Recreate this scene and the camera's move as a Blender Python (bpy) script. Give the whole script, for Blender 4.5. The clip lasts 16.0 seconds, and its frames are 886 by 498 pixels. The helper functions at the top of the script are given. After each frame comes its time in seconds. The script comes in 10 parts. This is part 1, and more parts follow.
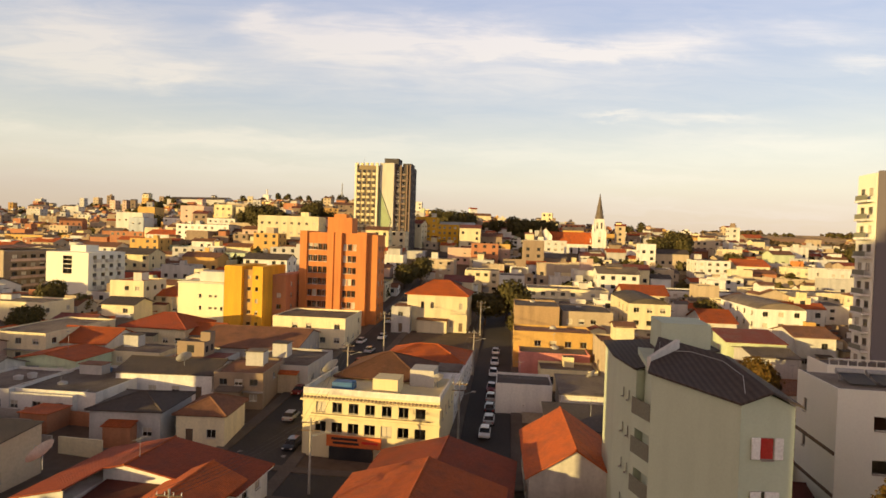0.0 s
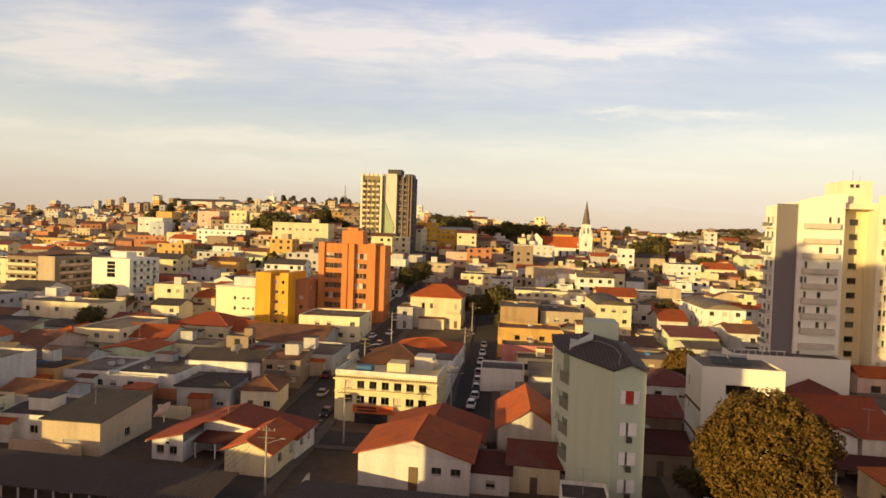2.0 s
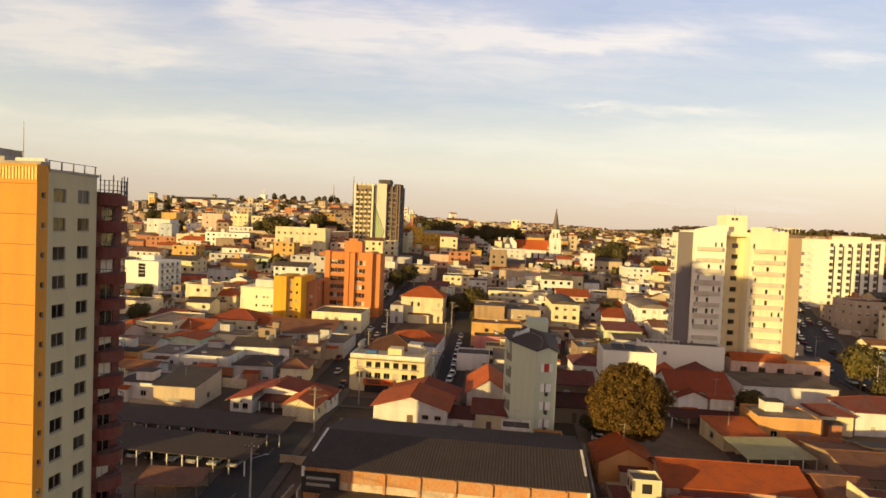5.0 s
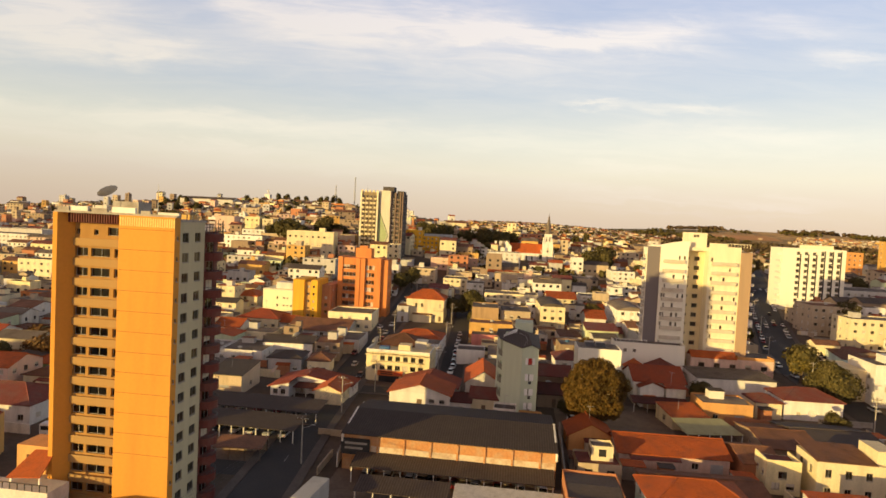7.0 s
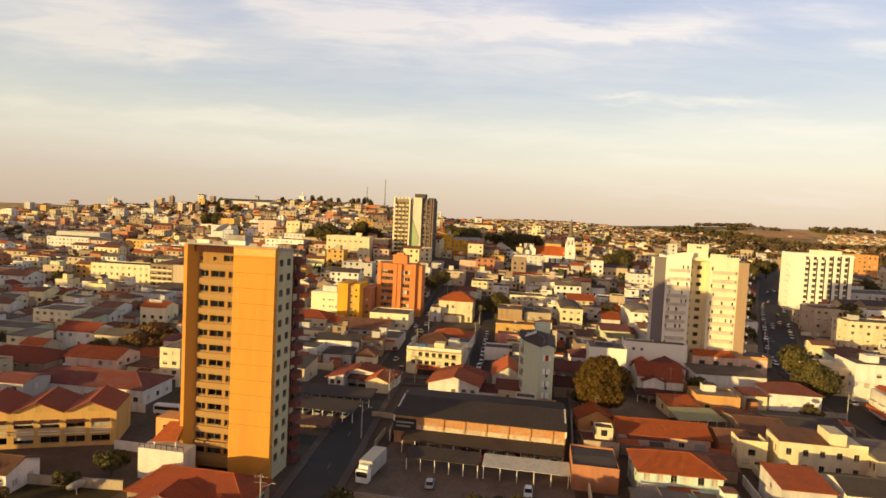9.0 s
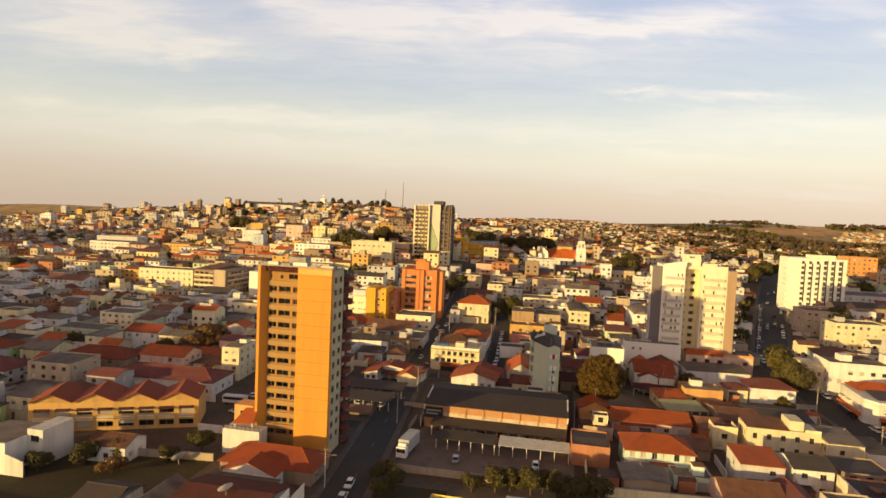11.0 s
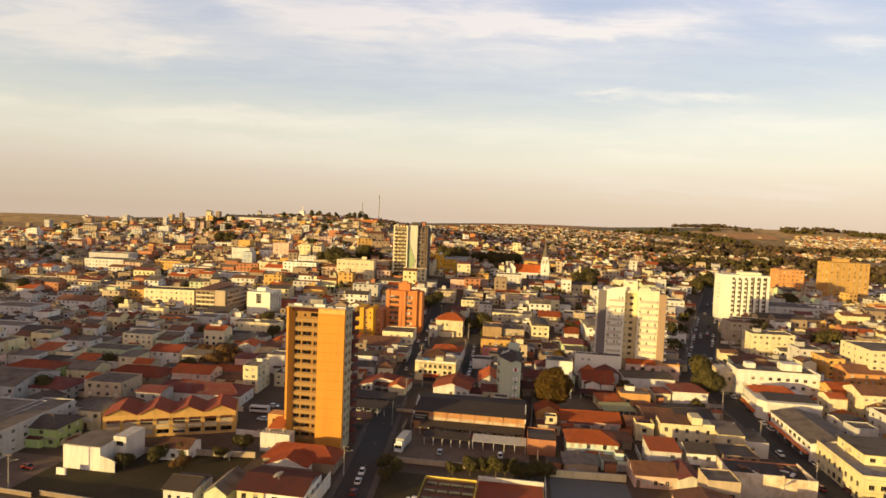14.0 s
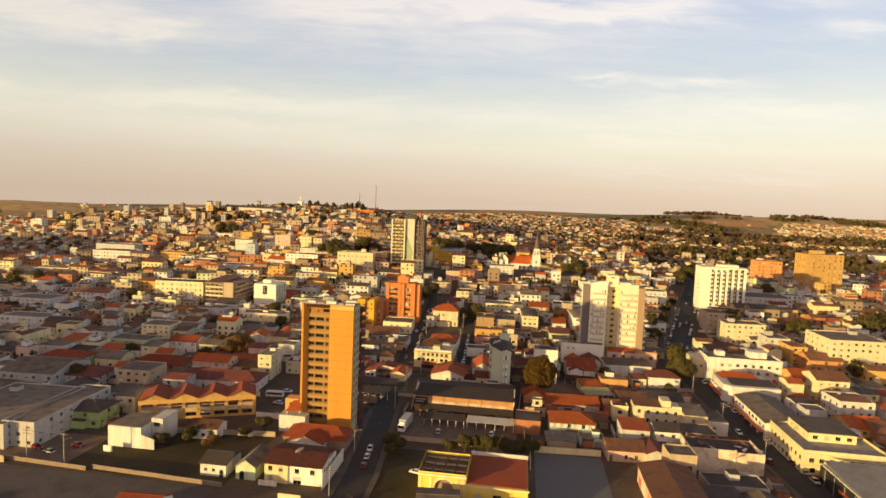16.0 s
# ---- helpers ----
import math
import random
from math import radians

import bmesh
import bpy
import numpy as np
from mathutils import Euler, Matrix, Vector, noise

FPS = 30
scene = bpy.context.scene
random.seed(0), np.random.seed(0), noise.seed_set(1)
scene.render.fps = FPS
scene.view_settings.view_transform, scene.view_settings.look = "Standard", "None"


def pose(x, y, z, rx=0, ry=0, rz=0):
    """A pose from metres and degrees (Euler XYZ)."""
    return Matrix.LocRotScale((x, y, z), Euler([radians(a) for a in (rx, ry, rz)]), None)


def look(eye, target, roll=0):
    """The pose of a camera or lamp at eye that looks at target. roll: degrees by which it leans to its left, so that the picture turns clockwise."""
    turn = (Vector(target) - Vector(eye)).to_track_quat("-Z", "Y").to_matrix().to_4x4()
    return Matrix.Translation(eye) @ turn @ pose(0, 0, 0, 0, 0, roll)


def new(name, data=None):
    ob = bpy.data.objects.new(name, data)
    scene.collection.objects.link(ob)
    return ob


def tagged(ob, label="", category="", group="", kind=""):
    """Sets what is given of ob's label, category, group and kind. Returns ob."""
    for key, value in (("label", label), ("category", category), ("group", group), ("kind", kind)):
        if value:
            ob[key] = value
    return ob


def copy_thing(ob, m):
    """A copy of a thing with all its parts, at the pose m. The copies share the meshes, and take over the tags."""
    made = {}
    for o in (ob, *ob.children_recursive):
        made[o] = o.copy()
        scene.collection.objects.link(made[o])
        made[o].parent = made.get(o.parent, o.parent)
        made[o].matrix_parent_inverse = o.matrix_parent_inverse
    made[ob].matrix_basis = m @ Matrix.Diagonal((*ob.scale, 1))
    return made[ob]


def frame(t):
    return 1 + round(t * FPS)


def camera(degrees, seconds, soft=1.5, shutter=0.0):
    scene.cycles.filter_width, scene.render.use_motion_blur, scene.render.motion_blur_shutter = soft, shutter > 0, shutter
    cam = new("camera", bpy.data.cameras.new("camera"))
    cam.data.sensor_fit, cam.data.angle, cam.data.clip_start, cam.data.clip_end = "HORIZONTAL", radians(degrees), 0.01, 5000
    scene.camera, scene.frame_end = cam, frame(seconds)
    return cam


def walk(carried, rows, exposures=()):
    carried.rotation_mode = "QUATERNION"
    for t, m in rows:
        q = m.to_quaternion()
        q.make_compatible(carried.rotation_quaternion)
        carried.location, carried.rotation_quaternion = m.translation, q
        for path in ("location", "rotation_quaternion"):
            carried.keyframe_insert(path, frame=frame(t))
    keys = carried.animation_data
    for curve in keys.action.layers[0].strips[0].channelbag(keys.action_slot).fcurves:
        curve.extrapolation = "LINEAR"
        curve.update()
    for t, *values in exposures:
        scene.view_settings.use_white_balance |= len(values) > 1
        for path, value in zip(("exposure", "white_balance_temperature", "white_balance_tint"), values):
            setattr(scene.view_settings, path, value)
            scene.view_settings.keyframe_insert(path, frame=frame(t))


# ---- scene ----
cam = camera(73.3, 16.0, soft=1.6)
PATH = [
    (0, 0.00, 0.00, 29.45, 8.98, -1.18, 1.90),
    (0.5, 1.23, -6.46, 30.68, 8.97, -1.35, 1.82),
    (1, 2.41, -13.48, 31.60, 8.94, -1.37, 1.85),
    (1.5, 3.56, -20.00, 32.63, 8.93, -1.40, 1.89),
    (2, 4.79, -27.15, 33.81, 8.95, -1.48, 1.93),
    (2.5, 5.80, -33.64, 34.81, 8.92, -1.53, 1.93),
    (3, 6.91, -40.75, 36.03, 8.82, -1.60, 1.97),
    (3.5, 8.03, -47.06, 37.24, 8.81, -1.71, 1.92),
    (4, 8.96, -53.86, 38.34, 8.36, -1.84, 1.96),
    (6.5, 10.80, -86.40, 44.95, 6.57, -2.42, 2.96),
    (7, 11.33, -93.32, 46.36, 7.00, -2.49, 2.89),
    (7.5, 11.70, -99.74, 47.91, 7.39, -2.63, 2.86),
    (8, 12.16, -106.56, 49.44, 7.91, -2.69, 2.83),
    (8.5, 12.63, -113.10, 50.92, 8.61, -2.84, 2.81),
    (9, 13.13, -120.02, 52.62, 9.50, -3.01, 2.75),
    (9.5, 13.62, -126.86, 54.36, 10.17, -3.16, 2.73),
    (12, 16.06, -153.30, 61.25, 10.99, -3.59, 2.46),
    (12.5, 16.31, -156.91, 62.62, 10.77, -3.66, 2.37),
    (13, 17.93, -170.79, 68.08, 9.68, -3.34, 2.22),
    (13.5, 18.38, -176.07, 70.39, 9.30, -3.33, 2.21),
    (14, 18.85, -190.98, 75.57, 8.21, -3.25, 2.26),
    (14.5, 19.36, -196.74, 77.68, 8.05, -3.44, 2.28),
    (15, 19.36, -202.32, 79.29, 7.83, -3.75, 2.29),
    (15.5, 20.15, -207.75, 81.17, 7.74, -4.19, 2.28),
    (16, 20.73, -213.65, 83.10, 7.63, -4.64, 2.29),
]


def row_pose(x, y, z, yaw, pitch, roll):
    ahead = Vector((-math.sin(radians(yaw)) * math.cos(radians(pitch)), math.cos(radians(yaw)) * math.cos(radians(pitch)), math.sin(radians(pitch))))
    eye = Vector((x, y, z))
    return look(eye, eye + ahead * 100, roll)


walk(cam, [(t, row_pose(*p)) for t, *p in PATH], [(0.0, 0.22, 6700, 10), (16.0, 0.22, 6700, 10)])

# ---- sky and sun: a low evening sun behind the camera's left shoulder ----
SUN_AZ, SUN_EL = 42.75, 5.4
world = bpy.data.worlds.new("evening_sky")
scene.world = world
world.use_nodes = True
wn, wl = world.node_tree.nodes, world.node_tree.links
wn.clear()


def wnode(kind, **values):
    n = wn.new(kind)
    for k, v in values.items():
        n.inputs[k].default_value = v
    return n


w_out, w_bg = wn.new("ShaderNodeOutputWorld"), wn.new("ShaderNodeBackground")
sky = wn.new("ShaderNodeTexSky")
sky.sky_type, sky.sun_disc = "NISHITA", False
sky.sun_elevation, sky.sun_rotation = radians(SUN_EL), radians(180 + SUN_AZ)
w_co = wn.new("ShaderNodeTexCoord")
w_sep = wn.new("ShaderNodeSeparateXYZ")
wl.new(w_co.outputs["Generated"], w_sep.inputs[0])


def wmath(op, a, b=0.0, clamp=False):
    n = wn.new("ShaderNodeMath")
    n.operation, n.use_clamp = op, clamp
    for i, v in enumerate((a, b)):
        if isinstance(v, (int, float)):
            n.inputs[i].default_value = v
        else:
            wl.new(v, n.inputs[i])
    return n.outputs[0]


def wmix(fac, a, b):
    n = wn.new("ShaderNodeMix")
    n.data_type = "RGBA"
    for sock, v in ((n.inputs[0], fac), (n.inputs[6], a), (n.inputs[7], b)):
        if isinstance(v, (int, float)):
            sock.default_value = v
        elif isinstance(v, tuple):
            sock.default_value = (*v, 1)
        else:
            wl.new(v, sock)
    return n.outputs[2]


up = wmath("MAXIMUM", w_sep.outputs[2], 0.0)
# a thin high layer of cloud, seen in perspective: the way divided by its height
lay = wmath("DIVIDE", 1.0, wmath("ADD", up, 0.11))
c_lay = wn.new("ShaderNodeVectorMath")
c_lay.operation = "SCALE"
wl.new(w_co.outputs["Generated"], c_lay.inputs[0])
wl.new(lay, c_lay.inputs["Scale"])
c_map = wn.new("ShaderNodeMapping")
c_map.inputs["Rotation"].default_value = (0, 0, radians(-12))
c_map.inputs["Scale"].default_value = (0.62, 1.15, 0.0)
c_map.inputs["Location"].default_value = (0.9, 1.5, 0)
wl.new(c_lay.outputs[0], c_map.inputs[0])
c_noise = wnode("ShaderNodeTexNoise", Scale=1.2, Detail=9.0, Roughness=0.56, Distortion=0.55)
wl.new(c_map.outputs[0], c_noise.inputs["Vector"])
c_amt = wn.new("ShaderNodeMapRange")
c_amt.inputs["From Min"].default_value, c_amt.inputs["From Max"].default_value = 0.43, 0.66
wl.new(c_noise.outputs[0], c_amt.inputs[0])
c_amt.interpolation_type = "SMOOTHSTEP"
# the larger clouds, each an uneven drift: across, up, half width, half height, density
AHEAD = radians(9)
CLOUDS = [
    (-0.656, 0.331, 0.17, 0.0439, 0.9), (-0.466, 0.269, 0.12, 0.0146, 0.6), (-0.598, 0.281, 0.189, 0.0313, 0.45), (-0.185, 0.333, 0.125, 0.0334, 1.0),
    (-0.313, 0.361, 0.045, 0.0188, 0.7), (0.05, 0.348, 0.11, 0.0209, 0.8), (0.23, 0.329, 0.15, 0.0115, 1.0), (0.38, 0.353, 0.08, 0.0167, 0.7),
    (0.081, 0.29, 0.239, 0.0355, 0.5), (0.596, 0.375, 0.09, 0.0146, 0.5), (0.706, 0.329, 0.055, 0.0084, 0.6), (-0.369, 0.165, 0.259, 0.0125, 0.75),
    (-0.339, 0.119, 0.199, 0.0104, 0.8), (-0.662, 0.138, 0.17, 0.0125, 0.7), (-0.738, 0.178, 0.05, 0.0104, 0.7), (0.277, 0.227, 0.06, 0.0052, 0.6),
    (0.437, 0.228, 0.06, 0.0063, 0.6), (0.152, 0.154, 0.329, 0.0125, 0.4), (0.342, 0.122, 0.13, 0.0084, 0.55), (0.529, 0.187, 0.219, 0.0146, 0.45), (0.30, 0.083, 0.13, 0.006, 0.5), (0.64, 0.08, 0.1, 0.005, 0.5), (-0.05, 0.098, 0.22, 0.007, 0.4), (-0.5, 0.095, 0.28, 0.008, 0.4),
    (0.60, 0.072, 0.10, 0.004, 0.8), (0.36, 0.070, 0.09, 0.0035, 0.8), (0.50, 0.052, 0.22, 0.004, 0.5)]


def wdot(v):
    n = wn.new("ShaderNodeVectorMath")
    n.operation = "DOT_PRODUCT"
    wl.new(w_co.outputs["Generated"], n.inputs[0])
    n.inputs[1].default_value = v
    return n.outputs["Value"]


def wnoise(x, y, scale, detail, rough, distort=0.0):
    c = wn.new("ShaderNodeCombineXYZ")
    wl.new(x, c.inputs[0]), wl.new(y, c.inputs[1])
    n = wnode("ShaderNodeTexNoise", Scale=scale, Detail=detail, Roughness=rough, Distortion=distort)
    wl.new(c.outputs[0], n.inputs["Vector"])
    return n.outputs[0]


fwd = wmath("MAXIMUM", wdot((-math.sin(AHEAD), math.cos(AHEAD), 0)), 0.15)
across, above = wmath("DIVIDE", wdot((math.cos(AHEAD), math.sin(AHEAD), 0)), fwd), wmath("DIVIDE", w_sep.outputs[2], fwd)
flat_up = wmath("MULTIPLY", above, 4.2)
drift = wnoise(across, flat_up, 4.0, 5.0, 0.6)
curl = wnoise(across, flat_up, 11.0, 6.0, 0.62, 0.4)
wu = wmath("ADD", across, wmath("MULTIPLY", wmath("SUBTRACT", drift, 0.5), 0.20))
wv = wmath("ADD", above, wmath("MULTIPLY", wmath("SUBTRACT", curl, 0.5), 0.055))
mass = None
for cu, cv, su, sv, dens in CLOUDS:
    du = wmath("MULTIPLY", wmath("SUBTRACT", wu, cu), 0.9 / su)
    dv = wmath("MULTIPLY", wmath("SUBTRACT", wv, cv - 0.015), 0.75 / sv)
    d2 = wmath("ADD", wmath("MULTIPLY", du, du), wmath("MULTIPLY", dv, dv))
    one = wmath("MULTIPLY", wmath("POWER", 2.7183, wmath("MULTIPLY", d2, -1.0)), dens)
    mass = one if mass is None else wmath("ADD", mass, one)
wisp = wnoise(across, wmath("MULTIPLY", above, 7.0), 6.0, 8.0, 0.62, 0.8)
mass = wmath("MULTIPLY", mass, wmath("ADD", 0.25, wmath("MULTIPLY", wisp, 1.35)), True)
front = wmath("MULTIPLY", wmath("SUBTRACT", fwd, 0.35), 3.0, True)
high = wmath("MULTIPLY", c_amt.outputs[0], wmath("ADD", wmath("MULTIPLY", up, 5.5), 0.2, True), True)
veil = wmath("MULTIPLY", wmath("MULTIPLY", wmath("SUBTRACT", wisp, 0.36), 1.5, True), 0.34)
thin = wmath("ADD", wmath("MULTIPLY", high, wmath("SUBTRACT", 1.0, front)), wmath("MULTIPLY", front, wmath("ADD", mass, veil)), True)
# clear air from the sky model, whitened by evening haze low down
g1 = wn.new("ShaderNodeValToRGB")
cr = g1.color_ramp
cr.elements[0].position, cr.elements[0].color = 0.0, (0.71, 0.56, 0.43, 1)
cr.elements[1].position, cr.elements[1].color = 0.64, (0.08, 0.085, 0.11, 1)
for pos, col in ((0.035, (0.755, 0.63, 0.495)), (0.058, (0.79, 0.68, 0.56)), (0.088, (0.84, 0.78, 0.63)), (0.14, (0.78, 0.79, 0.71)), (0.21, (0.58, 0.65, 0.73)), (0.30, (0.49, 0.57, 0.74)), (0.42, (0.45, 0.52, 0.75))):
    e = cr.elements.new(pos)
    e.color = (*col, 1)
wl.new(up, g1.inputs[0])
c_col = wn.new("ShaderNodeValToRGB")
cc = c_col.color_ramp
cc.elements[0].position, cc.elements[0].color = 0.02, (0.75, 0.62, 0.53, 1)
cc.elements[1].position, cc.elements[1].color = 0.64, (0.10, 0.10, 0.12, 1)
e = cc.elements.new(0.40)
e.color = (0.86, 0.81, 0.87, 1)
e = cc.elements.new(0.12)
e.color = (0.96, 0.91, 0.77, 1)
wl.new(up, c_col.inputs[0])
haze = wmix(thin, g1.outputs[0], c_col.outputs[0])
sky_gain = wn.new("ShaderNodeVectorMath")
sky_gain.operation = "SCALE"
sky_gain.inputs["Scale"].default_value = 0.10
wl.new(sky.outputs[0], sky_gain.inputs[0])
total = wmix(0.88, sky_gain.outputs[0], haze)
# a little dimmer to the west
west = wmath("ADD", 0.955, wmath("MULTIPLY", w_sep.outputs[0], 0.17))
dim = wn.new("ShaderNodeVectorMath")
dim.operation = "SCALE"
wl.new(total, dim.inputs[0])
wl.new(west, dim.inputs["Scale"])
# the warm glow of the sky round the low sun
toward = wn.new("ShaderNodeVectorMath")
toward.operation = "DOT_PRODUCT"
wl.new(w_co.outputs["Generated"], toward.inputs[0])
toward.inputs[1].default_value = (-math.sin(radians(SUN_AZ)), -math.cos(radians(SUN_AZ)), 0.12)
glow = wmath("MULTIPLY", wmath("POWER", wmath("MAXIMUM", toward.outputs["Value"], 0.0), 2.0), 0.75)
w_glow = wn.new("ShaderNodeVectorMath")
w_glow.operation = "SCALE"
w_glow.inputs[0].default_value = (0.80, 0.34, 0.10)
wl.new(glow, w_glow.inputs["Scale"])
w_sum = wn.new("ShaderNodeVectorMath")
w_sum.operation = "ADD"
wl.new(dim.outputs[0], w_sum.inputs[0])
wl.new(w_glow.outputs[0], w_sum.inputs[1])
wl.new(w_sum.outputs[0], w_bg.inputs[0])
w_bg.inputs[1].default_value = 1.0
wl.new(w_bg.outputs[0], w_out.inputs[0])

sun = new("sun", bpy.data.lights.new("sun", "SUN"))
sun.data.energy, sun.data.angle, sun.data.color = 5.6, radians(0.5), (1.0, 0.715, 0.27)
sun.rotation_euler = (radians(90 - SUN_EL), 0, radians(-SUN_AZ))


# ---- the lie of the land ----
def hill(x, y, sx, sy, h):
    return (x, y, sx, sy, h)


HILLS = [
    hill(-264, 748, 235, 270, 45.7),
    hill(-572, 660, 270, 270, 37.4),
    hill(50, 1250, 380, 380, 41.5),
    hill(-120, 480, 220, 200, 27.1),
    hill(60, 420, 150, 140, 6.0),
    hill(200, 420, 200, 200, 15.3),
    hill(-350, 420, 200, 200, -4.8),
    hill(600, 900, 350, 350, 27.1),
    hill(-1250, 1150, 350, 350, 38.6),
    hill(-500, 1500, 500, 400, 26.9),
    hill(900, 1900, 600, 500, 51.8),
    hill(300, 2100, 500, 500, 36.0),
    hill(-1300, 2300, 800, 700, 29.1),
    hill(1900, 2000, 700, 700, 45.1),
    hill(350, 900, 250, 250, -7.6),
    hill(0, 200, 140, 90, 3.0),
    hill(1600, 3500, 900, 800, 57.0),
    hill(0, 3400, 900, 700, 42.0),
    hill(2600, 2900, 800, 800, 64.5),
    hill(-3600, 4300, 2000, 2000, -60.0),
    hill(-24, 74, 28, 22, -2.0),
    # four unseen hills, added beyond the west edge to shade the western houses
    hill(-368, -115, 90, 90, 31.0),
    hill(-503, 4, 100, 100, 35.0),
    hill(-650, 180, 95, 105, 44.0),
    hill(-243, -94, 32, 32, 18.0),
    hill(-185, 345, 85, 55, 9.0),
    hill(-130, 292, 70, 48, 10.0),
    hill(760, 2250, 200, 240, 13.0),
    hill(1010, 2050, 120, 160, 9.0),
]


def land(x, y):
    return sum(h * math.exp(-((x - cx) / sx) ** 2 - ((y - cy) / sy) ** 2) for cx, cy, sx, sy, h in HILLS)


# ---- materials ----
def principled(name):
    m = bpy.data.materials.new(name)
    m.use_nodes = True
    nt = m.node_tree
    return m, nt, nt.nodes["Principled BSDF"]


def surface(name, colour, rough=0.8, grime=0.35, scale=0.35, fine=6.0, dirt=(0.18, 0.15, 0.12), bump=0.15, streak=False, wave=0.0, wave_dir="Y", vary=0.0, spec=0.3, grain=0.16):
    """A weathered surface: broad stains, fine grain, optional rain streaks and tile courses."""
    m, nt, b = principled(name)
    n, l = nt.nodes, nt.links
    co = n.new("ShaderNodeTexCoord")
    big = n.new("ShaderNodeTexNoise")
    big.inputs["Scale"].default_value, big.inputs["Detail"].default_value = scale, 5.0
    small = n.new("ShaderNodeTexNoise")
    small.inputs["Scale"].default_value, small.inputs["Detail"].default_value = fine, 4.0
    if streak:
        mp = n.new("ShaderNodeMapping")
        mp.inputs["Scale"].default_value = (1.6, 1.6, 0.22)
        l.new(co.outputs["Object"], mp.inputs[0])
        l.new(mp.outputs[0], big.inputs["Vector"])
    else:
        l.new(co.outputs["Object"], big.inputs["Vector"])
    l.new(co.outputs["Object"], small.inputs["Vector"])
    rng = n.new("ShaderNodeMapRange")
    rng.inputs["From Min"].default_value, rng.inputs["From Max"].default_value = 0.45, 0.75
    rng.inputs["To Max"].default_value = grime
    l.new(big.outputs[0], rng.inputs[0])
    mix = n.new("ShaderNodeMix")
    mix.data_type = "RGBA"
    mix.inputs[6].default_value, mix.inputs[7].default_value = (*colour, 1), (*dirt, 1)
    l.new(rng.outputs[0], mix.inputs[0])
    rng2 = n.new("ShaderNodeMapRange")
    rng2.inputs["From Min"].default_value, rng2.inputs["From Max"].default_value = 0.3, 0.7
    rng2.inputs["To Min"].default_value, rng2.inputs["To Max"].default_value = 1 - grain, 1 + grain * 0.7
    l.new(small.outputs[0], rng2.inputs[0])
    mul = n.new("ShaderNodeMix")
    mul.data_type, mul.blend_type = "RGBA", "MULTIPLY"
    mul.inputs[0].default_value = 1.0
    l.new(mix.outputs[2], mul.inputs[6])
    l.new(rng2.outputs[0], mul.inputs[7])
    last, height = mul.outputs[2], small.outputs[0]
    if vary:
        info = n.new("ShaderNodeObjectInfo")
        hsv = n.new("ShaderNodeHueSaturation")
        r3 = n.new("ShaderNodeMapRange")
        r3.inputs["To Min"].default_value, r3.inputs["To Max"].default_value = 1 - vary, 1 + vary
        l.new(info.outputs["Random"], r3.inputs[0])
        l.new(r3.outputs[0], hsv.inputs["Value"])
        l.new(last, hsv.inputs["Color"])
        last = hsv.outputs[0]
    if wave:
        wv = n.new("ShaderNodeTexWave")
        wv.bands_direction = wave_dir
        wv.inputs["Scale"].default_value, wv.inputs["Distortion"].default_value = wave, 0.4
        l.new(co.outputs["Object"], wv.inputs["Vector"])
        mw = n.new("ShaderNodeMix")
        mw.data_type, mw.blend_type = "RGBA", "MULTIPLY"
        mw.inputs[0].default_value = 0.35
        l.new(last, mw.inputs[6])
        l.new(wv.outputs["Color"], mw.inputs[7])
        last, height = mw.outputs[2], wv.outputs["Fac"]
    l.new(last, b.inputs["Base Color"])
    bp = n.new("ShaderNodeBump")
    bp.inputs["Strength"].default_value, bp.inputs["Distance"].default_value = bump, 0.05
    l.new(height, bp.inputs["Height"])
    l.new(bp.outputs[0], b.inputs["Normal"])
    b.inputs["Roughness"].default_value = rough
    b.inputs["Specular IOR Level"].default_value = spec
    return m


WALLS = {}


def wall_mat(name, colour, **k):
    k.setdefault("grime", 0.55)
    k.setdefault("dirt", tuple(0.58 * c + 0.01 for c in colour))
    WALLS[name] = surface("paint_" + name, colour, 0.85, streak=True, scale=0.35, fine=3.0, bump=0.08, vary=0.14, grain=0.09, **k)


wall_mat("white", (0.72, 0.69, 0.63))
wall_mat("oldwhite", (0.68, 0.64, 0.56), grime=0.8)
wall_mat("cream", (0.72, 0.62, 0.40))
wall_mat("yellowpale", (0.76, 0.65, 0.37))
wall_mat("yellow", (0.72, 0.40, 0.04))
wall_mat("ochre", (0.58, 0.35, 0.11))
wall_mat("orange", (0.62, 0.33, 0.12))
wall_mat("orangebrick", (0.58, 0.28, 0.10))
wall_mat("orangepaint", (0.66, 0.24, 0.07))
wall_mat("tan", (0.48, 0.38, 0.26))
wall_mat("grey", (0.48, 0.46, 0.43))
wall_mat("bluegrey", (0.42, 0.46, 0.50))
wall_mat("brown", (0.30, 0.22, 0.15))
wall_mat("pinkish", (0.60, 0.42, 0.33))
wall_mat("pinkpaint", (0.62, 0.24, 0.20))
wall_mat("redpaint", (0.55, 0.12, 0.07))
wall_mat("brick", (0.42, 0.18, 0.09))
wall_mat("mint", (0.60, 0.73, 0.64))
wall_mat("greenpaint", (0.42, 0.55, 0.22))
wall_mat("greenpale", (0.52, 0.58, 0.38))
wall_mat("ruin", (0.36, 0.24, 0.13), grime=0.9)
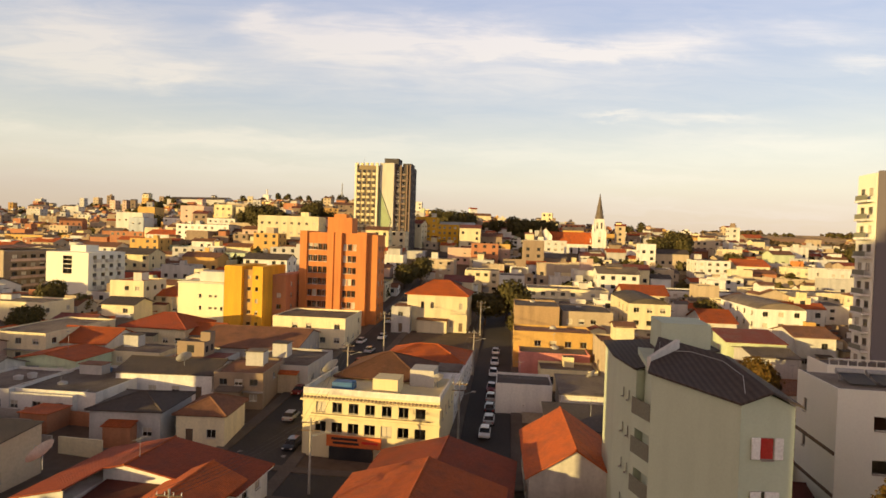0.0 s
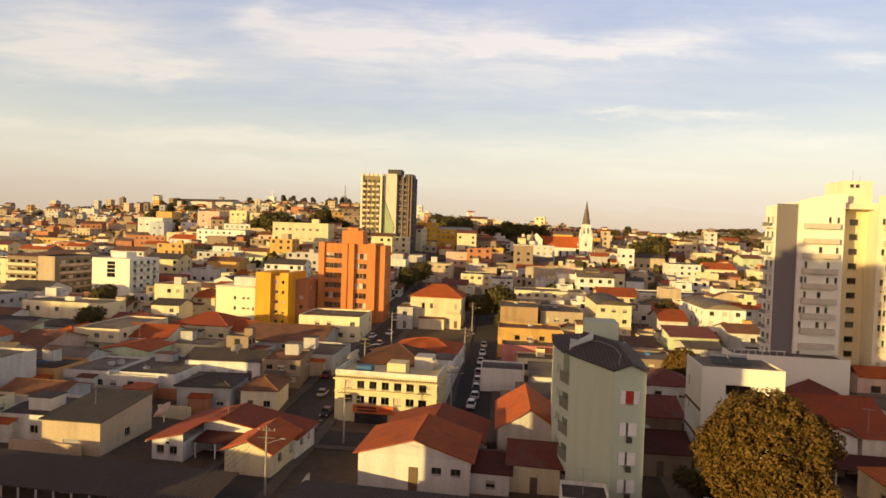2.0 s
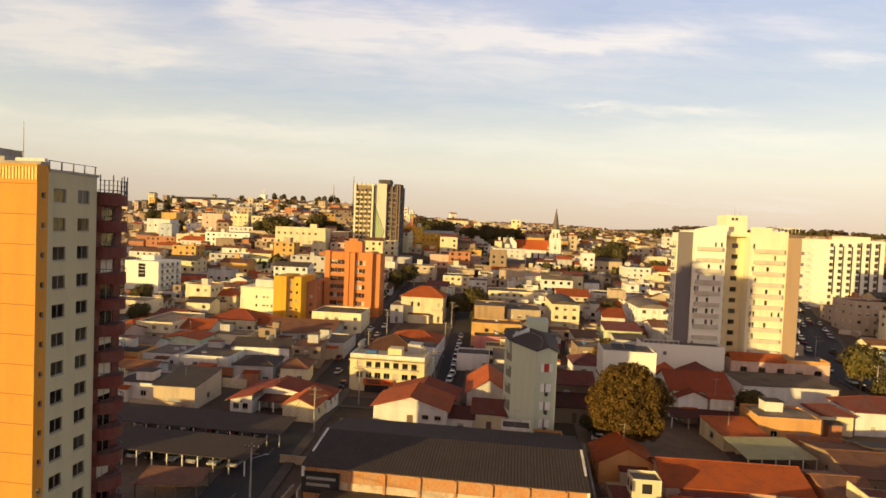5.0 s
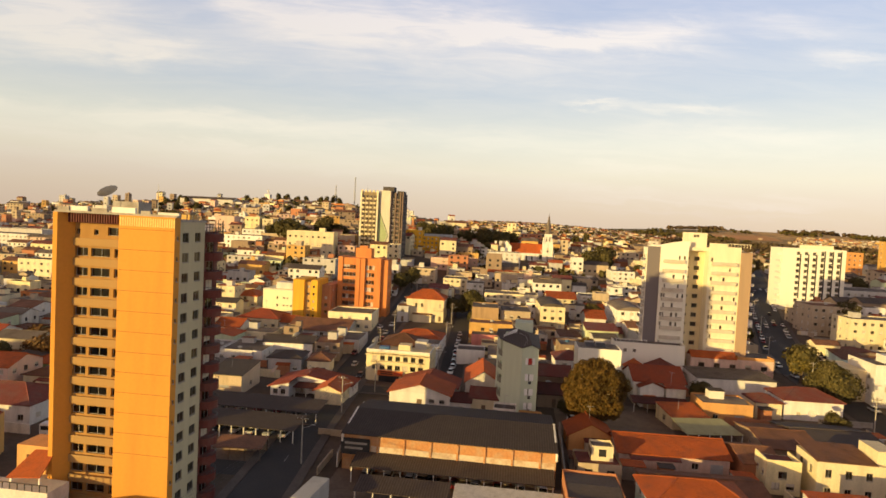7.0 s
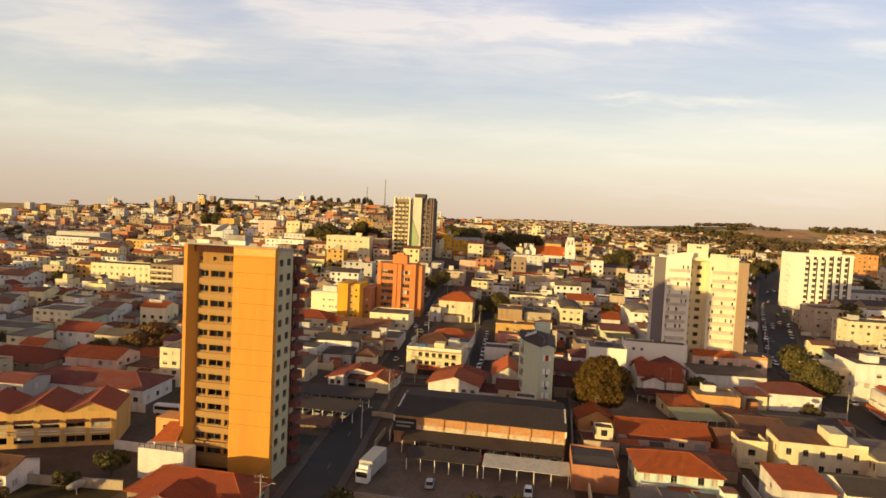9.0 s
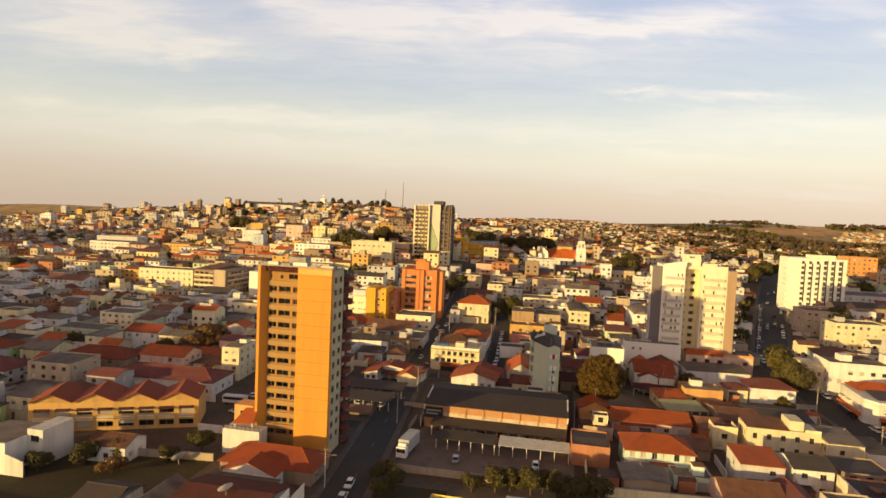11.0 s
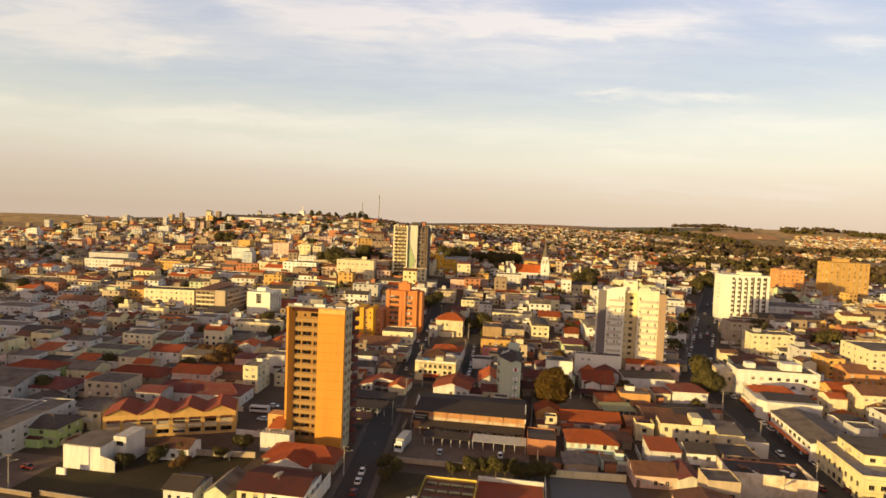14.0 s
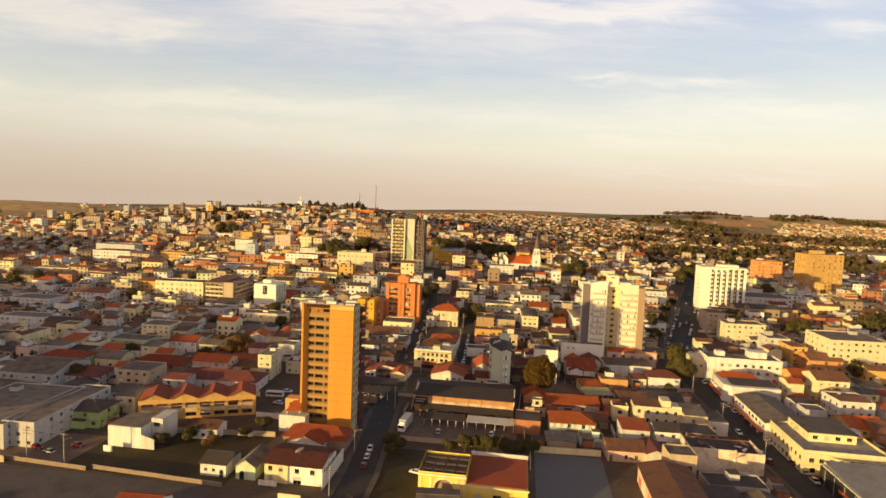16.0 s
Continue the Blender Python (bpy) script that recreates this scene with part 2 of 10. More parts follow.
ROOFS = {
    "terracotta": surface("roof_terracotta", (0.53, 0.118, 0.026), 0.8, grime=0.5, scale=0.5, fine=2.5, dirt=(0.16, 0.07, 0.04), bump=0.5, wave=3.0, wave_dir="DIAGONAL", vary=0.25),
    "red": surface("roof_red", (0.33, 0.068, 0.024), 0.8, grime=0.5, scale=0.4, fine=2.5, dirt=(0.16, 0.06, 0.04), bump=0.5, wave=3.0, wave_dir="DIAGONAL", vary=0.2),
    "maroon": surface("roof_maroon", (0.22, 0.06, 0.045), 0.8, grime=0.5, scale=0.4, fine=2.5, bump=0.5, wave=3.0, wave_dir="DIAGONAL", vary=0.2),
    "brown": surface("roof_brown", (0.24, 0.11, 0.06), 0.85, grime=0.55, scale=0.4, fine=2.5, dirt=(0.07, 0.045, 0.035), bump=0.5, wave=3.0, wave_dir="DIAGONAL", vary=0.3),
    "oxblood": surface("roof_oxblood", (0.115, 0.034, 0.026), 0.85, grime=0.6, scale=0.4, fine=2.5, dirt=(0.05, 0.03, 0.025), bump=0.5, wave=3.0, wave_dir="DIAGONAL", vary=0.2),
    "dark": surface("roof_black_brown_sheet", (0.075, 0.055, 0.045), 0.85, grime=0.6, scale=0.25, fine=2.0, dirt=(0.09, 0.07, 0.055), bump=0.5, wave=0.7, wave_dir="X", vary=0.15),
    "fibro": surface("roof_fibre_cement", (0.21, 0.17, 0.135), 0.9, grime=0.85, scale=0.25, fine=2.0, dirt=(0.075, 0.055, 0.045), bump=0.5, wave=2.0, wave_dir="X", vary=0.35),
    "slate": surface("roof_dark_sheet", (0.105, 0.082, 0.068), 0.8, grime=0.6, scale=0.3, fine=2.0, dirt=(0.06, 0.055, 0.055), bump=0.5, wave=2.0, wave_dir="X", vary=0.2),
}
CONCRETE = surface("weathered_concrete", (0.36, 0.33, 0.29), 0.9, grime=0.7, scale=0.4, fine=3.0)
ASPHALT = surface("asphalt", (0.055, 0.052, 0.052), 0.9, grime=0.5, scale=0.15, fine=4.0, dirt=(0.085, 0.075, 0.065))
PAVING = surface("pavement_concrete", (0.115, 0.095, 0.08), 0.9, grime=0.6, scale=0.3, fine=3.0)
GRASS = surface("rough_grass", (0.050, 0.042, 0.018), 0.95, grime=0.8, scale=0.12, fine=1.5, dirt=(0.085, 0.055, 0.028))


def field_ground():
    """Dry fields, orange soil and rough green in broad uneven plots, with fine tufts."""
    m, nt, b = principled("town_and_field_ground")
    n, l = nt.nodes, nt.links
    co = n.new("ShaderNodeTexCoord")
    warp = n.new("ShaderNodeTexNoise")
    warp.inputs["Scale"].default_value, warp.inputs["Detail"].default_value = 0.004, 3.0
    l.new(co.outputs["Object"], warp.inputs["Vector"])
    add = n.new("ShaderNodeMix")
    add.data_type = "VECTOR"
    add.inputs[0].default_value = 0.35
    sc = n.new("ShaderNodeVectorMath")
    sc.operation = "SCALE"
    sc.inputs["Scale"].default_value = 0.0035
    l.new(co.outputs["Object"], sc.inputs[0])
    l.new(sc.outputs[0], add.inputs[4])
    l.new(warp.outputs["Color"], add.inputs[5])
    vor = n.new("ShaderNodeTexVoronoi")
    vor.inputs["Scale"].default_value = 1.0
    l.new(add.outputs[1], vor.inputs["Vector"])
    ramp = n.new("ShaderNodeValToRGB")
    ramp.color_ramp.interpolation = "CONSTANT"
    cols = ((0.0, (0.44, 0.27, 0.10)), (0.22, (0.30, 0.20, 0.07)), (0.40, (0.42, 0.22, 0.08)), (0.55, (0.15, 0.115, 0.04)), (0.72, (0.55, 0.34, 0.11)), (0.86, (0.24, 0.18, 0.06)))
    for i, (p, c) in enumerate(cols):
        e = ramp.color_ramp.elements[i] if i < 2 else ramp.color_ramp.elements.new(p)
        e.position, e.color = p, (*c, 1)
    l.new(vor.outputs["Color"], ramp.inputs[0])
    fine = n.new("ShaderNodeTexNoise")
    fine.inputs["Scale"].default_value, fine.inputs["Detail"].default_value = 0.05, 8.0
    l.new(co.outputs["Object"], fine.inputs["Vector"])
    rg = n.new("ShaderNodeMapRange")
    rg.inputs["From Min"].default_value, rg.inputs["From Max"].default_value = 0.35, 0.65
    rg.inputs["To Min"].default_value, rg.inputs["To Max"].default_value = 0.55, 1.15
    l.new(fine.outputs[0], rg.inputs[0])
    mul = n.new("ShaderNodeMix")
    mul.data_type, mul.blend_type = "RGBA", "MULTIPLY"
    mul.inputs[0].default_value = 1.0
    l.new(ramp.outputs[0], mul.inputs[6])
    l.new(rg.outputs[0], mul.inputs[7])
    l.new(mul.outputs[2], b.inputs["Base Color"])
    b.inputs["Roughness"].default_value = 0.95
    bp = n.new("ShaderNodeBump")
    bp.inputs["Strength"].default_value, bp.inputs["Distance"].default_value = 1.0, 1.5
    l.new(fine.outputs[0], bp.inputs["Height"])
    l.new(bp.outputs[0], b.inputs["Normal"])
    return m


EARTH = field_ground()
WHITE = surface("white_paint", (0.78, 0.77, 0.74), 0.6, grime=0.2)
WORNPAINT = surface("worn_road_paint", (0.26, 0.25, 0.23), 0.8, grime=0.95, scale=1.2, dirt=(0.07, 0.065, 0.06))
METAL = surface("grey_metal", (0.35, 0.35, 0.35), 0.45, grime=0.4)
DARKMETAL = surface("dark_metal", (0.06, 0.06, 0.06), 0.5, grime=0.4)
WOOD = surface("weathered_wood", (0.16, 0.11, 0.07), 0.85)
TANKBLUE = surface("blue_plastic", (0.05, 0.14, 0.30), 0.5, grime=0.3)
FRAME = surface("window_frame_paint", (0.32, 0.29, 0.25), 0.6, grime=0.3)
PALEFRAME = surface("pale_window_frame", (0.66, 0.62, 0.54), 0.6, grime=0.3)
BLIND = surface("closed_blind", (0.52, 0.46, 0.36), 0.8, grime=0.3, vary=0.3)

GLASS = bpy.data.materials.new("window_glass")
GLASS.use_nodes = True
gn, gl = GLASS.node_tree.nodes, GLASS.node_tree.links
gn.clear()
g_out, g_mix, g_tr, g_gl = gn.new("ShaderNodeOutputMaterial"), gn.new("ShaderNodeMixShader"), gn.new("ShaderNodeBsdfTransparent"), gn.new("ShaderNodeBsdfGlossy")
g_tr.inputs[0].default_value = (0.45, 0.45, 0.42, 1)
g_gl.inputs[0].default_value, g_gl.inputs["Roughness"].default_value = (0.8, 0.8, 0.8, 1), 0.04
g_mix.inputs[0].default_value = 0.10
gl.new(g_tr.outputs[0], g_mix.inputs[1]), gl.new(g_gl.outputs[0], g_mix.inputs[2]), gl.new(g_mix.outputs[0], g_out.inputs[0])


# ---- building blocks ----
def quad(bm, pts, mi=0):
    f = bm.faces.new([bm.verts.new(p) for p in pts])
    f.material_index = mi
    return f


def box(bm, x0, x1, y0, y1, z0, z1, mi=0, bottom=True):
    v = [bm.verts.new(p) for p in ((x0, y0, z0), (x1, y0, z0), (x1, y1, z0), (x0, y1, z0), (x0, y0, z1), (x1, y0, z1), (x1, y1, z1), (x0, y1, z1))]
    for idx in ((0, 1, 5, 4), (1, 2, 6, 5), (2, 3, 7, 6), (3, 0, 4, 7), (4, 5, 6, 7), (3, 2, 1, 0)):
        if bottom or idx != (3, 2, 1, 0):
            bm.faces.new([v[i] for i in idx]).material_index = mi


def tube(bm, p, q, r0, r1, n=8, mi=0, caps=True):
    p, q = Vector(p), Vector(q)
    turn = (q - p).to_track_quat("Z", "Y")
    rings = []
    for c, r in ((p, r0), (q, r1)):
        rings.append([bm.verts.new(c + turn @ Vector((r * math.cos(2 * math.pi * i / n), r * math.sin(2 * math.pi * i / n), 0))) for i in range(n)])
    for i in range(n):
        bm.faces.new((rings[0][i], rings[0][(i + 1) % n], rings[1][(i + 1) % n], rings[1][i])).material_index = mi
    if caps:
        bm.faces.new(rings[0][::-1]).material_index = mi
        bm.faces.new(rings[1]).material_index = mi


def mesh_of(name, bm, mats):
    me = bpy.data.meshes.new(name)
    bm.to_mesh(me)
    bm.free()
    for m in mats if isinstance(mats, (list, tuple)) else [mats]:
        me.materials.append(m)
    return me


def part(name, bm, mats, parent, label="", at=None):
    ob = new(name, mesh_of(name, bm, mats))
    ob.parent = parent
    if at is not None:
        ob.matrix_basis = at
    if label:
        ob["label"] = label
    return ob


def piece(name, me, parent, at):
    ob = new(name, me)
    ob.parent = parent
    ob.matrix_basis = at
    return ob


def thing(name, m, label, category, group="", kind=""):
    ob = new(name)
    ob.empty_display_size = 0.5
    ob.matrix_basis = m
    return tagged(ob, label, category, group, kind)


def facade(bm, side, a0, a1, at, z0, z1, wins, depth=0.18, mi=0):
    """One wall face from a0 to a1 along the wall with its openings cut, and the reveals. side: S (faces -y), N, W (-x), E."""
    def P(a, z, inn):
        if side == "S":
            return (a, at + inn, z)
        if side == "N":
            return (a, at - inn, z)
        if side == "W":
            return (at + inn, a, z)
        return (at - inn, a, z)
    flip = side in "NW"

    def Q(pts):
        quad(bm, pts[::-1] if flip else pts, mi)
    us = sorted({a0, a1, *[w[0] for w in wins], *[w[1] for w in wins]})
    zs = sorted({z0, z1, *[w[2] for w in wins], *[w[3] for w in wins]})
    for u, u2 in zip(us, us[1:]):
        for z, z2 in zip(zs, zs[1:]):
            cu, cz = (u + u2) / 2, (z + z2) / 2
            if not any(w[0] < cu < w[1] and w[2] < cz < w[3] for w in wins):
                Q([P(u, z, 0), P(u2, z, 0), P(u2, z2, 0), P(u, z2, 0)])
    for w0, w1, v0, v1 in wins:
        Q([P(w0, v0, 0), P(w0, v0, depth), P(w0, v1, depth), P(w0, v1, 0)][::-1])
        Q([P(w1, v0, 0), P(w1, v0, depth), P(w1, v1, depth), P(w1, v1, 0)])
        Q([P(w0, v0, 0), P(w1, v0, 0), P(w1, v0, depth), P(w0, v0, depth)][::-1])
        Q([P(w0, v1, 0), P(w1, v1, 0), P(w1, v1, depth), P(w0, v1, depth)])


WINDOW_MESH = {}


def window_mesh(w, h, style=0):
    """A window: one frame with its panes set back and a sill; style 1 has its blind down, 2 has it half down, 3 to 5 are the same in pale frames. Origin at its lower left, facing -y."""
    pale, style = style > 2, style % 3
    key = (round(w, 1), round(h, 1), style, pale)
    if key not in WINDOW_MESH:
        bm = bmesh.new()
        t, d = 0.06, 0.05
        xs = [0, t, w / 2 - 0.03, w / 2 + 0.03, w - t, w] if w > 0.9 else [0, t, w - t, w]
        zs = [0, t, h * 0.5 - 0.02, h * 0.5 + 0.02, h - t, h] if style == 2 else [0, t, h - t, h]
        for i in range(len(xs) - 1):
            for j in range(len(zs) - 1):
                a, b, c, e = xs[i], xs[i + 1], zs[j], zs[j + 1]
                if i % 2 and j % 2:
                    quad(bm, [(a, d, c), (b, d, c), (b, d, e), (a, d, e)], 2 if style == 1 or (style == 2 and j > 1) else 1)
                    quad(bm, [(a, 0, c), (b, 0, c), (b, d, c), (a, d, c)]), quad(bm, [(a, d, e), (b, d, e), (b, 0, e), (a, 0, e)])
                    quad(bm, [(a, 0, c), (a, d, c), (a, d, e), (a, 0, e)]), quad(bm, [(b, 0, c), (b, 0, e), (b, d, e), (b, d, c)])
                else:
                    quad(bm, [(a, 0, c), (b, 0, c), (b, 0, e), (a, 0, e)])
        for i in range(len(xs) - 1):
            a, b = xs[i], xs[i + 1]
            quad(bm, [(a, -0.22, -0.01), (b, -0.22, -0.01), (b, 0, 0), (a, 0, 0)]), quad(bm, [(a, -0.22, -0.08), (b, -0.22, -0.08), (b, -0.22, -0.01), (a, -0.22, -0.01)])
        bmesh.ops.remove_doubles(bm, verts=bm.verts[:], dist=0.0005)
        WINDOW_MESH[key] = mesh_of("window", bm, [PALEFRAME if pale else FRAME, GLASS, BLIND])
    return WINDOW_MESH[key]


DOOR_MESH = {}


def door_mesh(w, h, metal):
    key = (round(w, 1), round(h, 1), metal)
    if key not in DOOR_MESH:
        bm = bmesh.new()
        n, z = (10 if metal else 3), 0.0
        line = [(0.0, 0.0)]
        for i in range(n):
            line += [(-0.03, h * (i + 0.15) / n), (-0.03, h * (i + 0.85) / n), (0.0, h * (i + 1) / n)]
        for (y0, z0), (y1, z1) in zip(line, line[1:]):
            quad(bm, [(0, y0, z0), (w, y0, z0), (w, y1, z1), (0, y1, z1)])
        bmesh.ops.remove_doubles(bm, verts=bm.verts[:], dist=0.0005)
        DOOR_MESH[key] = mesh_of("door", bm, METAL if metal else WOOD)
    return DOOR_MESH[key]


def place_on(side, a, at, z, inn):
    """The pose of a window or door set in a wall of that side."""
    if side == "S":
        return pose(a, at + inn, z)
    if side == "E":
        return pose(at - inn, a, z, 0, 0, 90)
    if side == "W":
        return pose(at + inn, a, z, 0, 0, -90)
    return pose(a, at - inn, z, 0, 0, 180)


rnd = random.Random(7)
extra = random.Random(31)


def put_windows(owner, side, at, wins, inn=0.12, styles=(0, 0, 3, 4, 5), name="window"):
    for w0, w1, v0, v1 in wins:
        start = w0 if side in "SE" else w1
        piece(name, window_mesh(w1 - w0, v1 - v0, rnd.choice(styles)), owner, place_on(side, start, at, v0, inn))


def window_row(a0, a1, n, w, z, h):
    step = (a1 - a0) / n
    return [(round(a0 + step * (i + 0.5) - w / 2, 3), round(a0 + step * (i + 0.5) + w / 2, 3), z, z + h) for i in range(n)]


FOOT = []  # footprints taken, as (x, y, half width, half depth)


def taken(x, y, hw, hd, gap=0.6):
    return any(abs(x - a) < hw + c + gap and abs(y - b) < hd + d + gap for a, b, c, d in FOOT)


def pitched(bm, w, d, z, rise, over, kind, thick=0.16):
    """A gable or hip roof with eaves and thickness."""
    X, Y = w / 2 + over, d / 2 + over
    if kind == "gx":
        ridge = [(-X, 0), (X, 0)]
    elif kind == "gy":
        ridge = [(0, -Y), (0, Y)]
    elif w >= d:
        ridge = [(-(X - Y * 0.95), 0), (X - Y * 0.95, 0)]
    else:
        ridge = [(0, -(Y - X * 0.95)), (0, Y - X * 0.95)]
    drop = rise * over / (min(w, d) / 2) if kind == "hip" else rise * over / ((d if kind == "gx" else w) / 2)
    e = z - min(drop, 0.4)
    for lift, up_side in ((thick, True), (0.0, False)):
        c = [bm.verts.new(p) for p in ((-X, -Y, e + lift), (X, -Y, e + lift), (X, Y, e + lift), (-X, Y, e + lift))]
        r = [bm.verts.new((*p, z + rise + lift)) for p in ridge]
        if kind == "gx":
            fs = [(c[0], c[1], r[1], r[0]), (c[2], c[3], r[0], r[1])]
        elif kind == "gy":
            fs = [(c[1], c[2], r[1], r[0]), (c[3], c[0], r[0], r[1])]
        elif w >= d:
            fs = [(c[0], c[1], r[1], r[0]), (c[2], c[3], r[0], r[1]), (c[1], c[2], r[1]), (c[3], c[0], r[0])]
        else:
            fs = [(c[1], c[2], r[1], r[0]), (c[3], c[0], r[0], r[1]), (c[0], c[1], r[0]), (c[2], c[3], r[1])]
        for f in fs:
            bm.faces.new(f if up_side else f[::-1])
        if up_side:
            first, first_r = c, r
    if kind == "hip":
        rim = [first[0], first[1], first[2], first[3]], [c[0], c[1], c[2], c[3]]
    elif kind == "gx":
        rim = [first[0], first[1], first_r[1], first[2], first[3], first_r[0]], [c[0], c[1], r[1], c[2], c[3], r[0]]
    else:
        rim = [first[0], first_r[0], first[1], first[2], first_r[1], first[3]], [c[0], r[0], c[1], c[2], r[1], c[3]]
    n = len(rim[0])
    for i in range(n):
        j = (i + 1) % n
        bm.faces.new((rim[1][i], rim[1][j], rim[0][j], rim[0][i]))
    # ridge and hip caps grow out of the roof's own corners
    caps = [(first_r[0], first_r[1])]
    if kind == "hip":
        caps += [(first[i], first_r[k]) for i, k in zip(range(4), (0, 1, 1, 0) if w >= d else (0, 0, 1, 1))]
    for a, c2 in caps:
        run = c2.co - a.co
        if run.length > 0.6:
            across = run.cross(Vector((0, 0, 1))).normalized() * 0.16
            ring = [[bm.verts.new(v.co + across * s + Vector((0, 0, u))) for s, u in ((-1, 0.0), (0, 0.16), (1, 0.0))] for v in (a, c2)]
            for k in range(2):
                bm.faces.new((ring[0][k], ring[0][k + 1], ring[1][k + 1], ring[1][k]))
            bm.faces.new((a, ring[0][0], ring[0][1])), bm.faces.new((a, ring[0][1], ring[0][2]))
            bm.faces.new((c2, ring[1][1], ring[1][0])), bm.faces.new((c2, ring[1][2], ring[1][1]))


def prism_slab(bm, ring, hs, thick):
    """A sloping slab over a ring of plan points with the given heights."""
    lo = [bm.verts.new((*p, q)) for p, q in zip(ring, hs)]
    hi = [bm.verts.new((*p, q + thick)) for p, q in zip(ring, hs)]
    n = len(ring)
    for k in range(n):
        bm.faces.new((lo[k], lo[(k + 1) % n], hi[(k + 1) % n], hi[k]))
    bm.faces.new(hi), bm.faces.new(lo[::-1])


def gable_ends(bm, w, d, z, rise, kind):
    if kind == "gx":
        for s in (-1, 1):
            quad(bm, [(s * w / 2, -d / 2, z), (s * w / 2, d / 2, z), (s * w / 2, 0, z + rise)][::s])
    elif kind == "gy":
        for s in (-1, 1):
            quad(bm, [(w / 2 * s, s * d / 2, z), (-w / 2 * s, s * d / 2, z), (0, s * d / 2, z + rise)])


WORDS = {"white": "white-painted", "oldwhite": "stained white", "cream": "cream", "yellowpale": "pale yellow", "yellow": "deep yellow", "ochre": "ochre", "orange": "orange",
         "orangebrick": "orange brick", "orangepaint": "orange-painted", "tan": "tan", "grey": "grey rendered", "bluegrey": "blue-grey", "brown": "brown", "pinkish": "pinkish", "pinkpaint": "pink-painted",
         "redpaint": "red-painted", "brick": "bare brick", "mint": "mint green", "greenpaint": "bright green", "greenpale": "pale green", "ruin": "crumbling brown"}
RWORDS = {"terracotta": "terracotta tile roof", "red": "red tile roof", "maroon": "dark red tile roof", "brown": "brown tile roof", "fibro": "grey sheet roof", "slate": "dark sheet roof"}


def house(x, y, w, d, h, roof="flat", wall="white", cover="fibro", yaw=3.0, rows=0, cols=0, side_cols=None, z=None, group="houses of the town", label="", foot=True, win=None, rise=None, full=False, door_at=True, blank=False):
    """A town house: walls with cut openings, roof, windows and a door, all parts of one thing."""
    base = land(x, y) if z is None else z
    if foot:
        FOOT.append((x, y, w / 2, d / 2))
    floors = rows or max(1, round(h / 3.1))
    tall = "single-storey" if floors == 1 else f"{['', '', 'two', 'three', 'four', 'five', 'six', 'seven', 'eight'][min(floors, 8)]}-storey"
    shape = {"flat": "flat", "gx": "gabled", "gy": "gabled", "hip": "hipped", "vault": "curved", "shed": "sloping"}[roof]
    top = thing("house", pose(x, y, base, 0, 0, yaw), label or f"{WORDS[wall]} {tall} house with a {shape} {RWORDS[cover]}", "house", group)
    X, Y = w / 2, d / 2
    flh = (h - (0.5 if roof == "flat" else 0.0)) / floors
    ww, wh = win or (1.3, min(1.2, flh * 0.42))
    cols = cols or max(1, round(w / 3.4))
    scols = max(1, round(d / 4.5)) if side_cols is None else side_cols
    bm = bmesh.new()
    allw = {}
    for side, a0, a1, n in (("S", -X, X, cols), ("E", -Y, Y, scols if x < 30 else 0), ("W", -Y, Y, scols if x > -10 else 0)):
        ws = []
        for f in range(floors):
            if blank and side == "S":
                break
            for wdw in window_row(a0 + 0.3, a1 - 0.3, n, min(ww, (a1 - a0) / n * 0.6), round(f * flh + min(1.0, flh * 0.36), 3), wh) if n else []:
                if full or rnd.random() < (0.72 if floors < 3 else 0.9):
                    ws.append(wdw)
        door = None
        if side == "S" and w > 4 and ws and door_at:
            step = (w - 0.6) / cols
            k = rnd.randrange(cols)
            ctr = -X + 0.3 + step * (k + 0.5)
            ws = [q for q in ws if not (q[2] < flh and abs((q[0] + q[1]) / 2 - ctr) < 0.1)]
            dw = rnd.choice((1.0, 1.0, 2.4)) if step > 2.7 else 1.0
            door = (round(ctr - dw / 2, 3), round(ctr + dw / 2, 3), 0.0, min(2.2, flh * 0.8))
        facade(bm, side, a0, a1, -X if side == "W" else X if side == "E" else -Y, -3.0, h, ws + ([door] if door else []))
        allw[side] = (ws, door)
    facade(bm, "N", -X, X, Y, -3.0, h, [])
    if roof in ("gx", "gy"):
        rise_v = rise or min(2.6, (d if roof == "gx" else w) * 0.16 + 0.3)
        gable_ends(bm, w, d, h, rise_v, roof)
    elif roof == "shed":
        rs = rise or d * 0.09
        for s in (-1, 1):
            quad(bm, [(s * X, -Y, h), (s * X, Y, h), (s * X, Y, h + rs)][::s])
        quad(bm, [(X, Y, h), (-X, Y, h), (-X, Y, h + rs), (X, Y, h + rs)])
    elif roof == "flat":
        t = 0.15
        for sx0, sx1, sy0, sy1 in ((-X, X, -Y, -Y + t), (-X, X, Y - t, Y), (-X, -X + t, -Y + t, Y - t), (X - t, X, -Y + t, Y - t)):
            quad(bm, [(sx0, sy0, h), (sx1, sy0, h), (sx1, sy1, h), (sx0, sy1, h)])
        ins = ((-X + t, -Y + t), (X - t, -Y + t), (X - t, Y - t), (-X + t, Y - t))
        for i in range(4):
            (ax, ay), (bx, by) = ins[i], ins[(i + 1) % 4]
            quad(bm, [(bx, by, h - 0.5), (ax, ay, h - 0.5), (ax, ay, h), (bx, by, h)])
    part("wall", bm, WALLS[wall], top)
    bm = bmesh.new()
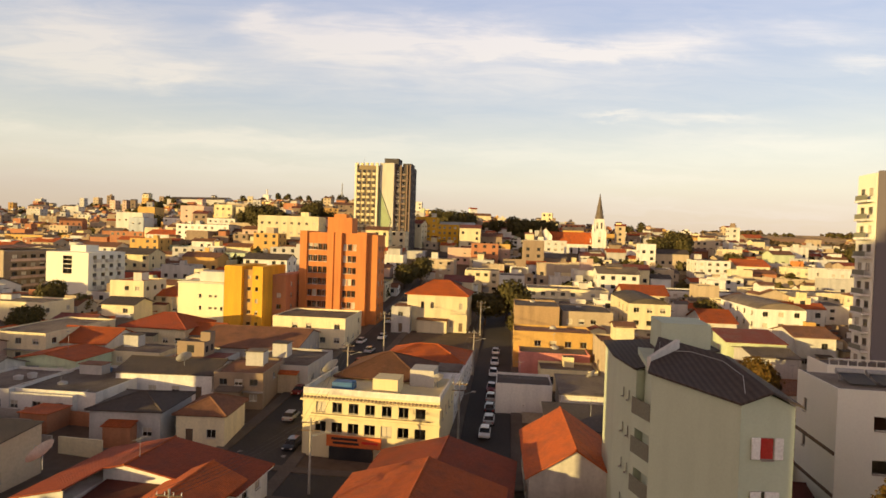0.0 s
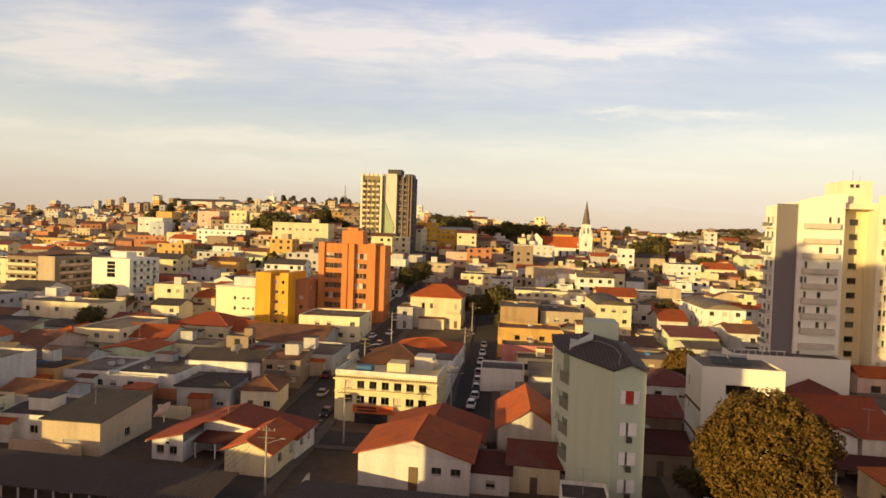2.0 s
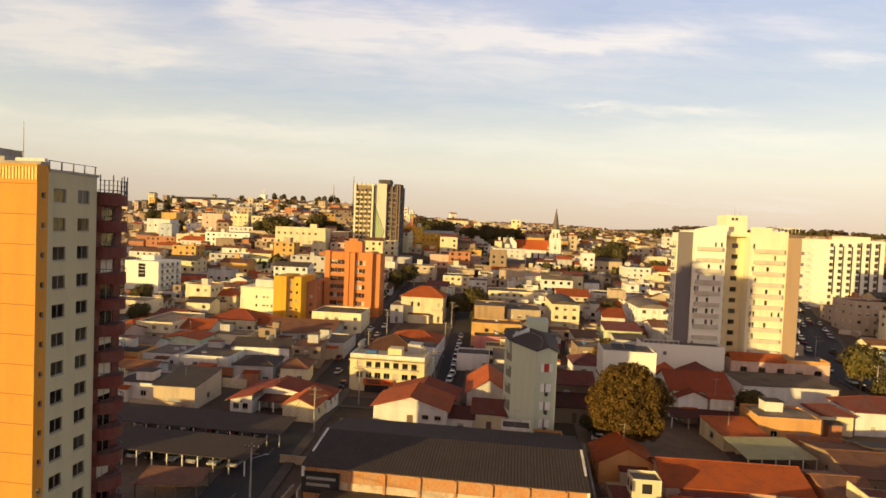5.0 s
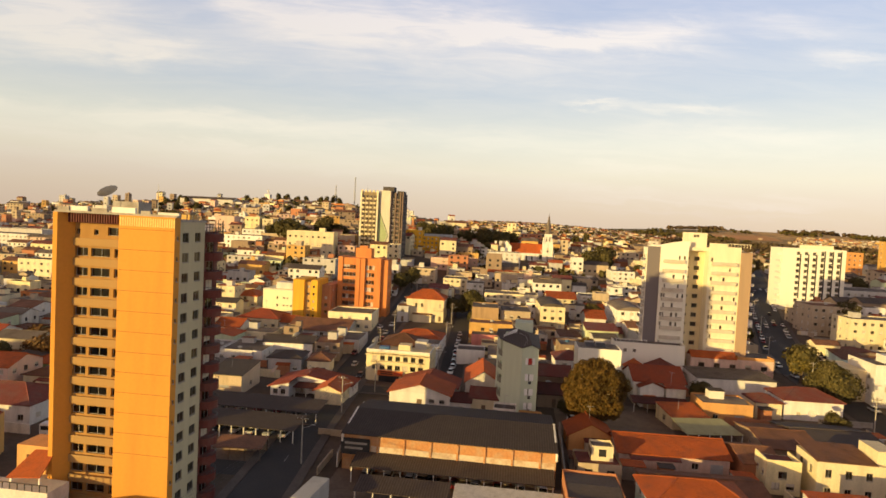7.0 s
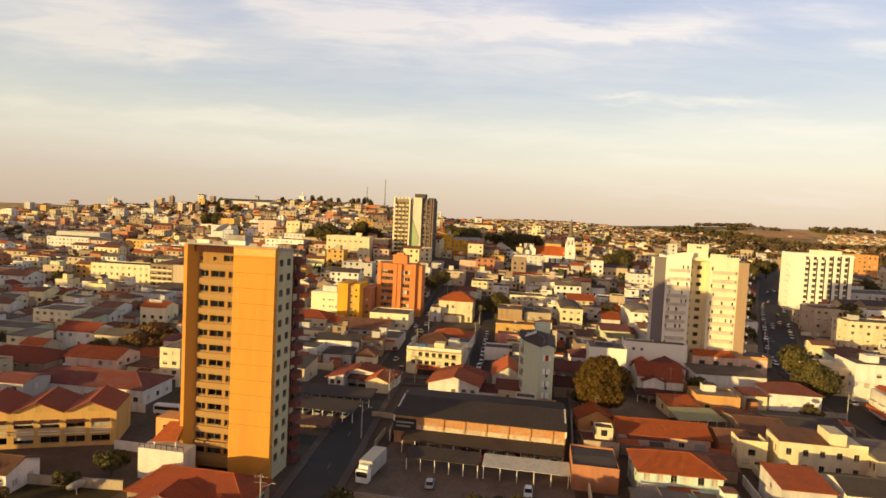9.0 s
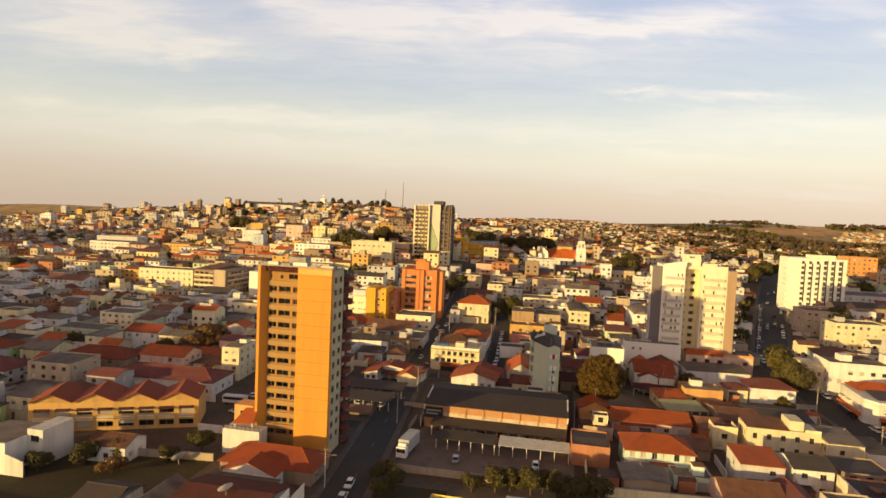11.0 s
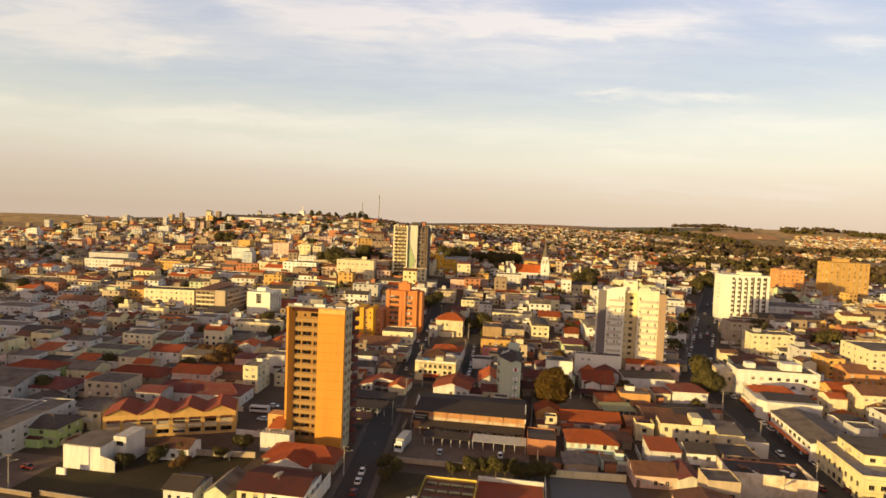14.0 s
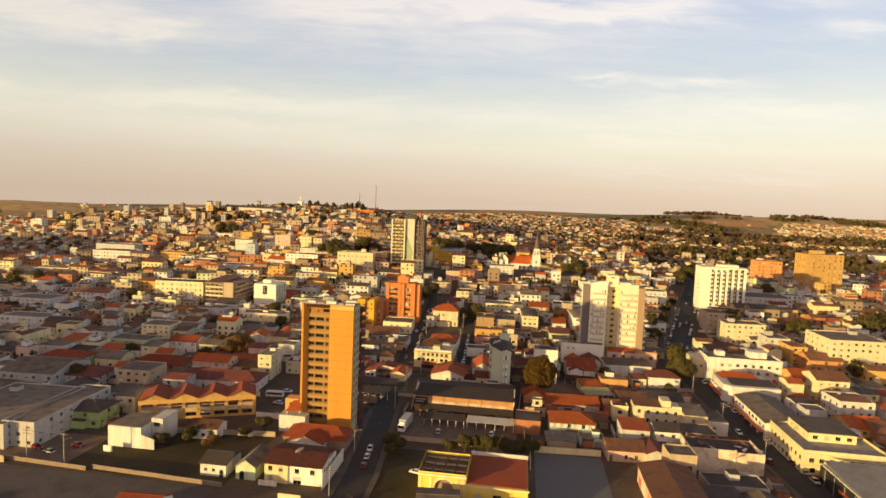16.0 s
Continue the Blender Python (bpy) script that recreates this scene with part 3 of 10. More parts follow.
    if roof in ("gx", "gy", "hip"):
        rise_v = rise or min(2.6, (d if roof == "gx" else w if roof == "gy" else min(w, d)) * 0.16 + 0.3)
        pitched(bm, w, d, h + 0.02, rise_v, 0.45, roof)
    elif roof == "shed":
        rs = rise or d * 0.09
        prism_slab(bm, [(-X - 0.3, -Y - 0.4), (X + 0.3, -Y - 0.4), (X + 0.3, Y), (-X - 0.3, Y)], [h + 0.02, h + 0.02, h + rs, h + rs], 0.14)
    elif roof == "vault":
        n = 10
        for i in range(n):
            a, b = math.pi * (0.15 + 0.7 * i / n), math.pi * (0.15 + 0.7 * (i + 1) / n)
            k = X / math.cos(math.pi * 0.15)
            s0 = math.sin(math.pi * 0.15)
            p, q = (k * math.cos(a), (math.sin(a) - s0) * k * 0.45), (k * math.cos(b), (math.sin(b) - s0) * k * 0.45)
            quad(bm, [(p[0], -Y - 0.2, h + p[1]), (p[0], Y, h + p[1]), (q[0], Y, h + q[1]), (q[0], -Y - 0.2, h + q[1])])
            quad(bm, [(p[0], -Y, h), (p[0], -Y, h + p[1]), (q[0], -Y, h + q[1]), (q[0], -Y, h)])
    else:
        s = 0.25
        box(bm, -X + 0.16, X - 0.16, -Y + 0.16, Y - 0.16, h - 0.7, h - 0.42)
        if d > 6:
            tilt = rnd.uniform(0.1, 0.75)
            m = rnd.uniform(-0.3, 0.3) * d
            quad(bm, [(-X + 0.3, -Y + 0.3, h - 0.38), (X - 0.3, -Y + 0.3, h - 0.38), (X - 0.3, m, h - 0.38 + tilt), (-X + 0.3, m, h - 0.38 + tilt)])
            quad(bm, [(-X + 0.3, m, h - 0.38 + tilt), (X - 0.3, m, h - 0.38 + tilt), (X - 0.3, Y - 0.3, h - 0.38), (-X + 0.3, Y - 0.3, h - 0.38)])
    part("roof", bm, ROOFS[cover], top)
    for side, (ws, door) in allw.items():
        at = -X if side == "W" else X if side == "E" else -Y
        put_windows(top, side, at, ws)
        if door:
            piece("door", door_mesh(door[1] - door[0], door[3], door[1] - door[0] > 1.5), top, place_on(side, door[0], at, 0, 0.1))
    # lean-to in front, and a stair room on a flat roof
    if foot and not blank and -210 < x < 210 and y < 340 and w > 5:
        k = extra.random()
        if k < 0.38:
            aw, ad, ah = w * extra.uniform(0.3, 0.5), extra.uniform(1.2, 2.0), min(2.7, h - 0.5)
            ax = extra.uniform(-0.9, 0.9) * (X - aw / 2)
            bm = bmesh.new()
            box(bm, ax - aw / 2, ax + aw / 2, -Y - ad, -Y - 0.004, -0.6, ah)
            part("annexe", bm, WALLS[extra.choice((wall, wall, "oldwhite", "tan", "brick"))], top)
            bm = bmesh.new()
            prism_slab(bm, [(ax - aw / 2 - 0.2, -Y - ad - 0.25), (ax + aw / 2 + 0.2, -Y - ad - 0.25), (ax + aw / 2 + 0.2, -Y - 0.006), (ax - aw / 2 - 0.2, -Y - 0.006)], [ah + 0.02, ah + 0.02, ah + 0.4, ah + 0.4], 0.1)
            part("annexe_roof", bm, ROOFS[extra.choice(("brown", "fibro", "terracotta", "slate", "maroon"))], top)
        if roof == "flat" and extra.random() < 0.5:
            rw_, rd_, rh_ = min(w * 0.4, extra.uniform(2.2, 4.0)), min(d * 0.4, extra.uniform(2.2, 3.6)), extra.uniform(1.3, 2.6)
            rx_, ry_ = extra.uniform(-0.8, 0.8) * (X - rw_ / 2 - 0.3), extra.uniform(-0.3, 0.8) * (Y - rd_ / 2 - 0.3)
            bm = bmesh.new()
            box(bm, rx_ - rw_ / 2, rx_ + rw_ / 2, ry_ - rd_ / 2, ry_ + rd_ / 2, h - 0.4, h + rh_)
            part("roof_room", bm, WALLS[extra.choice((wall, "oldwhite", "grey"))], top)
            bm = bmesh.new()
            box(bm, rx_ - rw_ / 2 - 0.2, rx_ + rw_ / 2 + 0.2, ry_ - rd_ / 2 - 0.2, ry_ + rd_ / 2 + 0.2, h + rh_, h + rh_ + 0.12)
            part("roof_room_cover", bm, ROOFS[extra.choice(("fibro", "brown", "slate"))], top)
    # a balcony or a concrete ledge over the ground floor
    if floors > 1 and not blank and -130 < x < 130 and y < 230:
        k = extra.random()
        if k < 0.32:
            bw = min(w * 0.45, 4.0)
            bx = extra.choice((-1, 0, 1)) * (X - bw / 2 - 0.2)
            bm = bmesh.new()
            prism_slab(bm, [(bx - bw / 2, -Y - 1.1), (bx + bw / 2, -Y - 1.1), (bx + bw / 2, -Y - 0.004), (bx - bw / 2, -Y - 0.004)], [flh - 0.1] * 4, 0.14)
            part("balcony_slab", bm, CONCRETE, top)
            bm = bmesh.new()
            ring = [(bx - bw / 2, -Y - 0.004), (bx - bw / 2, -Y - 1.1), (bx + bw / 2, -Y - 1.1), (bx + bw / 2, -Y - 0.004)]
            for p, q in zip(ring, ring[1:]):
                quad(bm, [(*p, flh + 0.04), (*q, flh + 0.04), (*q, flh + 0.95), (*p, flh + 0.95)])
            bmesh.ops.remove_doubles(bm, verts=bm.verts[:], dist=0.001)
            r_ = bmesh.ops.solidify(bm, geom=bm.faces[:], thickness=0.1)
            part("balcony_front", bm, WALLS[extra.choice((wall, "oldwhite", "white"))], top)
        elif k < 0.6:
            bm = bmesh.new()
            box(bm, -X - 0.1, X + 0.1, -Y - 0.8, -Y - 0.004, flh - 0.14, flh + 0.02)
            part("ledge", bm, CONCRETE, top)
    return top


# ---- the ground: one sheet to the horizon ----
def sheet(name, xs, ys, mat, lift=0.0):
    bm = bmesh.new()
    g = [[bm.verts.new((x, y, land(x, y) + lift)) for x in xs] for y in ys]
    for j in range(len(ys) - 1):
        for i in range(len(xs) - 1):
            bm.faces.new((g[j][i], g[j][i + 1], g[j + 1][i + 1], g[j + 1][i])).smooth = True
    return new(name, mesh_of(name, bm, mat))


def steps(a, b, near, far, mid):
    """Even steps near the town, wider ones far out."""
    out, v = [], a
    while v < b:
        out.append(v)
        v += near if abs(v - mid) < 600 else far
    return out + [b]


tagged(sheet("ground", steps(-4200, 4200, 25, 120, 0), steps(-1500, 4400, 25, 120, 300), EARTH, -0.6), "brown and green ground of the town and hills", "ground", kind="structure")

# ---- the houses of the town ----
house(-81.9, 83.0, 10.3, 13.3, 3.8, "flat", "white", "fibro")
house(-71.0, 86.6, 14.0, 17.1, 3.6, "flat", "white", "fibro")
house(-45.0, 106.5, 11.3, 15.2, 4.1, "flat", "grey", "fibro")
house(-106.3, 94.6, 8.4, 17.1, 4.4, "gx", "pinkish", "brown")
house(-100.7, 112.7, 11.8, 20.9, 6.2, "flat", "cream", "fibro")
house(-110.1, 108.5, 7.5, 13.3, 4.2, "hip", "white", "terracotta")
house(-91.3, 112.4, 12.4, 11.4, 3.8, "gx", "white", "terracotta")
house(-84.9, 128.2, 15.4, 13.3, 4.3, "hip", "cream", "red")
house(-74.6, 128.8, 7.4, 9.5, 2.8, "gx", "white", "terracotta")
house(-58.9, 123.4, 21.7, 20.9, 2.8, "gx", "grey", "brown")
house(-51.3, 136.9, 17.1, 15.2, 6.7, "flat", "cream", "fibro")
house(-61.3, 129.3, 7.2, 11.4, 3.0, "flat", "white", "fibro")
house(-115.3, 158.9, 10.2, 11.4, 10.4, "flat", "cream", "terracotta")
house(-147.4, 202.1, 12.8, 9.5, 7.0, "flat", "redpaint", "fibro")
house(-108.3, 166.5, 11.0, 13.3, 5.2, "hip", "cream", "terracotta")
house(-172.6, 161.8, 15.3, 15.2, 6.5, "gx", "white", "slate")
house(-162.3, 162.1, 12.9, 11.4, 4.6, "flat", "cream", "terracotta")
house(-151.4, 162.3, 9.2, 11.4, 3.9, "flat", "white", "fibro")
house(-219.4, 353.4, 31.1, 15.2, 8.4, "flat", "white", "fibro")
house(-319.6, 336.4, 25.9, 15.2, 10.3, "flat", "ochre", "fibro")
house(-189.3, 287.6, 22.5, 11.4, 6.4, "gx", "white", "terracotta")
house(-171.2, 308.8, 16.1, 13.3, 8.4, "flat", "white", "fibro")
house(0.1, 150.9, 10.6, 15.2, 9.0, "flat", "ruin", "fibro", blank=True)
house(12.1, 154.8, 11.9, 17.1, 7.6, "flat", "tan", "fibro")
house(3.6, 127.8, 15.9, 9.5, 7.5, "flat", "ochre", "brown")
house(3.8, 121.2, 13.4, 9.5, 4.8, "flat", "pinkpaint", "fibro", blank=True)
house(26.8, 162.3, 9.9, 24.7, 9.3, "vault", "cream", "fibro")
house(59.3, 170.0, 11.7, 24.7, 8.4, "vault", "white", "fibro")
house(9.8, 200.6, 25.5, 15.2, 5.9, "flat", "cream", "fibro")
house(45.2, 163.2, 7.9, 13.3, 4.9, "gx", "white", "terracotta")
house(86.2, 217.8, 30.7, 15.2, 6.4, "flat", "cream", "fibro")
house(85.6, 200.4, 12.4, 15.2, 5.1, "flat", "white", "fibro")
house(33.7, 199.8, 13.6, 13.3, 5.3, "gx", "cream", "terracotta")
house(56.5, 216.7, 25.0, 13.3, 4.7, "flat", "white", "fibro")
house(3.6, 306.1, 20.7, 15.2, 11.2, "flat", "white", "fibro")
house(-62.6, 337.8, 12.0, 15.2, 15.5, "flat", "yellow", "fibro")
house(-50.8, 339.6, 12.3, 15.2, 12.3, "flat", "yellow", "fibro")
house(-46.6, 348.3, 19.7, 19.0, 13.0, "flat", "bluegrey", "fibro")
house(-27.9, 291.0, 29.8, 15.2, 7.3, "flat", "pinkish", "brown")
house(-40.7, 247.4, 14.1, 15.2, 8.1, "flat", "tan", "fibro")
house(-19.9, 223.8, 12.4, 15.2, 7.9, "flat", "cream", "fibro")
house(-8.6, 213.5, 8.7, 13.3, 7.8, "flat", "white", "fibro")
house(20.2, 261.6, 11.5, 13.3, 7.1, "flat", "cream", "fibro")
house(42.8, 256.0, 21.7, 17.1, 6.8, "flat", "tan", "fibro")
house(75.1, 279.4, 13.8, 15.2, 8.5, "flat", "white", "fibro")
house(92.8, 284.7, 13.8, 15.2, 6.2, "gx", "cream", "terracotta")
house(115.5, 279.2, 17.5, 15.2, 7.2, "flat", "cream", "fibro")
house(-34.3, 154.7, 4.8, 11.4, 6.5, "flat", "grey", "brown")
house(191.2, 120.5, 28.4, 24.7, 18.8, "flat", "cream", "fibro")
house(154.5, 164.8, 22.9, 13.3, 12.6, "flat", "cream", "fibro")
house(166.5, 123.2, 8.3, 15.2, 12.0, "flat", "ochre", "brown")
house(174.6, 110.7, 16.3, 13.3, 8.7, "gx", "orangebrick", "brown")
house(150.9, 79.6, 9.6, 13.3, 7.8, "gx", "ochre", "terracotta")
house(158.7, 70.5, 13.8, 13.3, 10.1, "gx", "cream", "brown")
house(154.6, 43.0, 13.4, 13.3, 9.8, "flat", "white", "brown")
house(148.3, 22.4, 12.8, 13.3, 6.3, "gx", "ochre", "terracotta")
house(153.8, 19.1, 10.1, 13.3, 6.2, "gx", "brick", "brown")
house(162.0, 135.8, 11.6, 13.3, 12.6, "flat", "grey", "fibro")
house(149.5, 190.5, 19.0, 15.2, 12.8, "flat", "tan", "brown")
house(118.5, 252.7, 20.2, 15.2, 10.6, "flat", "white", "fibro")
house(101.5, 191.2, 17.5, 13.3, 9.3, "hip", "cream", "brown")
house(201.4, 265.1, 35.3, 28.5, 10.5, "flat", "grey", "fibro")
house(205.5, 235.8, 16.7, 13.3, 8.1, "flat", "ochre", "fibro")
house(-127.8, -26.1, 12.9, 11.4, 5.8, "hip", "greenpaint", "slate")
house(-135.5, -31.1, 11.0, 38.0, 8.3, "flat", "grey", "fibro")
house(-151.8, -34.7, 27.9, 38.0, 8.2, "flat", "grey", "fibro")
house(-72.5, -78.5, 11.0, 10.0, 3.2, "gx", "white", "red")
house(-82.5, -28.0, 9.5, 7.6, 3.9, "gx", "white", "brown")
house(-90.9, 40.5, 6.1, 13.3, 11.3, "flat", "cream", "fibro")
house(-80.7, 50.1, 9.6, 9.5, 5.9, "flat", "cream", "fibro")
house(-117.7, 41.0, 16.4, 11.4, 5.8, "gx", "pinkish", "terracotta")
house(-104.5, 22.6, 35.4, 13.3, 4.3, "hip", "white", "maroon")
house(-135.5, 13.2, 14.4, 13.3, 8.8, "flat", "tan", "fibro")
house(-166.0, 37.6, 11.9, 11.4, 4.5, "gx", "yellowpale", "fibro")
house(-185.4, 32.0, 21.1, 11.4, 5.0, "hip", "greenpaint", "red")
house(-177.9, 69.4, 20.6, 11.4, 5.3, "flat", "greenpale", "fibro")
house(-138.9, 34.0, 24.5, 13.3, 5.2, "hip", "brown", "red")
house(-158.0, 12.2, 14.2, 13.3, 4.8, "hip", "white", "maroon")
house(-176.2, 9.0, 23.0, 22.8, 7.1, "gx", "grey", "fibro")
house(-148.4, 69.8, 13.9, 11.4, 5.9, "gx", "white", "red")
house(-178.0, 92.7, 16.2, 13.3, 8.0, "flat", "cream", "fibro")
house(-194.7, 146.3, 15.7, 9.5, 5.6, "flat", "orangepaint", "fibro")
house(-195.0, 122.0, 11.9, 9.5, 7.6, "flat", "cream", "fibro")
house(-174.3, 143.9, 17.3, 11.4, 7.3, "flat", "grey", "fibro")
house(-224.0, 190.0, 35.0, 14.0, 14.6, "flat", "cream", "fibro", 6, 4, 10, 3, full=True, win=(1.2, 1.3))
house(-159.1, 127.5, 25.4, 17.1, 2.8, "gx", "white", "brown")
house(-136.2, 137.4, 25.8, 11.4, 7.1, "flat", "cream", "fibro")
house(-296.7, 140.0, 26.8, 17.1, 8.3, "flat", "white", "fibro")
house(-264.0, 96.4, 27.4, 13.3, 6.6, "flat", "white", "fibro")
house(-237.7, 94.3, 21.4, 9.5, 4.9, "gx", "white", "slate")
house(-274.3, 164.8, 25.8, 13.3, 8.8, "gx", "white", "brown")
house(-237.4, 215.6, 21.0, 11.4, 8.8, "flat", "white", "fibro")
house(-377.0, 326.4, 38.0, 20.9, 13.8, "flat", "white", "fibro")
house(-170.2, 288.9, 28.4, 13.3, 9.0, "flat", "white", "fibro")
house(-231.9, 284.0, 31.7, 13.3, 7.5, "flat", "white", "fibro")
house(-262.7, 286.3, 18.8, 13.3, 11.6, "flat", "brick", "fibro")



# blocks part-way up the hill, by the height of their roofs
for x_, y_, w_, d_, top_, wall_, rows_, cols_ in ((-212, 346, 15, 12, 43.5, "pinkish", 4, 2), (-183, 331, 11, 12, 44.0, "yellowpale", 4, 3), (-172, 333, 8, 12, 43.0, "cream", 4, 2), (-119, 277, 30, 12, 37.0, "cream", 3, 8), (-246, 334, 17, 12, 38.0, "white", 3, 4),
                                                   (-236, 326, 9, 10, 35.0, "bluegrey", 3, 2), (-216, 654, 30, 14, 64.5, "orangepaint", 2, 8), (-404, 366, 42, 16, 24.0, "grey", 2, 3), (-262, 372, 12, 12, 43.0, "ochre", 3, 3), (-160, 352, 12, 10, 43.0, "white", 3, 4)):
    house(x_, y_, w_, d_, round(top_ - land(x_, y_), 2), "flat", wall_, "brown", 4, rows_, cols_, 2)


# ---- the larger buildings ----
def building(name, x, y, label, category="building", group="", z=None):
    """A thing whose parts are given in world places; returns it and the pose that its parts take."""
    base = land(x, y) if z is None else z
    return thing(name, pose(x, y, base), label, category, group), pose(-x, -y, -base)


def solid(owner, at, name, x0, x1, y0, y1, z0, z1, mat, label="", bevel=0.0):
    bm = bmesh.new()
    box(bm, x0, x1, y0, y1, z0, z1)
    if bevel:
        bmesh.ops.bevel(bm, geom=bm.edges[:], offset=bevel, segments=2, affect="EDGES")
    return part(name, bm, mat, owner, label, at)


def volume(owner, at, name, x0, x1, y0, y1, z0, z1, mat, S=(), E=(), W=(), label="", depth=0.18, styles=(0, 0, 0, 1, 2), inn=0.12):
    """A hollow block of building with the windows of its sides cut and set."""
    bm = bmesh.new()
    facade(bm, "S", x0, x1, y0, z0, z1, list(S), depth)
    facade(bm, "E", y0, y1, x1, z0, z1, list(E), depth)
    facade(bm, "W", y0, y1, x0, z0, z1, list(W), depth)
    facade(bm, "N", x0, x1, y1, z0, z1, [])
    quad(bm, [(x0, y0, z1), (x1, y0, z1), (x1, y1, z1), (x0, y1, z1)])
    bmesh.ops.remove_doubles(bm, verts=bm.verts[:], dist=0.001)
    ob = part(name, bm, mat, owner, label, at)
    for side, ws, pl in (("S", S, y0), ("E", E, x1), ("W", W, x0)):
        for w0, w1, v0, v1 in ws:
            start = w0 if side in "SE" else w1
            piece("window", window_mesh(w1 - w0, v1 - v0, rnd.choice(styles)), owner, at @ place_on(side, start, pl, v0, inn))
    return ob


def grid(a0, a1, n, w, z0, floors, fh, sill, h):
    out = []
    for f in range(floors):
        out += window_row(a0, a1, n, w, round(z0 + f * fh + sill, 3), h)
    return out


SMOOTHW = surface("smooth_white_paint", (0.77, 0.74, 0.63), 0.7, grime=0.15, scale=0.3, dirt=(0.6, 0.57, 0.5), streak=True, grain=0.03, bump=0.03)
ORANGE = surface("orange_tower_paint", (0.58, 0.265, 0.042), 0.8, grime=0.3, scale=0.25, fine=2.0, dirt=(0.30, 0.12, 0.03), streak=True, grain=0.04, bump=0.04)
ORANGEJ = surface("orange_joint_paint", (0.34, 0.135, 0.02), 0.8, grime=0.3)
ORANGE2 = surface("terracotta_office_paint", (0.56, 0.21, 0.065), 0.8, grime=0.3, scale=0.5, fine=2.0, dirt=(0.26, 0.08, 0.03), streak=True, grain=0.04, bump=0.04)
DKRED = surface("dark_red_paint", (0.13, 0.03, 0.022), 0.7, grime=0.3)
# cream browned so the balcony fronts read as shaded within the recess
SPANSHADE = surface("shade_toned_spandrel_paint", (0.34, 0.205, 0.075), 0.8, grime=0.4, scale=0.6, dirt=(0.30, 0.2, 0.09), streak=True, grain=0.04, bump=0.04)
SAGE = surface("grey_green_render", (0.50, 0.56, 0.43), 0.85, grime=0.3, scale=0.4, dirt=(0.38, 0.42, 0.31), streak=True, grain=0.04, bump=0.04)
PURPLE = surface("grey_taupe_paint", (0.17, 0.15, 0.155), 0.8, grime=0.2, streak=True, grain=0.04, bump=0.04)
TAUPE = surface("taupe_paint", (0.36, 0.25, 0.16), 0.8, grime=0.2, streak=True, grain=0.04, bump=0.04)
GREENP = surface("dark_green_paint", (0.05, 0.13, 0.05), 0.7, grime=0.2)
DARKGREY = surface("dark_grey_paint", (0.07, 0.062, 0.06), 0.8, grime=0.3, streak=True, grain=0.04, bump=0.04)
SIGNRED = surface("orange_sign_board", (0.60, 0.14, 0.035), 0.6, grime=0.2)
SIGNDARK = surface("black_sign_board", (0.02, 0.02, 0.022), 0.6, grime=0.2)
BRICKW = surface("old_brick_wall", (0.46, 0.22, 0.09), 0.9, grime=0.7, scale=0.5, fine=2.5, dirt=(0.42, 0.32, 0.2), bump=0.4)
DUSKY = surface("shaded_olive_render", (0.20, 0.20, 0.15), 0.85, grime=0.4)
PLASTERW = surface("patched_plaster", (0.56, 0.46, 0.33), 0.9, grime=0.8, scale=0.5, fine=2.5, dirt=(0.36, 0.2, 0.1), bump=0.3)
YELLOWP = surface("bright_yellow_paint", (0.80, 0.60, 0.12), 0.75, grime=0.25, streak=True, grain=0.04, bump=0.04)


PALESIDE = surface("pale_side_render", (0.46, 0.42, 0.28), 0.85, grime=0.35, scale=0.5, dirt=(0.32, 0.29, 0.2), streak=True, grain=0.04, bump=0.04)


# bay wall colour darkened to hold the shade of the recess
BAYSHADE = surface("shade_toned_bay_paint", (0.34, 0.185, 0.055), 0.85, grime=0.35, scale=0.5, dirt=(0.22, 0.11, 0.03), streak=True, grain=0.04, bump=0.04)


PALEORANGE = surface("pale_orange_paint", (0.82, 0.58, 0.20), 0.8, grime=0.3)


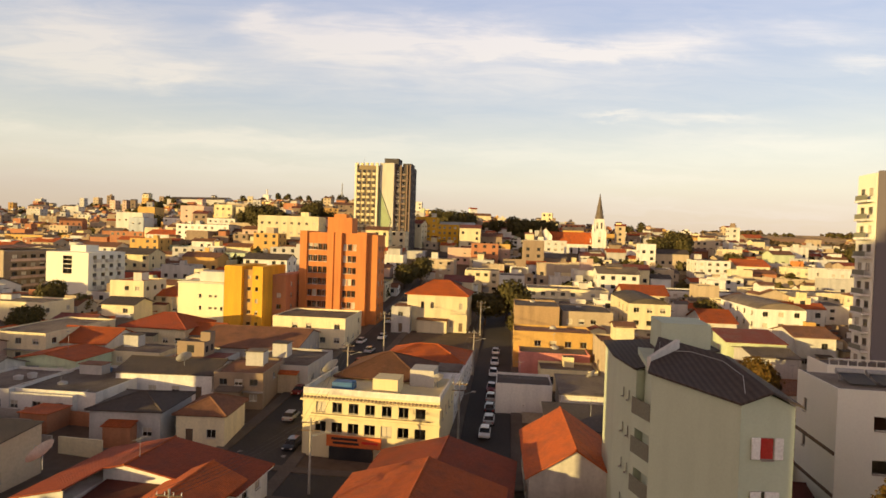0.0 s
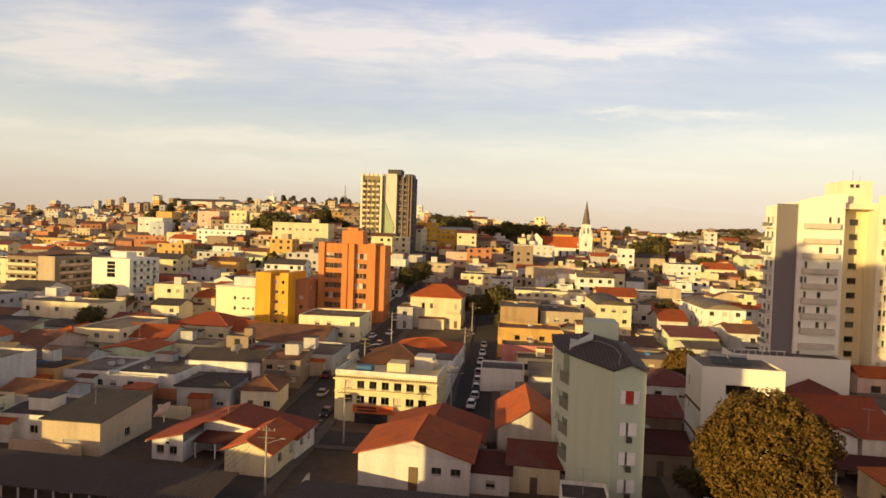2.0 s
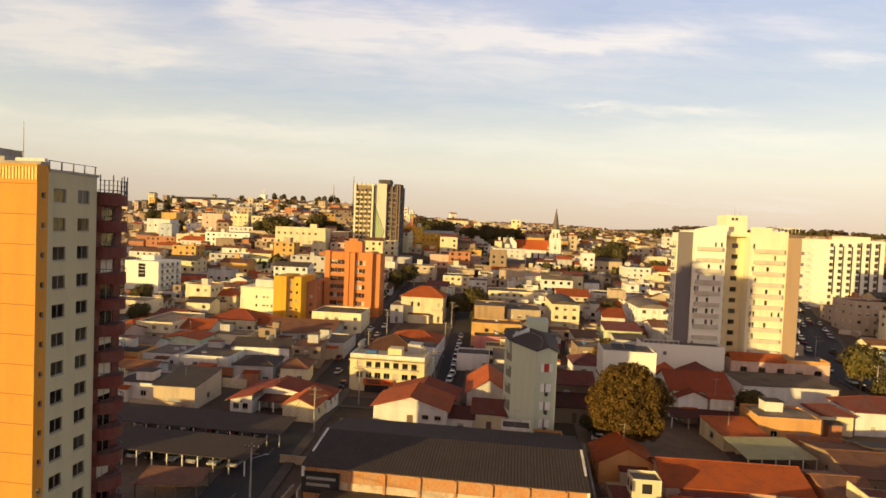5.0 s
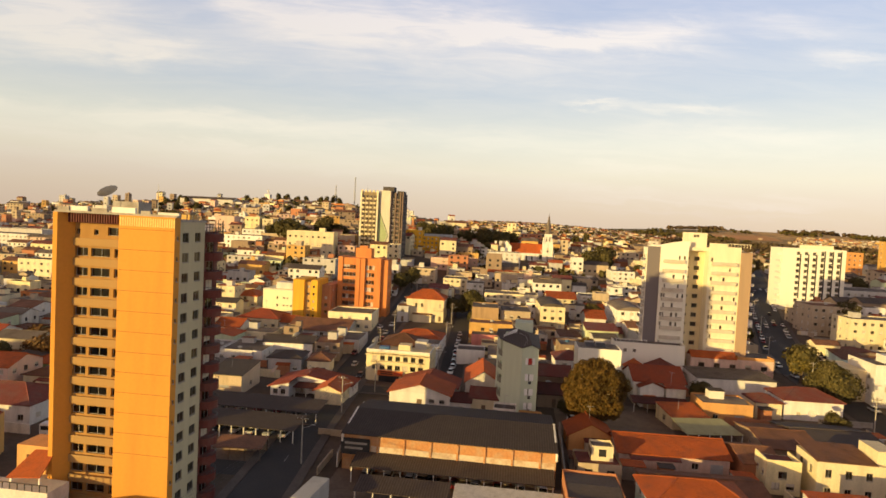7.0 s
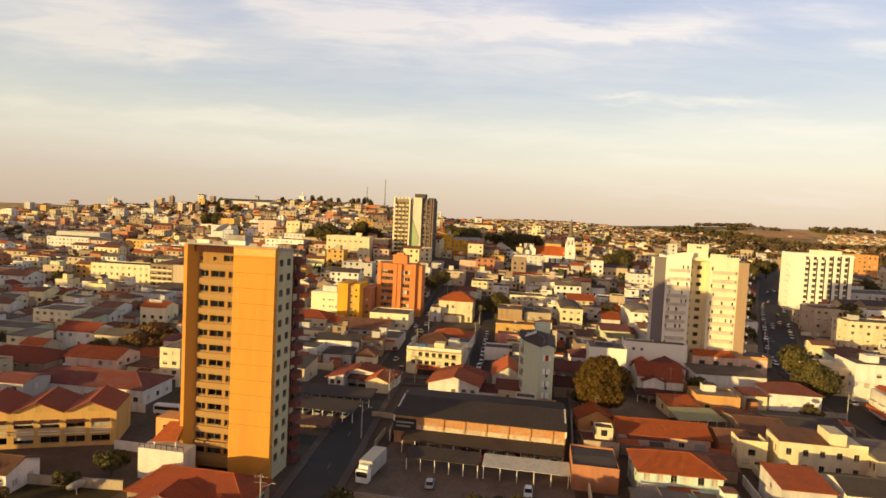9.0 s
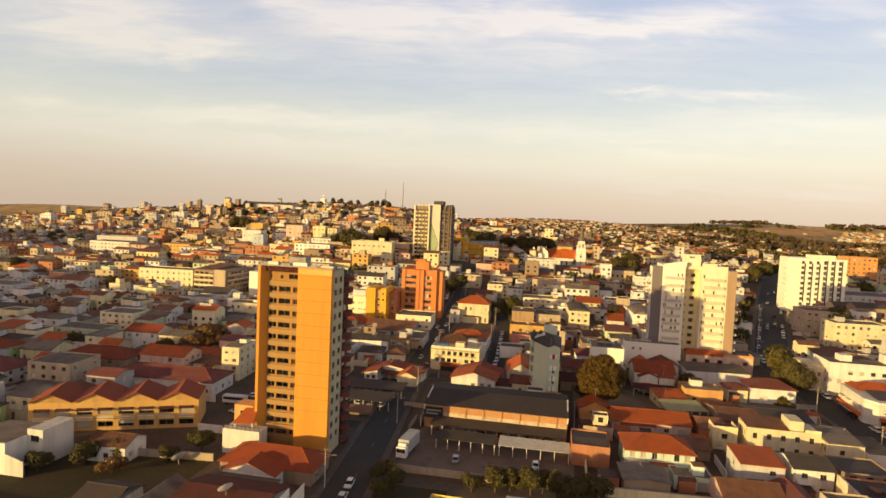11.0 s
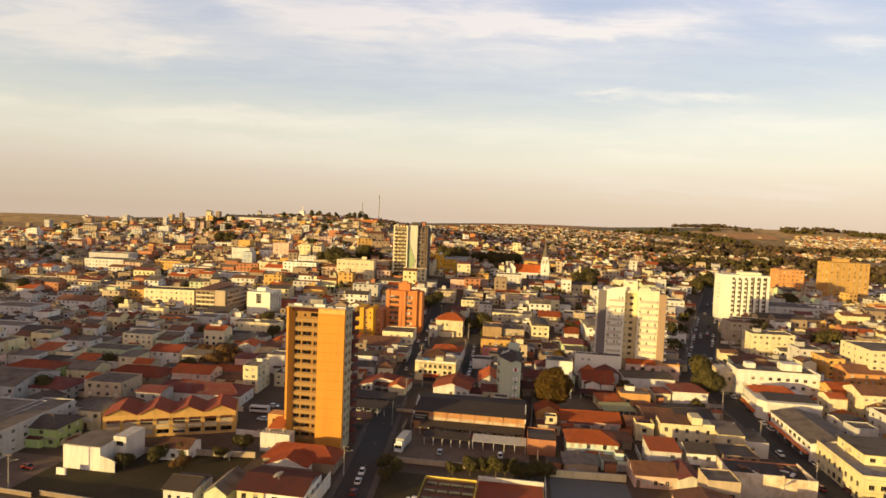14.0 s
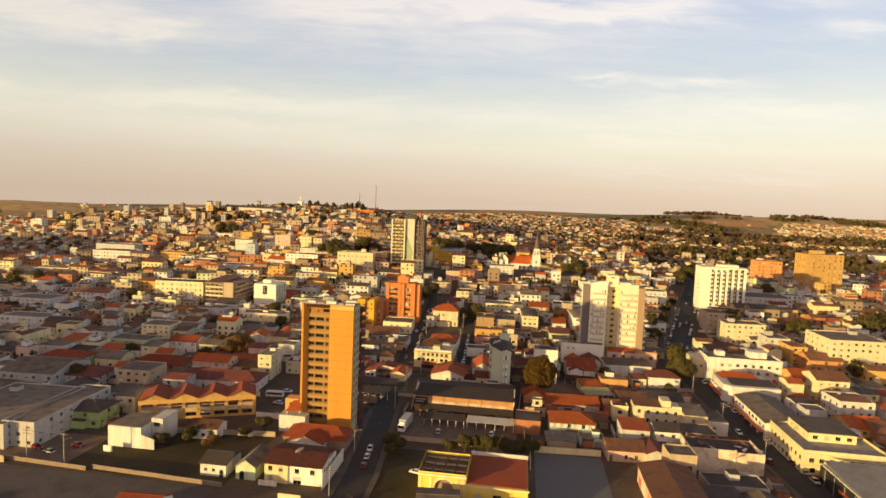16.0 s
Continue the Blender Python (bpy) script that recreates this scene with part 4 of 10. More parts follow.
def apartment_tower():
    t, at = building("apartment_tower", -46, -8, "tall orange apartment tower with stacked cream balconies beside the road", "apartment tower", z=0)
    top, fh, n = 45.2, 2.94, 14
    z0 = top - 1.6 - n * fh
    # the blank front block with two columns of windows on its side
    side = []
    for f in range(n):
        z = round(z0 + f * fh + 1.0, 3)
        side += [(-14.45, -13.95, z + 0.3, z + 0.9), (-12.9, -11.2, z, z + 1.4), (-9.6, -7.9, z, z + 1.4)]
    volume(t, at, "front_block", -44.8, -36.3, -15.0, -13.6, -1, top, ORANGE, E=[q for q in side if q[0] < -13.7], label="blank orange front wall")
    volume(t, at, "side_block", -44.8, -36.32, -13.6, -6.8, -1, top - 0.6, PALESIDE, E=[q for q in side if q[0] > -13.7], label="pale grey-green side wall", styles=(0,))
    for f in range(3, n + 1):
        z = z0 + f * fh - 0.35
        solid(t, at, "render_joint", -44.7, -36.4, -15.014, -15.002, z, z + 0.09, ORANGEJ)
    # the pier and the recessed bay with a band of windows on each floor
    bm = bmesh.new()
    plan = [(-55.1, -15.0), (-54.4, -15.0), (-53.2, -13.0), (-53.2, -6.8), (-55.1, -6.8)]
    low, high = ([bm.verts.new((x, y, z)) for x, y in plan] for z in (-1, top))
    bm.faces.new(low[::-1]), bm.faces.new(high)
    for i in range(5):
        bm.faces.new((low[i], low[(i + 1) % 5], high[(i + 1) % 5], high[i]))
    part("pier", bm, ORANGE, t, "", at)
    bay = []
    for f in range(n - 1):
        z = round(z0 + f * fh + 1.15, 3)
        bay += [(-53.1, -51.1, z, z + 1.25), (-50.6, -47.6, z, z + 1.25), (-46.9, -45.8, z, z + 1.25)]
    z = round(z0 + (n - 1) * fh + 1.4, 3)
    bay += [(-53.0, -52.4, z, z + 0.8), (-50.2, -49.5, z, z + 0.8), (-48.0, -45.6, z, z + 1.2)]
    volume(t, at, "recessed_bay", -53.2, -44.8, -12.9, -6.8, 1, top - 1.4, BAYSHADE, S=bay, label="recessed window bay", styles=(0,), depth=0.35, inn=0.3)
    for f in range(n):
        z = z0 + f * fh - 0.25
        solid(t, at, "balcony_front", -53.18, -44.82, -13.3, -12.92, z, z + 1.1, SPANSHADE, "cream balcony front toned darker for shade")
    # the frieze of upright slats
    for i in range(22):
        x = -53.6 + i * 0.40
        solid(t, at, "frieze_slat", x, x + 0.16, -13.9, -12.92, top - 1.4, top - 0.05, DKRED)
    for i in range(24):
        x = -44.6 + i * 0.352
        solid(t, at, "frieze_slat", x, x + 0.2, -15.06, -15.004, top - 1.5, top - 0.25, PALEORANGE)
    solid(t, at, "roof_beam", -53.2, -44.8, -13.6, -12.92, top - 0.05, top + 0.35, CONCRETE)
    # the back block, with dark red rounded balconies towards the road
    back = grid(-6.4, -2.6, 1, 2.2, z0 - 1.7, 14, fh, 0.5, 2.0)
    volume(t, at, "back_block", -55.0, -36.6, -6.78, -2.2, -1, top - 2.1, DKRED, E=back)
    for f in range(n + 1):
        z = z0 + f * fh - 2.0
        for yc in (-4.4,):
            bm = bmesh.new()
            ring = [(-36.6, yc - 2.0)] + [(-36.6 + 1.9 * math.sin(math.pi * k / 8), yc - 1.9 * math.cos(math.pi * k / 8)) for k in range(9)] + [(-36.6, yc + 2.0)]
            lo = [bm.verts.new((*p, z)) for p in ring]
            hi = [bm.verts.new((*p, z + 1.25)) for p in ring]
            for i in range(len(ring) - 1):
                bm.faces.new((lo[i], lo[i + 1], hi[i + 1], hi[i]))
            bm.faces.new(lo[::-1]), bm.faces.new(hi)
            part("balcony", bm, DKRED, t, "rounded dark red balcony", at)
            bm = bmesh.new()
            cols = []
            for p, q in zip(ring[1:9], ring[2:10]):
                k = 0.05 / math.hypot(q[0] - p[0], q[1] - p[1])
                cols += [p, (p[0] + (q[0] - p[0]) * k, p[1] + (q[1] - p[1]) * k)]
            cols.append(ring[9])
            low, mid, high = ([bm.verts.new((*p, z + q)) for p in cols] for q in (1.24, 1.69, 1.75))
            for i in range(len(cols) - 1):
                bm.faces.new((mid[i], mid[i + 1], high[i + 1], high[i]))
                if i % 2 == 0:
                    bm.faces.new((low[i], low[i + 1], mid[i + 1], mid[i]))
            bmesh.ops.delete(bm, geom=[v for v in bm.verts if not v.link_faces], context="VERTS")
            bmesh.ops.solidify(bm, geom=bm.faces[:], thickness=0.04)
            part("railing", bm, DARKMETAL, t, "", at)
    # the railed terrace on the topmost balcony
    for k in range(13):
        a_ = math.pi * (0.04 + 0.92 * k / 12)
        px_, py_ = -36.6 + 1.8 * math.sin(a_), -4.4 - 1.8 * math.cos(a_)
        solid(t, at, "terrace_post", px_ - 0.04, px_ + 0.04, py_ - 0.04, py_ + 0.04, top - 2.3, top + (-0.2 if k % 3 == 0 else -0.75), DARKMETAL)
    for k, z in enumerate((top - 1.9, top - 1.35, top - 0.8)):
        bm = bmesh.new()
        ring = [(-36.6 + 1.8 * math.sin(math.pi * m / 12), -4.4 - 1.8 * math.cos(math.pi * m / 12), z) for m in range(13)]
        for p, q in zip(ring, ring[1:]):
            tube(bm, p, q, 0.03, 0.03, 5)
        part("terrace_rail", bm, DARKMETAL, t, "", at)
    for k in range(5):
        solid(t, at, "roof_rail_post", -36.5, -36.4, -13.4 + 1.6 * k, -13.3 + 1.6 * k, top - 0.3, top + 0.5, DARKMETAL)
    solid(t, at, "roof_rail", -36.5, -36.42, -13.5, -6.8, top + 0.5, top + 0.56, DARKMETAL)
    # the roof
    solid(t, at, "roof_slab", -55.2, -36.2, -14.7, -13.58, top, top + 0.3, CONCRETE)
    solid(t, at, "roof_slab", -55.1, -44.82, -12.88, -6.82, top - 1.4, top + 0.3, CONCRETE)
    solid(t, at, "roof_slab", -44.78, -36.2, -13.56, -6.6, top - 0.6, top - 0.3, CONCRETE)
    solid(t, at, "tank_house", -49.2, -45, -10.4, -7.2, top + 0.3, top + 2.0, CONCRETE)
    for k, (x0, x1, hh) in enumerate(((-55.0, -53.2, 0.55), (-53.2, -50.4, 0.7), (-49.6, -47.2, 0.5), (-46.6, -43.0, 0.8), (-42.0, -40.5, 0.45), (-39.5, -36.3, 0.35))):
        solid(t, at, "roof_curb", x0, x1, -14.3 + 0.2 * (k % 2), -13.9 + 0.2 * (k % 2), top + 0.3, top + 0.3 + hh, WALLS["white"] if k % 2 else CONCRETE)
    FOOT.append((-46, -8, 13, 8))


apartment_tower()


def white_tower():
    t, at = building("apartment_block", 68, 106, "tall cream and white apartment block with grey side bands", "apartment tower", "apartment blocks")
    b, top, n = -1, 42.8, 12
    fh = 3.05
    y = 104.0
    rw = random.Random(12)
    zf = [round(top - 2.2 - (i + 1) * fh, 3) for i in range(n)]
    solid(t, at, "end_panel", 53.4, 57.3, y + 0.6, y + 1.0, b, top - 0.5, PURPLE, "grey-taupe end band")
    volume(t, at, "west_wall", 53.2, 57.3, y + 1.0, y + 6.5, b, top - 0.8, SMOOTHW, W=[q for z in zf for q in window_row(y + 1.3, y + 6.2, 2, 1.4, round(z + 0.9, 3), 1.2)], styles=(0, 1))
    solid(t, at, "end_panel", 81.6, 85.0, y - 0.3, 119, b, top - 1.0, TAUPE, "taupe end band")
    for x0, x1, seed in ((57.3, 65.8, 0), (72.0, 81.6, 1)):
        L = x1 - x0
        dark, shut = [], []
        for k, z in enumerate(zf):
            for a, w in ((0.08, 0.6), (0.17, 0.5), (0.47, 0.7), (0.66, 0.5), (0.84, 0.55)):
                q = (round(x0 + a * L, 3), round(x0 + a * L + w, 3), round(z + 1.0, 3), round(z + 2.2, 3))
                open_here = rw.random() < (0.62 if k in (4, 5, 6, 7, 10) else 0.2)
                (dark if open_here else shut).append(q)
        volume(t, at, "wing", x0, x1, y, 119, b, top, CREAMW if seed else SMOOTHW, S=dark, styles=(0,))
        for w0, w1, v0, v1 in shut:
            solid(t, at, "shutter", w0, w1, y - 0.05, y - 0.004, v0, v1, CREAMW if seed else SMOOTHW)
        for z in zf:
            solid(t, at, "balcony", x0 + 0.9, x1 - 1.1, y - 0.9, y - 0.02, z - 0.2, z + 0.85, BANDW, bevel=0.03)
    ws = []
    for z in zf:
        ws += [(67.0, 67.5, z + 1.2, z + 1.8), (68.9, 70.6, z + 0.8, z + 2.1)]
    volume(t, at, "stair_core", 65.8, 72.0, y + 4.6, 119, b, top, CREAMC, S=ws, styles=(0,))
    for z in zf:
        solid(t, at, "core_ledge", 68.7, 70.8, y + 4.4, y + 4.59, z + 0.6, z + 0.76, CREAMC)
    solid(t, at, "core_lintel", 65.8, 72.0, y + 1.6, y + 4.58, top - 1.2, top, CREAMW)
    volume(t, at, "lift_house", 66.2, 71.8, y + 2.4, 114, top, top + 4.6, CREAMW, S=[(67.6, 68.4, top + 3.2, top + 3.9), (68.6, 69.4, top + 3.2, top + 3.9)], styles=(0,))
    bm = bmesh.new()
    pts = [(57.3 + 8.9 * k / 10, top + 0.25 + 1.5 * math.sin(math.pi * 0.5 * k / 10)) for k in range(11)]
    for (xa, za), (xb, zb) in zip(pts, pts[1:]):
        for yy, s_ in ((y, 1), (y + 0.3, -1)):
            quad(bm, [(xa, yy, top), (xb, yy, top), (xb, yy, zb), (xa, yy, za)][::s_])
        quad(bm, [(xa, y, za), (xb, y, zb), (xb, y + 0.3, zb), (xa, y + 0.3, za)])
    part("curved_parapet", bm, SMOOTHW, t, "", at)
    solid(t, at, "parapet", 72.0, 77.4, y, y + 0.3, top, top + 1.5, CREAMW)
    solid(t, at, "parapet", 77.4, 81.6, y, y + 0.3, top, top + 0.5, CREAMW)
    for k in range(8):
        solid(t, at, "roof_rail_post", 77.6 + 0.95 * k, 77.7 + 0.95 * k, y + 0.1, y + 0.2, top + 0.4, top + 1.5, CREAMW)
    solid(t, at, "roof_rail", 77.5, 84.6, y + 0.08, y + 0.22, top + 1.45, top + 1.6, CREAMW)
    for k in range(3):
        solid(t, at, "pergola_beam", 77.6 + 1.6 * k, 78.9 + 1.6 * k, y + 0.9, y + 5, top + 1.5 - 0.3 * k, top + 1.75 - 0.3 * k, SIGNDARK)
        solid(t, at, "pergola_post", 78.0 + 1.6 * k, 78.2 + 1.6 * k, y + 1.0, y + 1.2, top - 0.1, top + 1.5 - 0.3 * k, SIGNDARK)
    bm = bmesh.new()
    tube(bm, (69.2, y + 5, top + 4.6), (69.2, y + 5, top + 7.2), 0.07, 0.04, 5), tube(bm, (70.6, y + 5, top + 4.6), (70.6, y + 5, top + 6.0), 0.07, 0.04, 5)
    part("roof_aerial", bm, METAL, t, "", at)
    for z in zf:
        solid(t, at, "side_balcony", 52.1, 53.2, y + 1.4, y + 5.2, z - 0.2, z + 0.15, WALLS["white"])
        solid(t, at, "balcony_glass", 52.12, 52.2, y + 1.5, y + 5.1, z + 0.15, z + 0.95, DUSKY, "grey balcony glazing")
        solid(t, at, "side_balcony", 85.0, 86.4, y + 1.0, y + 6.0, z - 0.2, z + 0.6, WALLS["white"])
    FOOT.append((69, 111, 18, 10))


CREAMW = surface("cream_white_paint", (0.74, 0.68, 0.50), 0.8, grime=0.3, scale=0.5, dirt=(0.45, 0.4, 0.28), streak=True, grain=0.04, bump=0.04)
BANDW = surface("balcony_band_paint", (0.56, 0.50, 0.40), 0.8, grime=0.3, streak=True, grain=0.04, bump=0.04)
CREAMC = surface("cream_core_paint", (0.70, 0.60, 0.36), 0.8, grime=0.3, scale=0.5, dirt=(0.45, 0.36, 0.2), streak=True, grain=0.04, bump=0.04)
white_tower()


def orange_office():
    t, at = building("office_block", -55, 164, "terracotta orange office block with strip windows", "office building")
    z0, top, y = 3.0, 29.6, 155.0
    fh, n = 3.15, 7
    for x0, x1 in ((-62.2, -56.2), (-52.2, -48.0)):
        ws = []
        for f in range(n):
            z = round(z0 + 3.0 + f * fh, 3)
            k = 4 if x1 - x0 > 5 else 3
            ws += window_row(x0 + 0.2, x1 - 0.2, k, (x1 - x0 - 0.8) / k * 0.97, z - 0.1, 1.75)
        volume(t, at, "window_bay", x0, x1, y + 0.5, 165, 0, top, ORANGE2, S=ws, styles=(3, 0, 5, 0, 4))
    for x0, x1, d in ((-64.2, -62.2, 0.0), (-56.2, -54.4, -0.5), (-54.0, -52.2, -0.5), (-48.0, -45.4, 0.0)):
        solid(t, at, "pilaster", x0, x1, y + d, 165, 0, top + (0.3 if d == 0 else 0), ORANGE2)
    solid(t, at, "pilaster_joint", -54.4, -54.0, y - 0.2, 165, 0, top - 0.1, ORANGE2)
    ws = grid(157, 163.5, 2, 1.2, 5, 7, fh, 1.0, 1.2)
    volume(t, at, "side_bay", -45.4, -42.6, y + 1.3, 164, 0, top - 0.3, ORANGE2, E=ws)
    solid(t, at, "lift_house", -57.5, -50.5, y + 3, 163, top, top + 4.2, ORANGE2)
    solid(t, at, "upper_lift_house", -56, -52.5, y + 4, 162, top + 4.2, top + 5.2, ORANGE2)
    FOOT.append((-54, 163, 11, 10))


orange_office()


HIGHTAN = surface("olive_tan_bay_paint", (0.26, 0.20, 0.11), 0.85, grime=0.3, streak=True, grain=0.04, bump=0.04)
RIBBROWN = surface("grey_brown_rib_paint", (0.24, 0.17, 0.125), 0.85, grime=0.3, streak=True, grain=0.04, bump=0.04)


def tall_tower():
    t, at = building("high_rise", -79, 302, "tall cream and dark grey high-rise with a green diamond line", "apartment tower")
    b, top, y = 12, 69.2, 338.0
    fh, n = 2.95, 18
    at = at @ pose(9.4, -43.5, -4.7)
    # cream wing with balconies
    volume(t, at, "cream_wing", -102.5, -90.0, y, 356, b, top, HIGHTAN, S=grid(-101.5, -91.4, 4, 1.7, 17.5, 17, fh, 0.8, 1.6), styles=(0,))
    for f in range(n - 1):
        z = 17.3 + f * fh
        for k, x in enumerate((-100.6, -98.0, -95.4, -92.8)):
            solid(t, at, "balcony", x - 1.0 + 0.5 * ((k + f) % 2), x + 0.5 + 0.5 * ((k + f) % 2), y - 0.8, y - 0.02, z - 0.2, z + 1.0, CREAMC)
    for k in range(5):
        solid(t, at, "roof_merlon", -102.4 + 2.6 * k, -101.0 + 2.6 * k, y - 0.4, y + 1.2, top, top + 1.3, CREAMC)
    for x in (-102.5, -91.4):
        solid(t, at, "rib", x, x + 1.0, y - 0.9, y - 0.02, b, top + 0.8, CREAMW)
    # the white panel and its line
    solid(t, at, "panel", -90.0, -82.5, y + 1.0, 354, b, top + 1.5, surface("pale_panel_paint", (0.60, 0.56, 0.46), 0.8, grime=0.25, streak=True))
    for p, q in (((-90.0, 58.0), (-83.2, 41.0)), ((-83.2, 41.0), (-90.0, 24.0))):
        bm = bmesh.new()
        v = [bm.verts.new((p[0], y + 0.98, p[1] - 0.5)), bm.verts.new((q[0], y + 0.98, q[1] - 0.5)), bm.verts.new((q[0], y + 0.98, q[1] + 0.5)), bm.verts.new((p[0], y + 0.98, p[1] + 0.5))]
        f = bm.faces.new(v)
        r = bmesh.ops.extrude_face_region(bm, geom=[f])
        bmesh.ops.translate(bm, verts=[e for e in r["geom"] if isinstance(e, bmesh.types.BMVert)], vec=(0, -0.12, 0))
        part("diamond_line", bm, GREENP, t, "dark green diagonal line", at)
    bm = bmesh.new()
    v = [bm.verts.new((-90.0, y + 0.9, 57.0)), bm.verts.new((-90.0, y + 0.9, 25.0)), bm.verts.new((-83.8, y + 0.9, 41.0))]
    bm.faces.new(v)
    part("green_triangle", bm, surface("pale_green_paint", (0.33, 0.40, 0.22), 0.8, grime=0.2), t, "pale green triangle", at)
    # the dark wing
    volume(t, at, "dark_wing", -82.5, -74.0, y + 3.0, 354, b, top, DARKGREY, S=grid(-82.2, -74.3, 3, 1.4, 17.5, 17, fh, 0.9, 1.3), E=grid(341, 354, 3, 1.4, 17.5, 17, fh, 0.9, 1.3), styles=(0, 0, 1))
    for f in range(n - 1):
        z = 17.3 + f * fh
        solid(t, at, "balcony", -78.6, -76.6, y + 2.0, y + 2.98, z, z + 0.9, RIBBROWN)
        solid(t, at, "balcony", -81.6, -79.8, y + 2.3, y + 2.98, z + 0.3, z + 1.0, PURPLE)
    for x in (-82.4, -79.5, -76.2, -74.7):
        solid(t, at, "rib", x, x + 0.6, y + 1.8, y + 2.98, b, top + 0.8, RIBBROWN)
    solid(t, at, "roof_house", -88.5, -81.0, y + 4, 350, top, top + 4.2, DARKGREY)
    solid(t, at, "corner_cap", -78.5, -74.2, y + 3.2, 350, top, top + 1.6, DARKGREY)
    bm = bmesh.new()
    tube(bm, (-100, 345, top), (-100, 345, top + 5), 0.12, 0.05, 6)
    part("mast", bm, METAL, t, "", at)
    FOOT.append((-78.6, 302.5, 16, 10))


tall_tower()


def striped_block():
    t, at = building("apartment_block", 166, 250, "white apartment block with dark upright strips of windows", "apartment tower", "apartment blocks")
    b, top, y = 5, 42.6, 241.0
    fh, n = 3.1, 11
    zs = top - 1.2 - n * fh
    ws = []
    for k in range(6):
        x = 158.2 + k * 4.0
        for f in range(n):
            z = round(zs + f * fh + 0.9, 3)
            ws.append((x, x + 1.6, z - 0.1, z + 1.6))
    volume(t, at, "body", 151.0, 182.5, y, 256, b, top, SMOOTHW, S=ws, styles=(0,))
    for k in range(6):
        x = 158.2 + k * 4.0 + 1.55
        solid(t, at, "dark_strip", x + 0.06, x + 0.7, y - 0.05, y - 0.004, zs + (0.0 if k > 3 else 9.0 - 2.0 * k), top - (1.0 if k > 2 else 3.0), SIGNDARK)
        if k > 2:
            for f in range(n):
                solid(t, at, "dark_panel", x - 1.55, x + 0.0, y - 0.04, y - 0.004, round(zs + f * fh + 2.55, 3), round(zs + f * fh + 2.95, 3), DARKGREY)
    for f in range(n):
        z = zs + f * fh
        solid(t, at, "balcony", 150.4, 151.0, y + 1, y + 6, z, z + 1.0, WALLS["white"])
    solid(t, at, "roof_house", 164, 178, y + 4, y + 11, top, top + 1.8, CREAMW)
    FOOT.append((166, 249, 17, 9))


striped_block()
house(243, 366, 22, 14, 23, "flat", "orangebrick", "fibro", 4, 7, 6, 3, group="apartment blocks", label="orange brick apartment block on the far side of town")
house(284, 358, 34, 16, 35, "flat", "ochre", "fibro", 8, 11, 7, 3, group="apartment blocks", label="tall ochre apartment block on the far side of town")
solid(*building("roof_room", 281, 358, "square lift room on the ochre apartment block", "roof room", z=land(284, 358) + 34.2), "lift_room", 276, 287, 355, 361, land(284, 358) + 34.2, land(284, 358) + 38, WALLS["ochre"])


def prism(bm, ring, z0, z1, mi=0, top=True, slope=None):
    """An upright block over a ring of plan points; slope gives the height of each top corner."""
    tops = slope or [z1] * len(ring)
    lo = [bm.verts.new((*p, z0)) for p in ring]
    hi = [bm.verts.new((*p, h)) for p, h in zip(ring, tops)]
    for i in range(len(ring)):
        j = (i + 1) % len(ring)
        bm.faces.new((lo[i], lo[j], hi[j], hi[i])).material_index = mi
    if top:
        bm.faces.new(hi).material_index = mi
    bm.faces.new(lo[::-1]).material_index = mi


